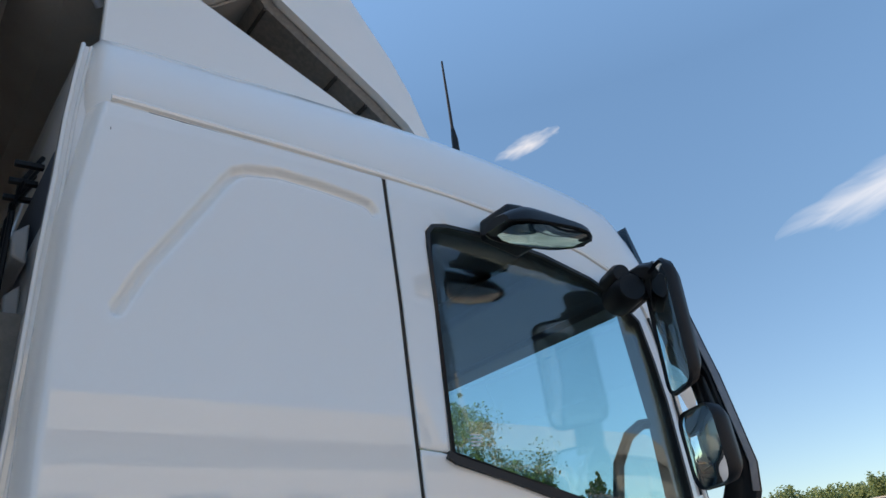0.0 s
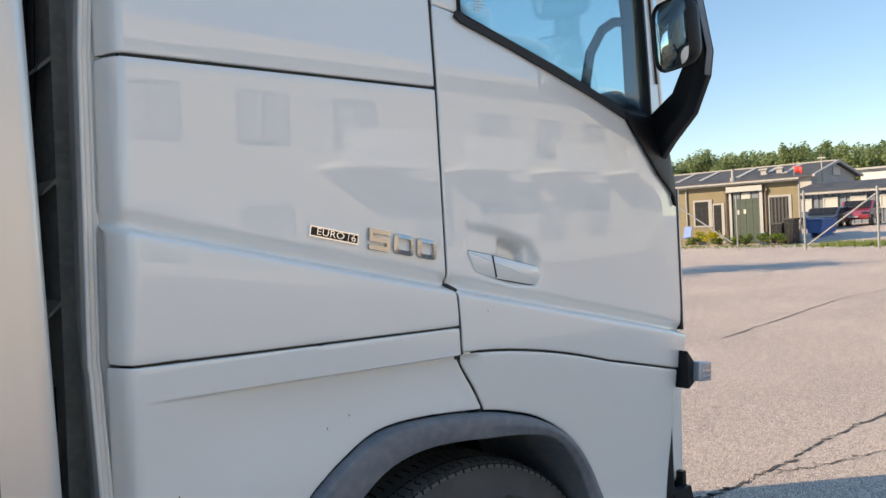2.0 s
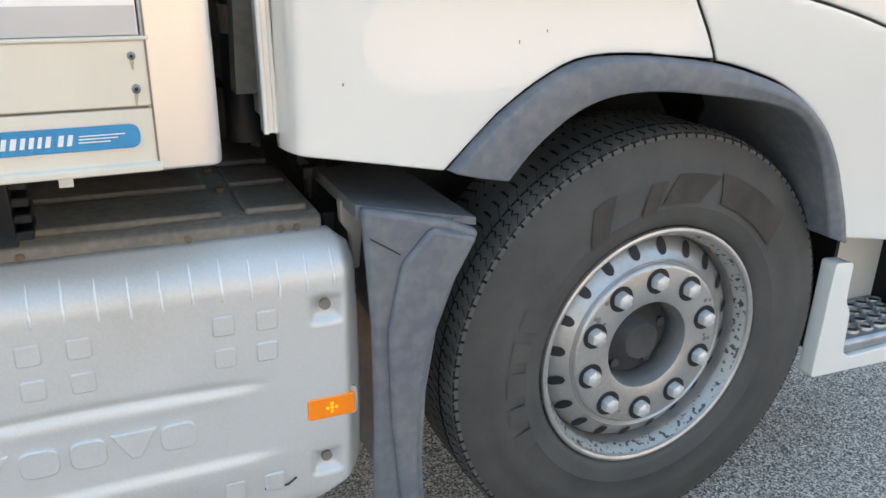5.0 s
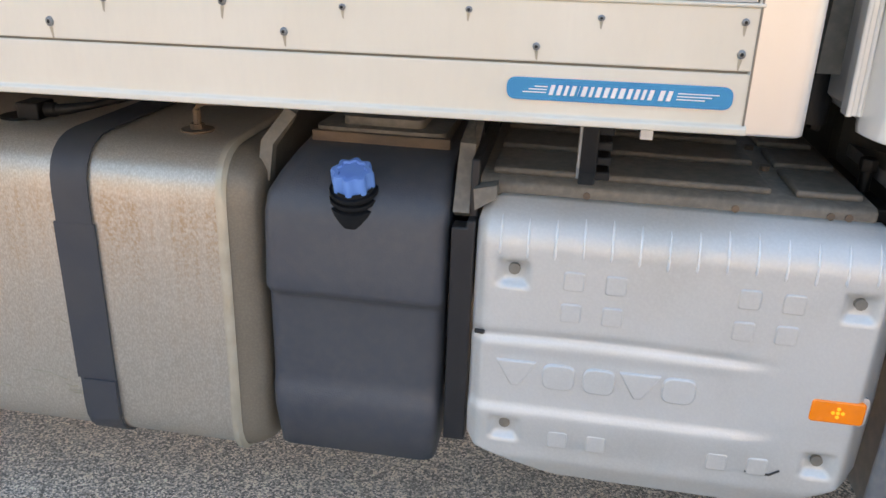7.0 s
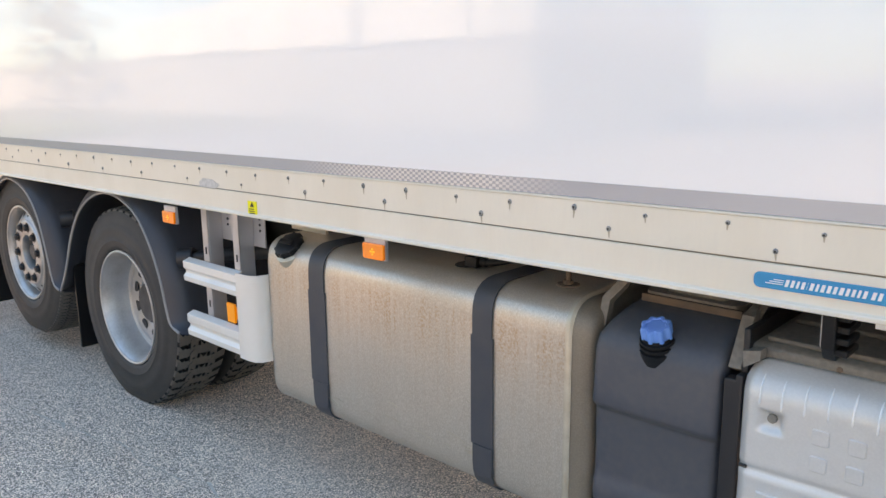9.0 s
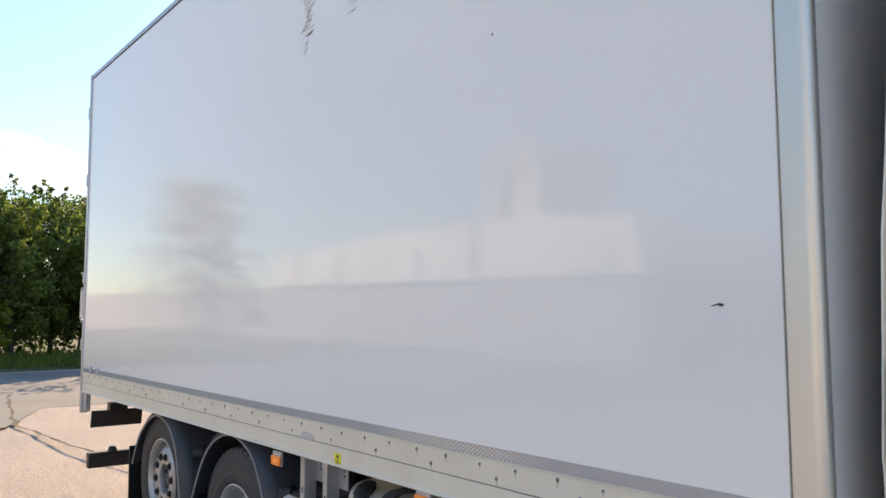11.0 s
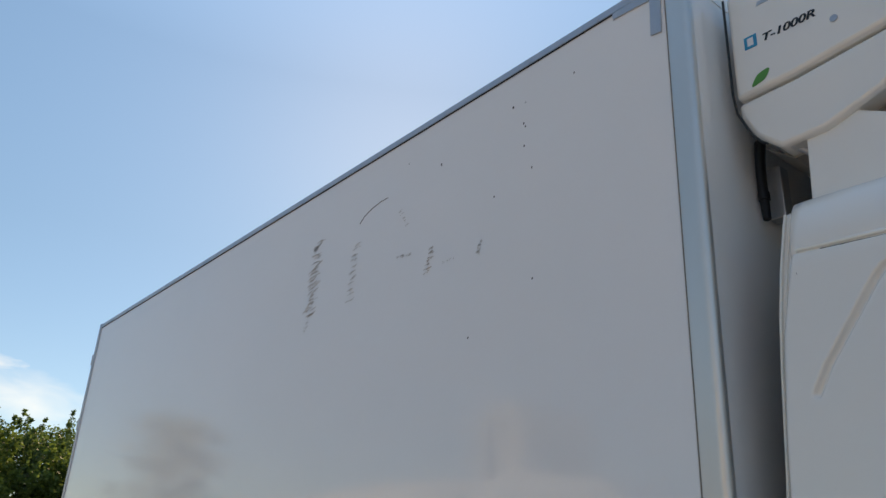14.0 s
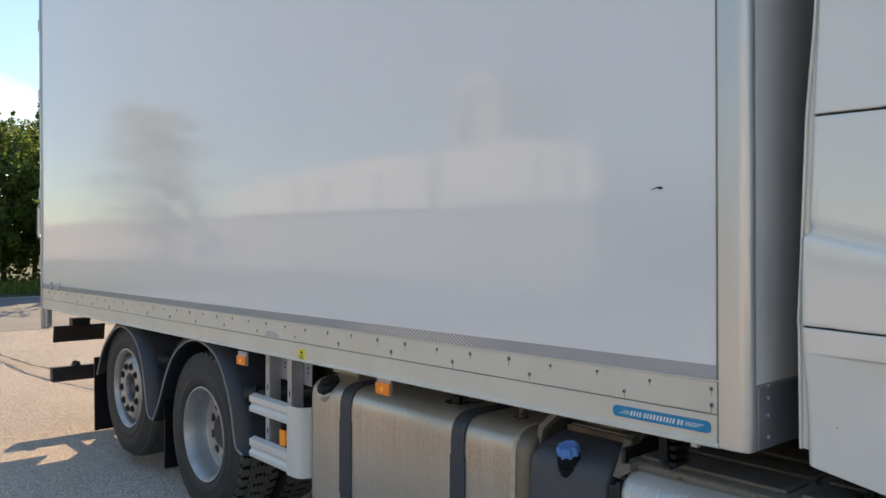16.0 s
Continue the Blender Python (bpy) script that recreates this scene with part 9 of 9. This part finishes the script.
for x, y, h, sp, sd in ((-53.5, -17.6, 11.8, 2.4, 420), (-47.8, -17.2, 10.4, 2.0, 423)):
    tree(x, y, h, sp, sd, LEAF_PALE, 28, 0.24, "unseen tree across the yard, leaves paled for a faint reflection", 0.15, "trees across the yard")


# thin high clouds, far off
def cloud_material():
    m = bpy.data.materials.new("thin_cloud")
    m.use_nodes = True
    n, l = m.node_tree.nodes, m.node_tree.links
    n.remove(n["Principled BSDF"])
    tr, em, mx = n.new("ShaderNodeBsdfTransparent"), n.new("ShaderNodeEmission"), n.new("ShaderNodeMixShader")
    em.inputs[0].default_value, em.inputs[1].default_value = (0.93, 0.96, 1.0, 1), 1.05
    tc, no, gr, mp = n.new("ShaderNodeTexCoord"), n.new("ShaderNodeTexNoise"), n.new("ShaderNodeTexGradient"), n.new("ShaderNodeMapping")
    no.inputs["Scale"].default_value, no.inputs["Detail"].default_value, no.inputs["Distortion"].default_value = 1.7, 5, 0.5
    gr.gradient_type = "SPHERICAL"
    mp.inputs["Scale"].default_value = (1, 1, 1)
    l.new(tc.outputs["Object"], gr.inputs[0])
    mp.inputs["Scale"].default_value = (1.0, 1.0, 1.0)
    l.new(tc.outputs["Object"], mp.inputs[0])
    l.new(mp.outputs[0], no.inputs[0])
    a, r = n.new("ShaderNodeMath"), n.new("ShaderNodeMapRange")
    a.operation = "MULTIPLY_ADD"
    l.new(gr.outputs[1], a.inputs[0])
    a.inputs[1].default_value = 0.75
    l.new(no.outputs[0], a.inputs[2])
    r.inputs["From Min"].default_value, r.inputs["From Max"].default_value, r.inputs["To Max"].default_value = 0.55, 1.45, 0.36
    l.new(a.outputs[0], r.inputs[0])
    l.new(r.outputs[0], mx.inputs[0])
    l.new(tr.outputs[0], mx.inputs[1])
    l.new(em.outputs[0], mx.inputs[2])
    l.new(mx.outputs[0], n["Material Output"].inputs[0])
    return m


CLOUD = cloud_material()
for cx, cy, cz, wx, hz, tilt_deg in ((600, 185, 250, 110, 22, 10), (600, 560, 486, 44, 13, 18), (-600, 116, 94, 55, 22, -6), (-600, 90, 116, 22, 6, 0)):
    bm = bmesh.new()
    n = 24
    c0 = bm.verts.new((0, 0, 0))
    ring = [bm.verts.new((math.cos(k * math.tau / n), math.sin(k * math.tau / n), 0.04 * math.sin(3 * k))) for k in range(n)]
    for k in range(n):
        bm.faces.new((c0, ring[k], ring[(k + 1) % n]))
    ob = tagged(link_mesh("cloud", bm, CLOUD, smooth=60), "thin white wisp of cloud in a blue sky", "cloud", "clouds", "structure")
    ob.visible_shadow = False
    d = Vector((cx, cy, cz - 1.7)).normalized()
    u = d.cross(Vector((0, 0, 1))).normalized()
    v = u.cross(d)
    u2 = u * math.cos(radians(tilt_deg)) + v * math.sin(radians(tilt_deg))
    v2 = -u * math.sin(radians(tilt_deg)) + v * math.cos(radians(tilt_deg))
    ob.matrix_basis = Matrix(((u2.x * wx, v2.x * hz, -d.x, cx), (u2.y * wx, v2.y * hz, -d.y, cy), (u2.z * wx, v2.z * hz, -d.z, cz), (0, 0, 0, 1)))
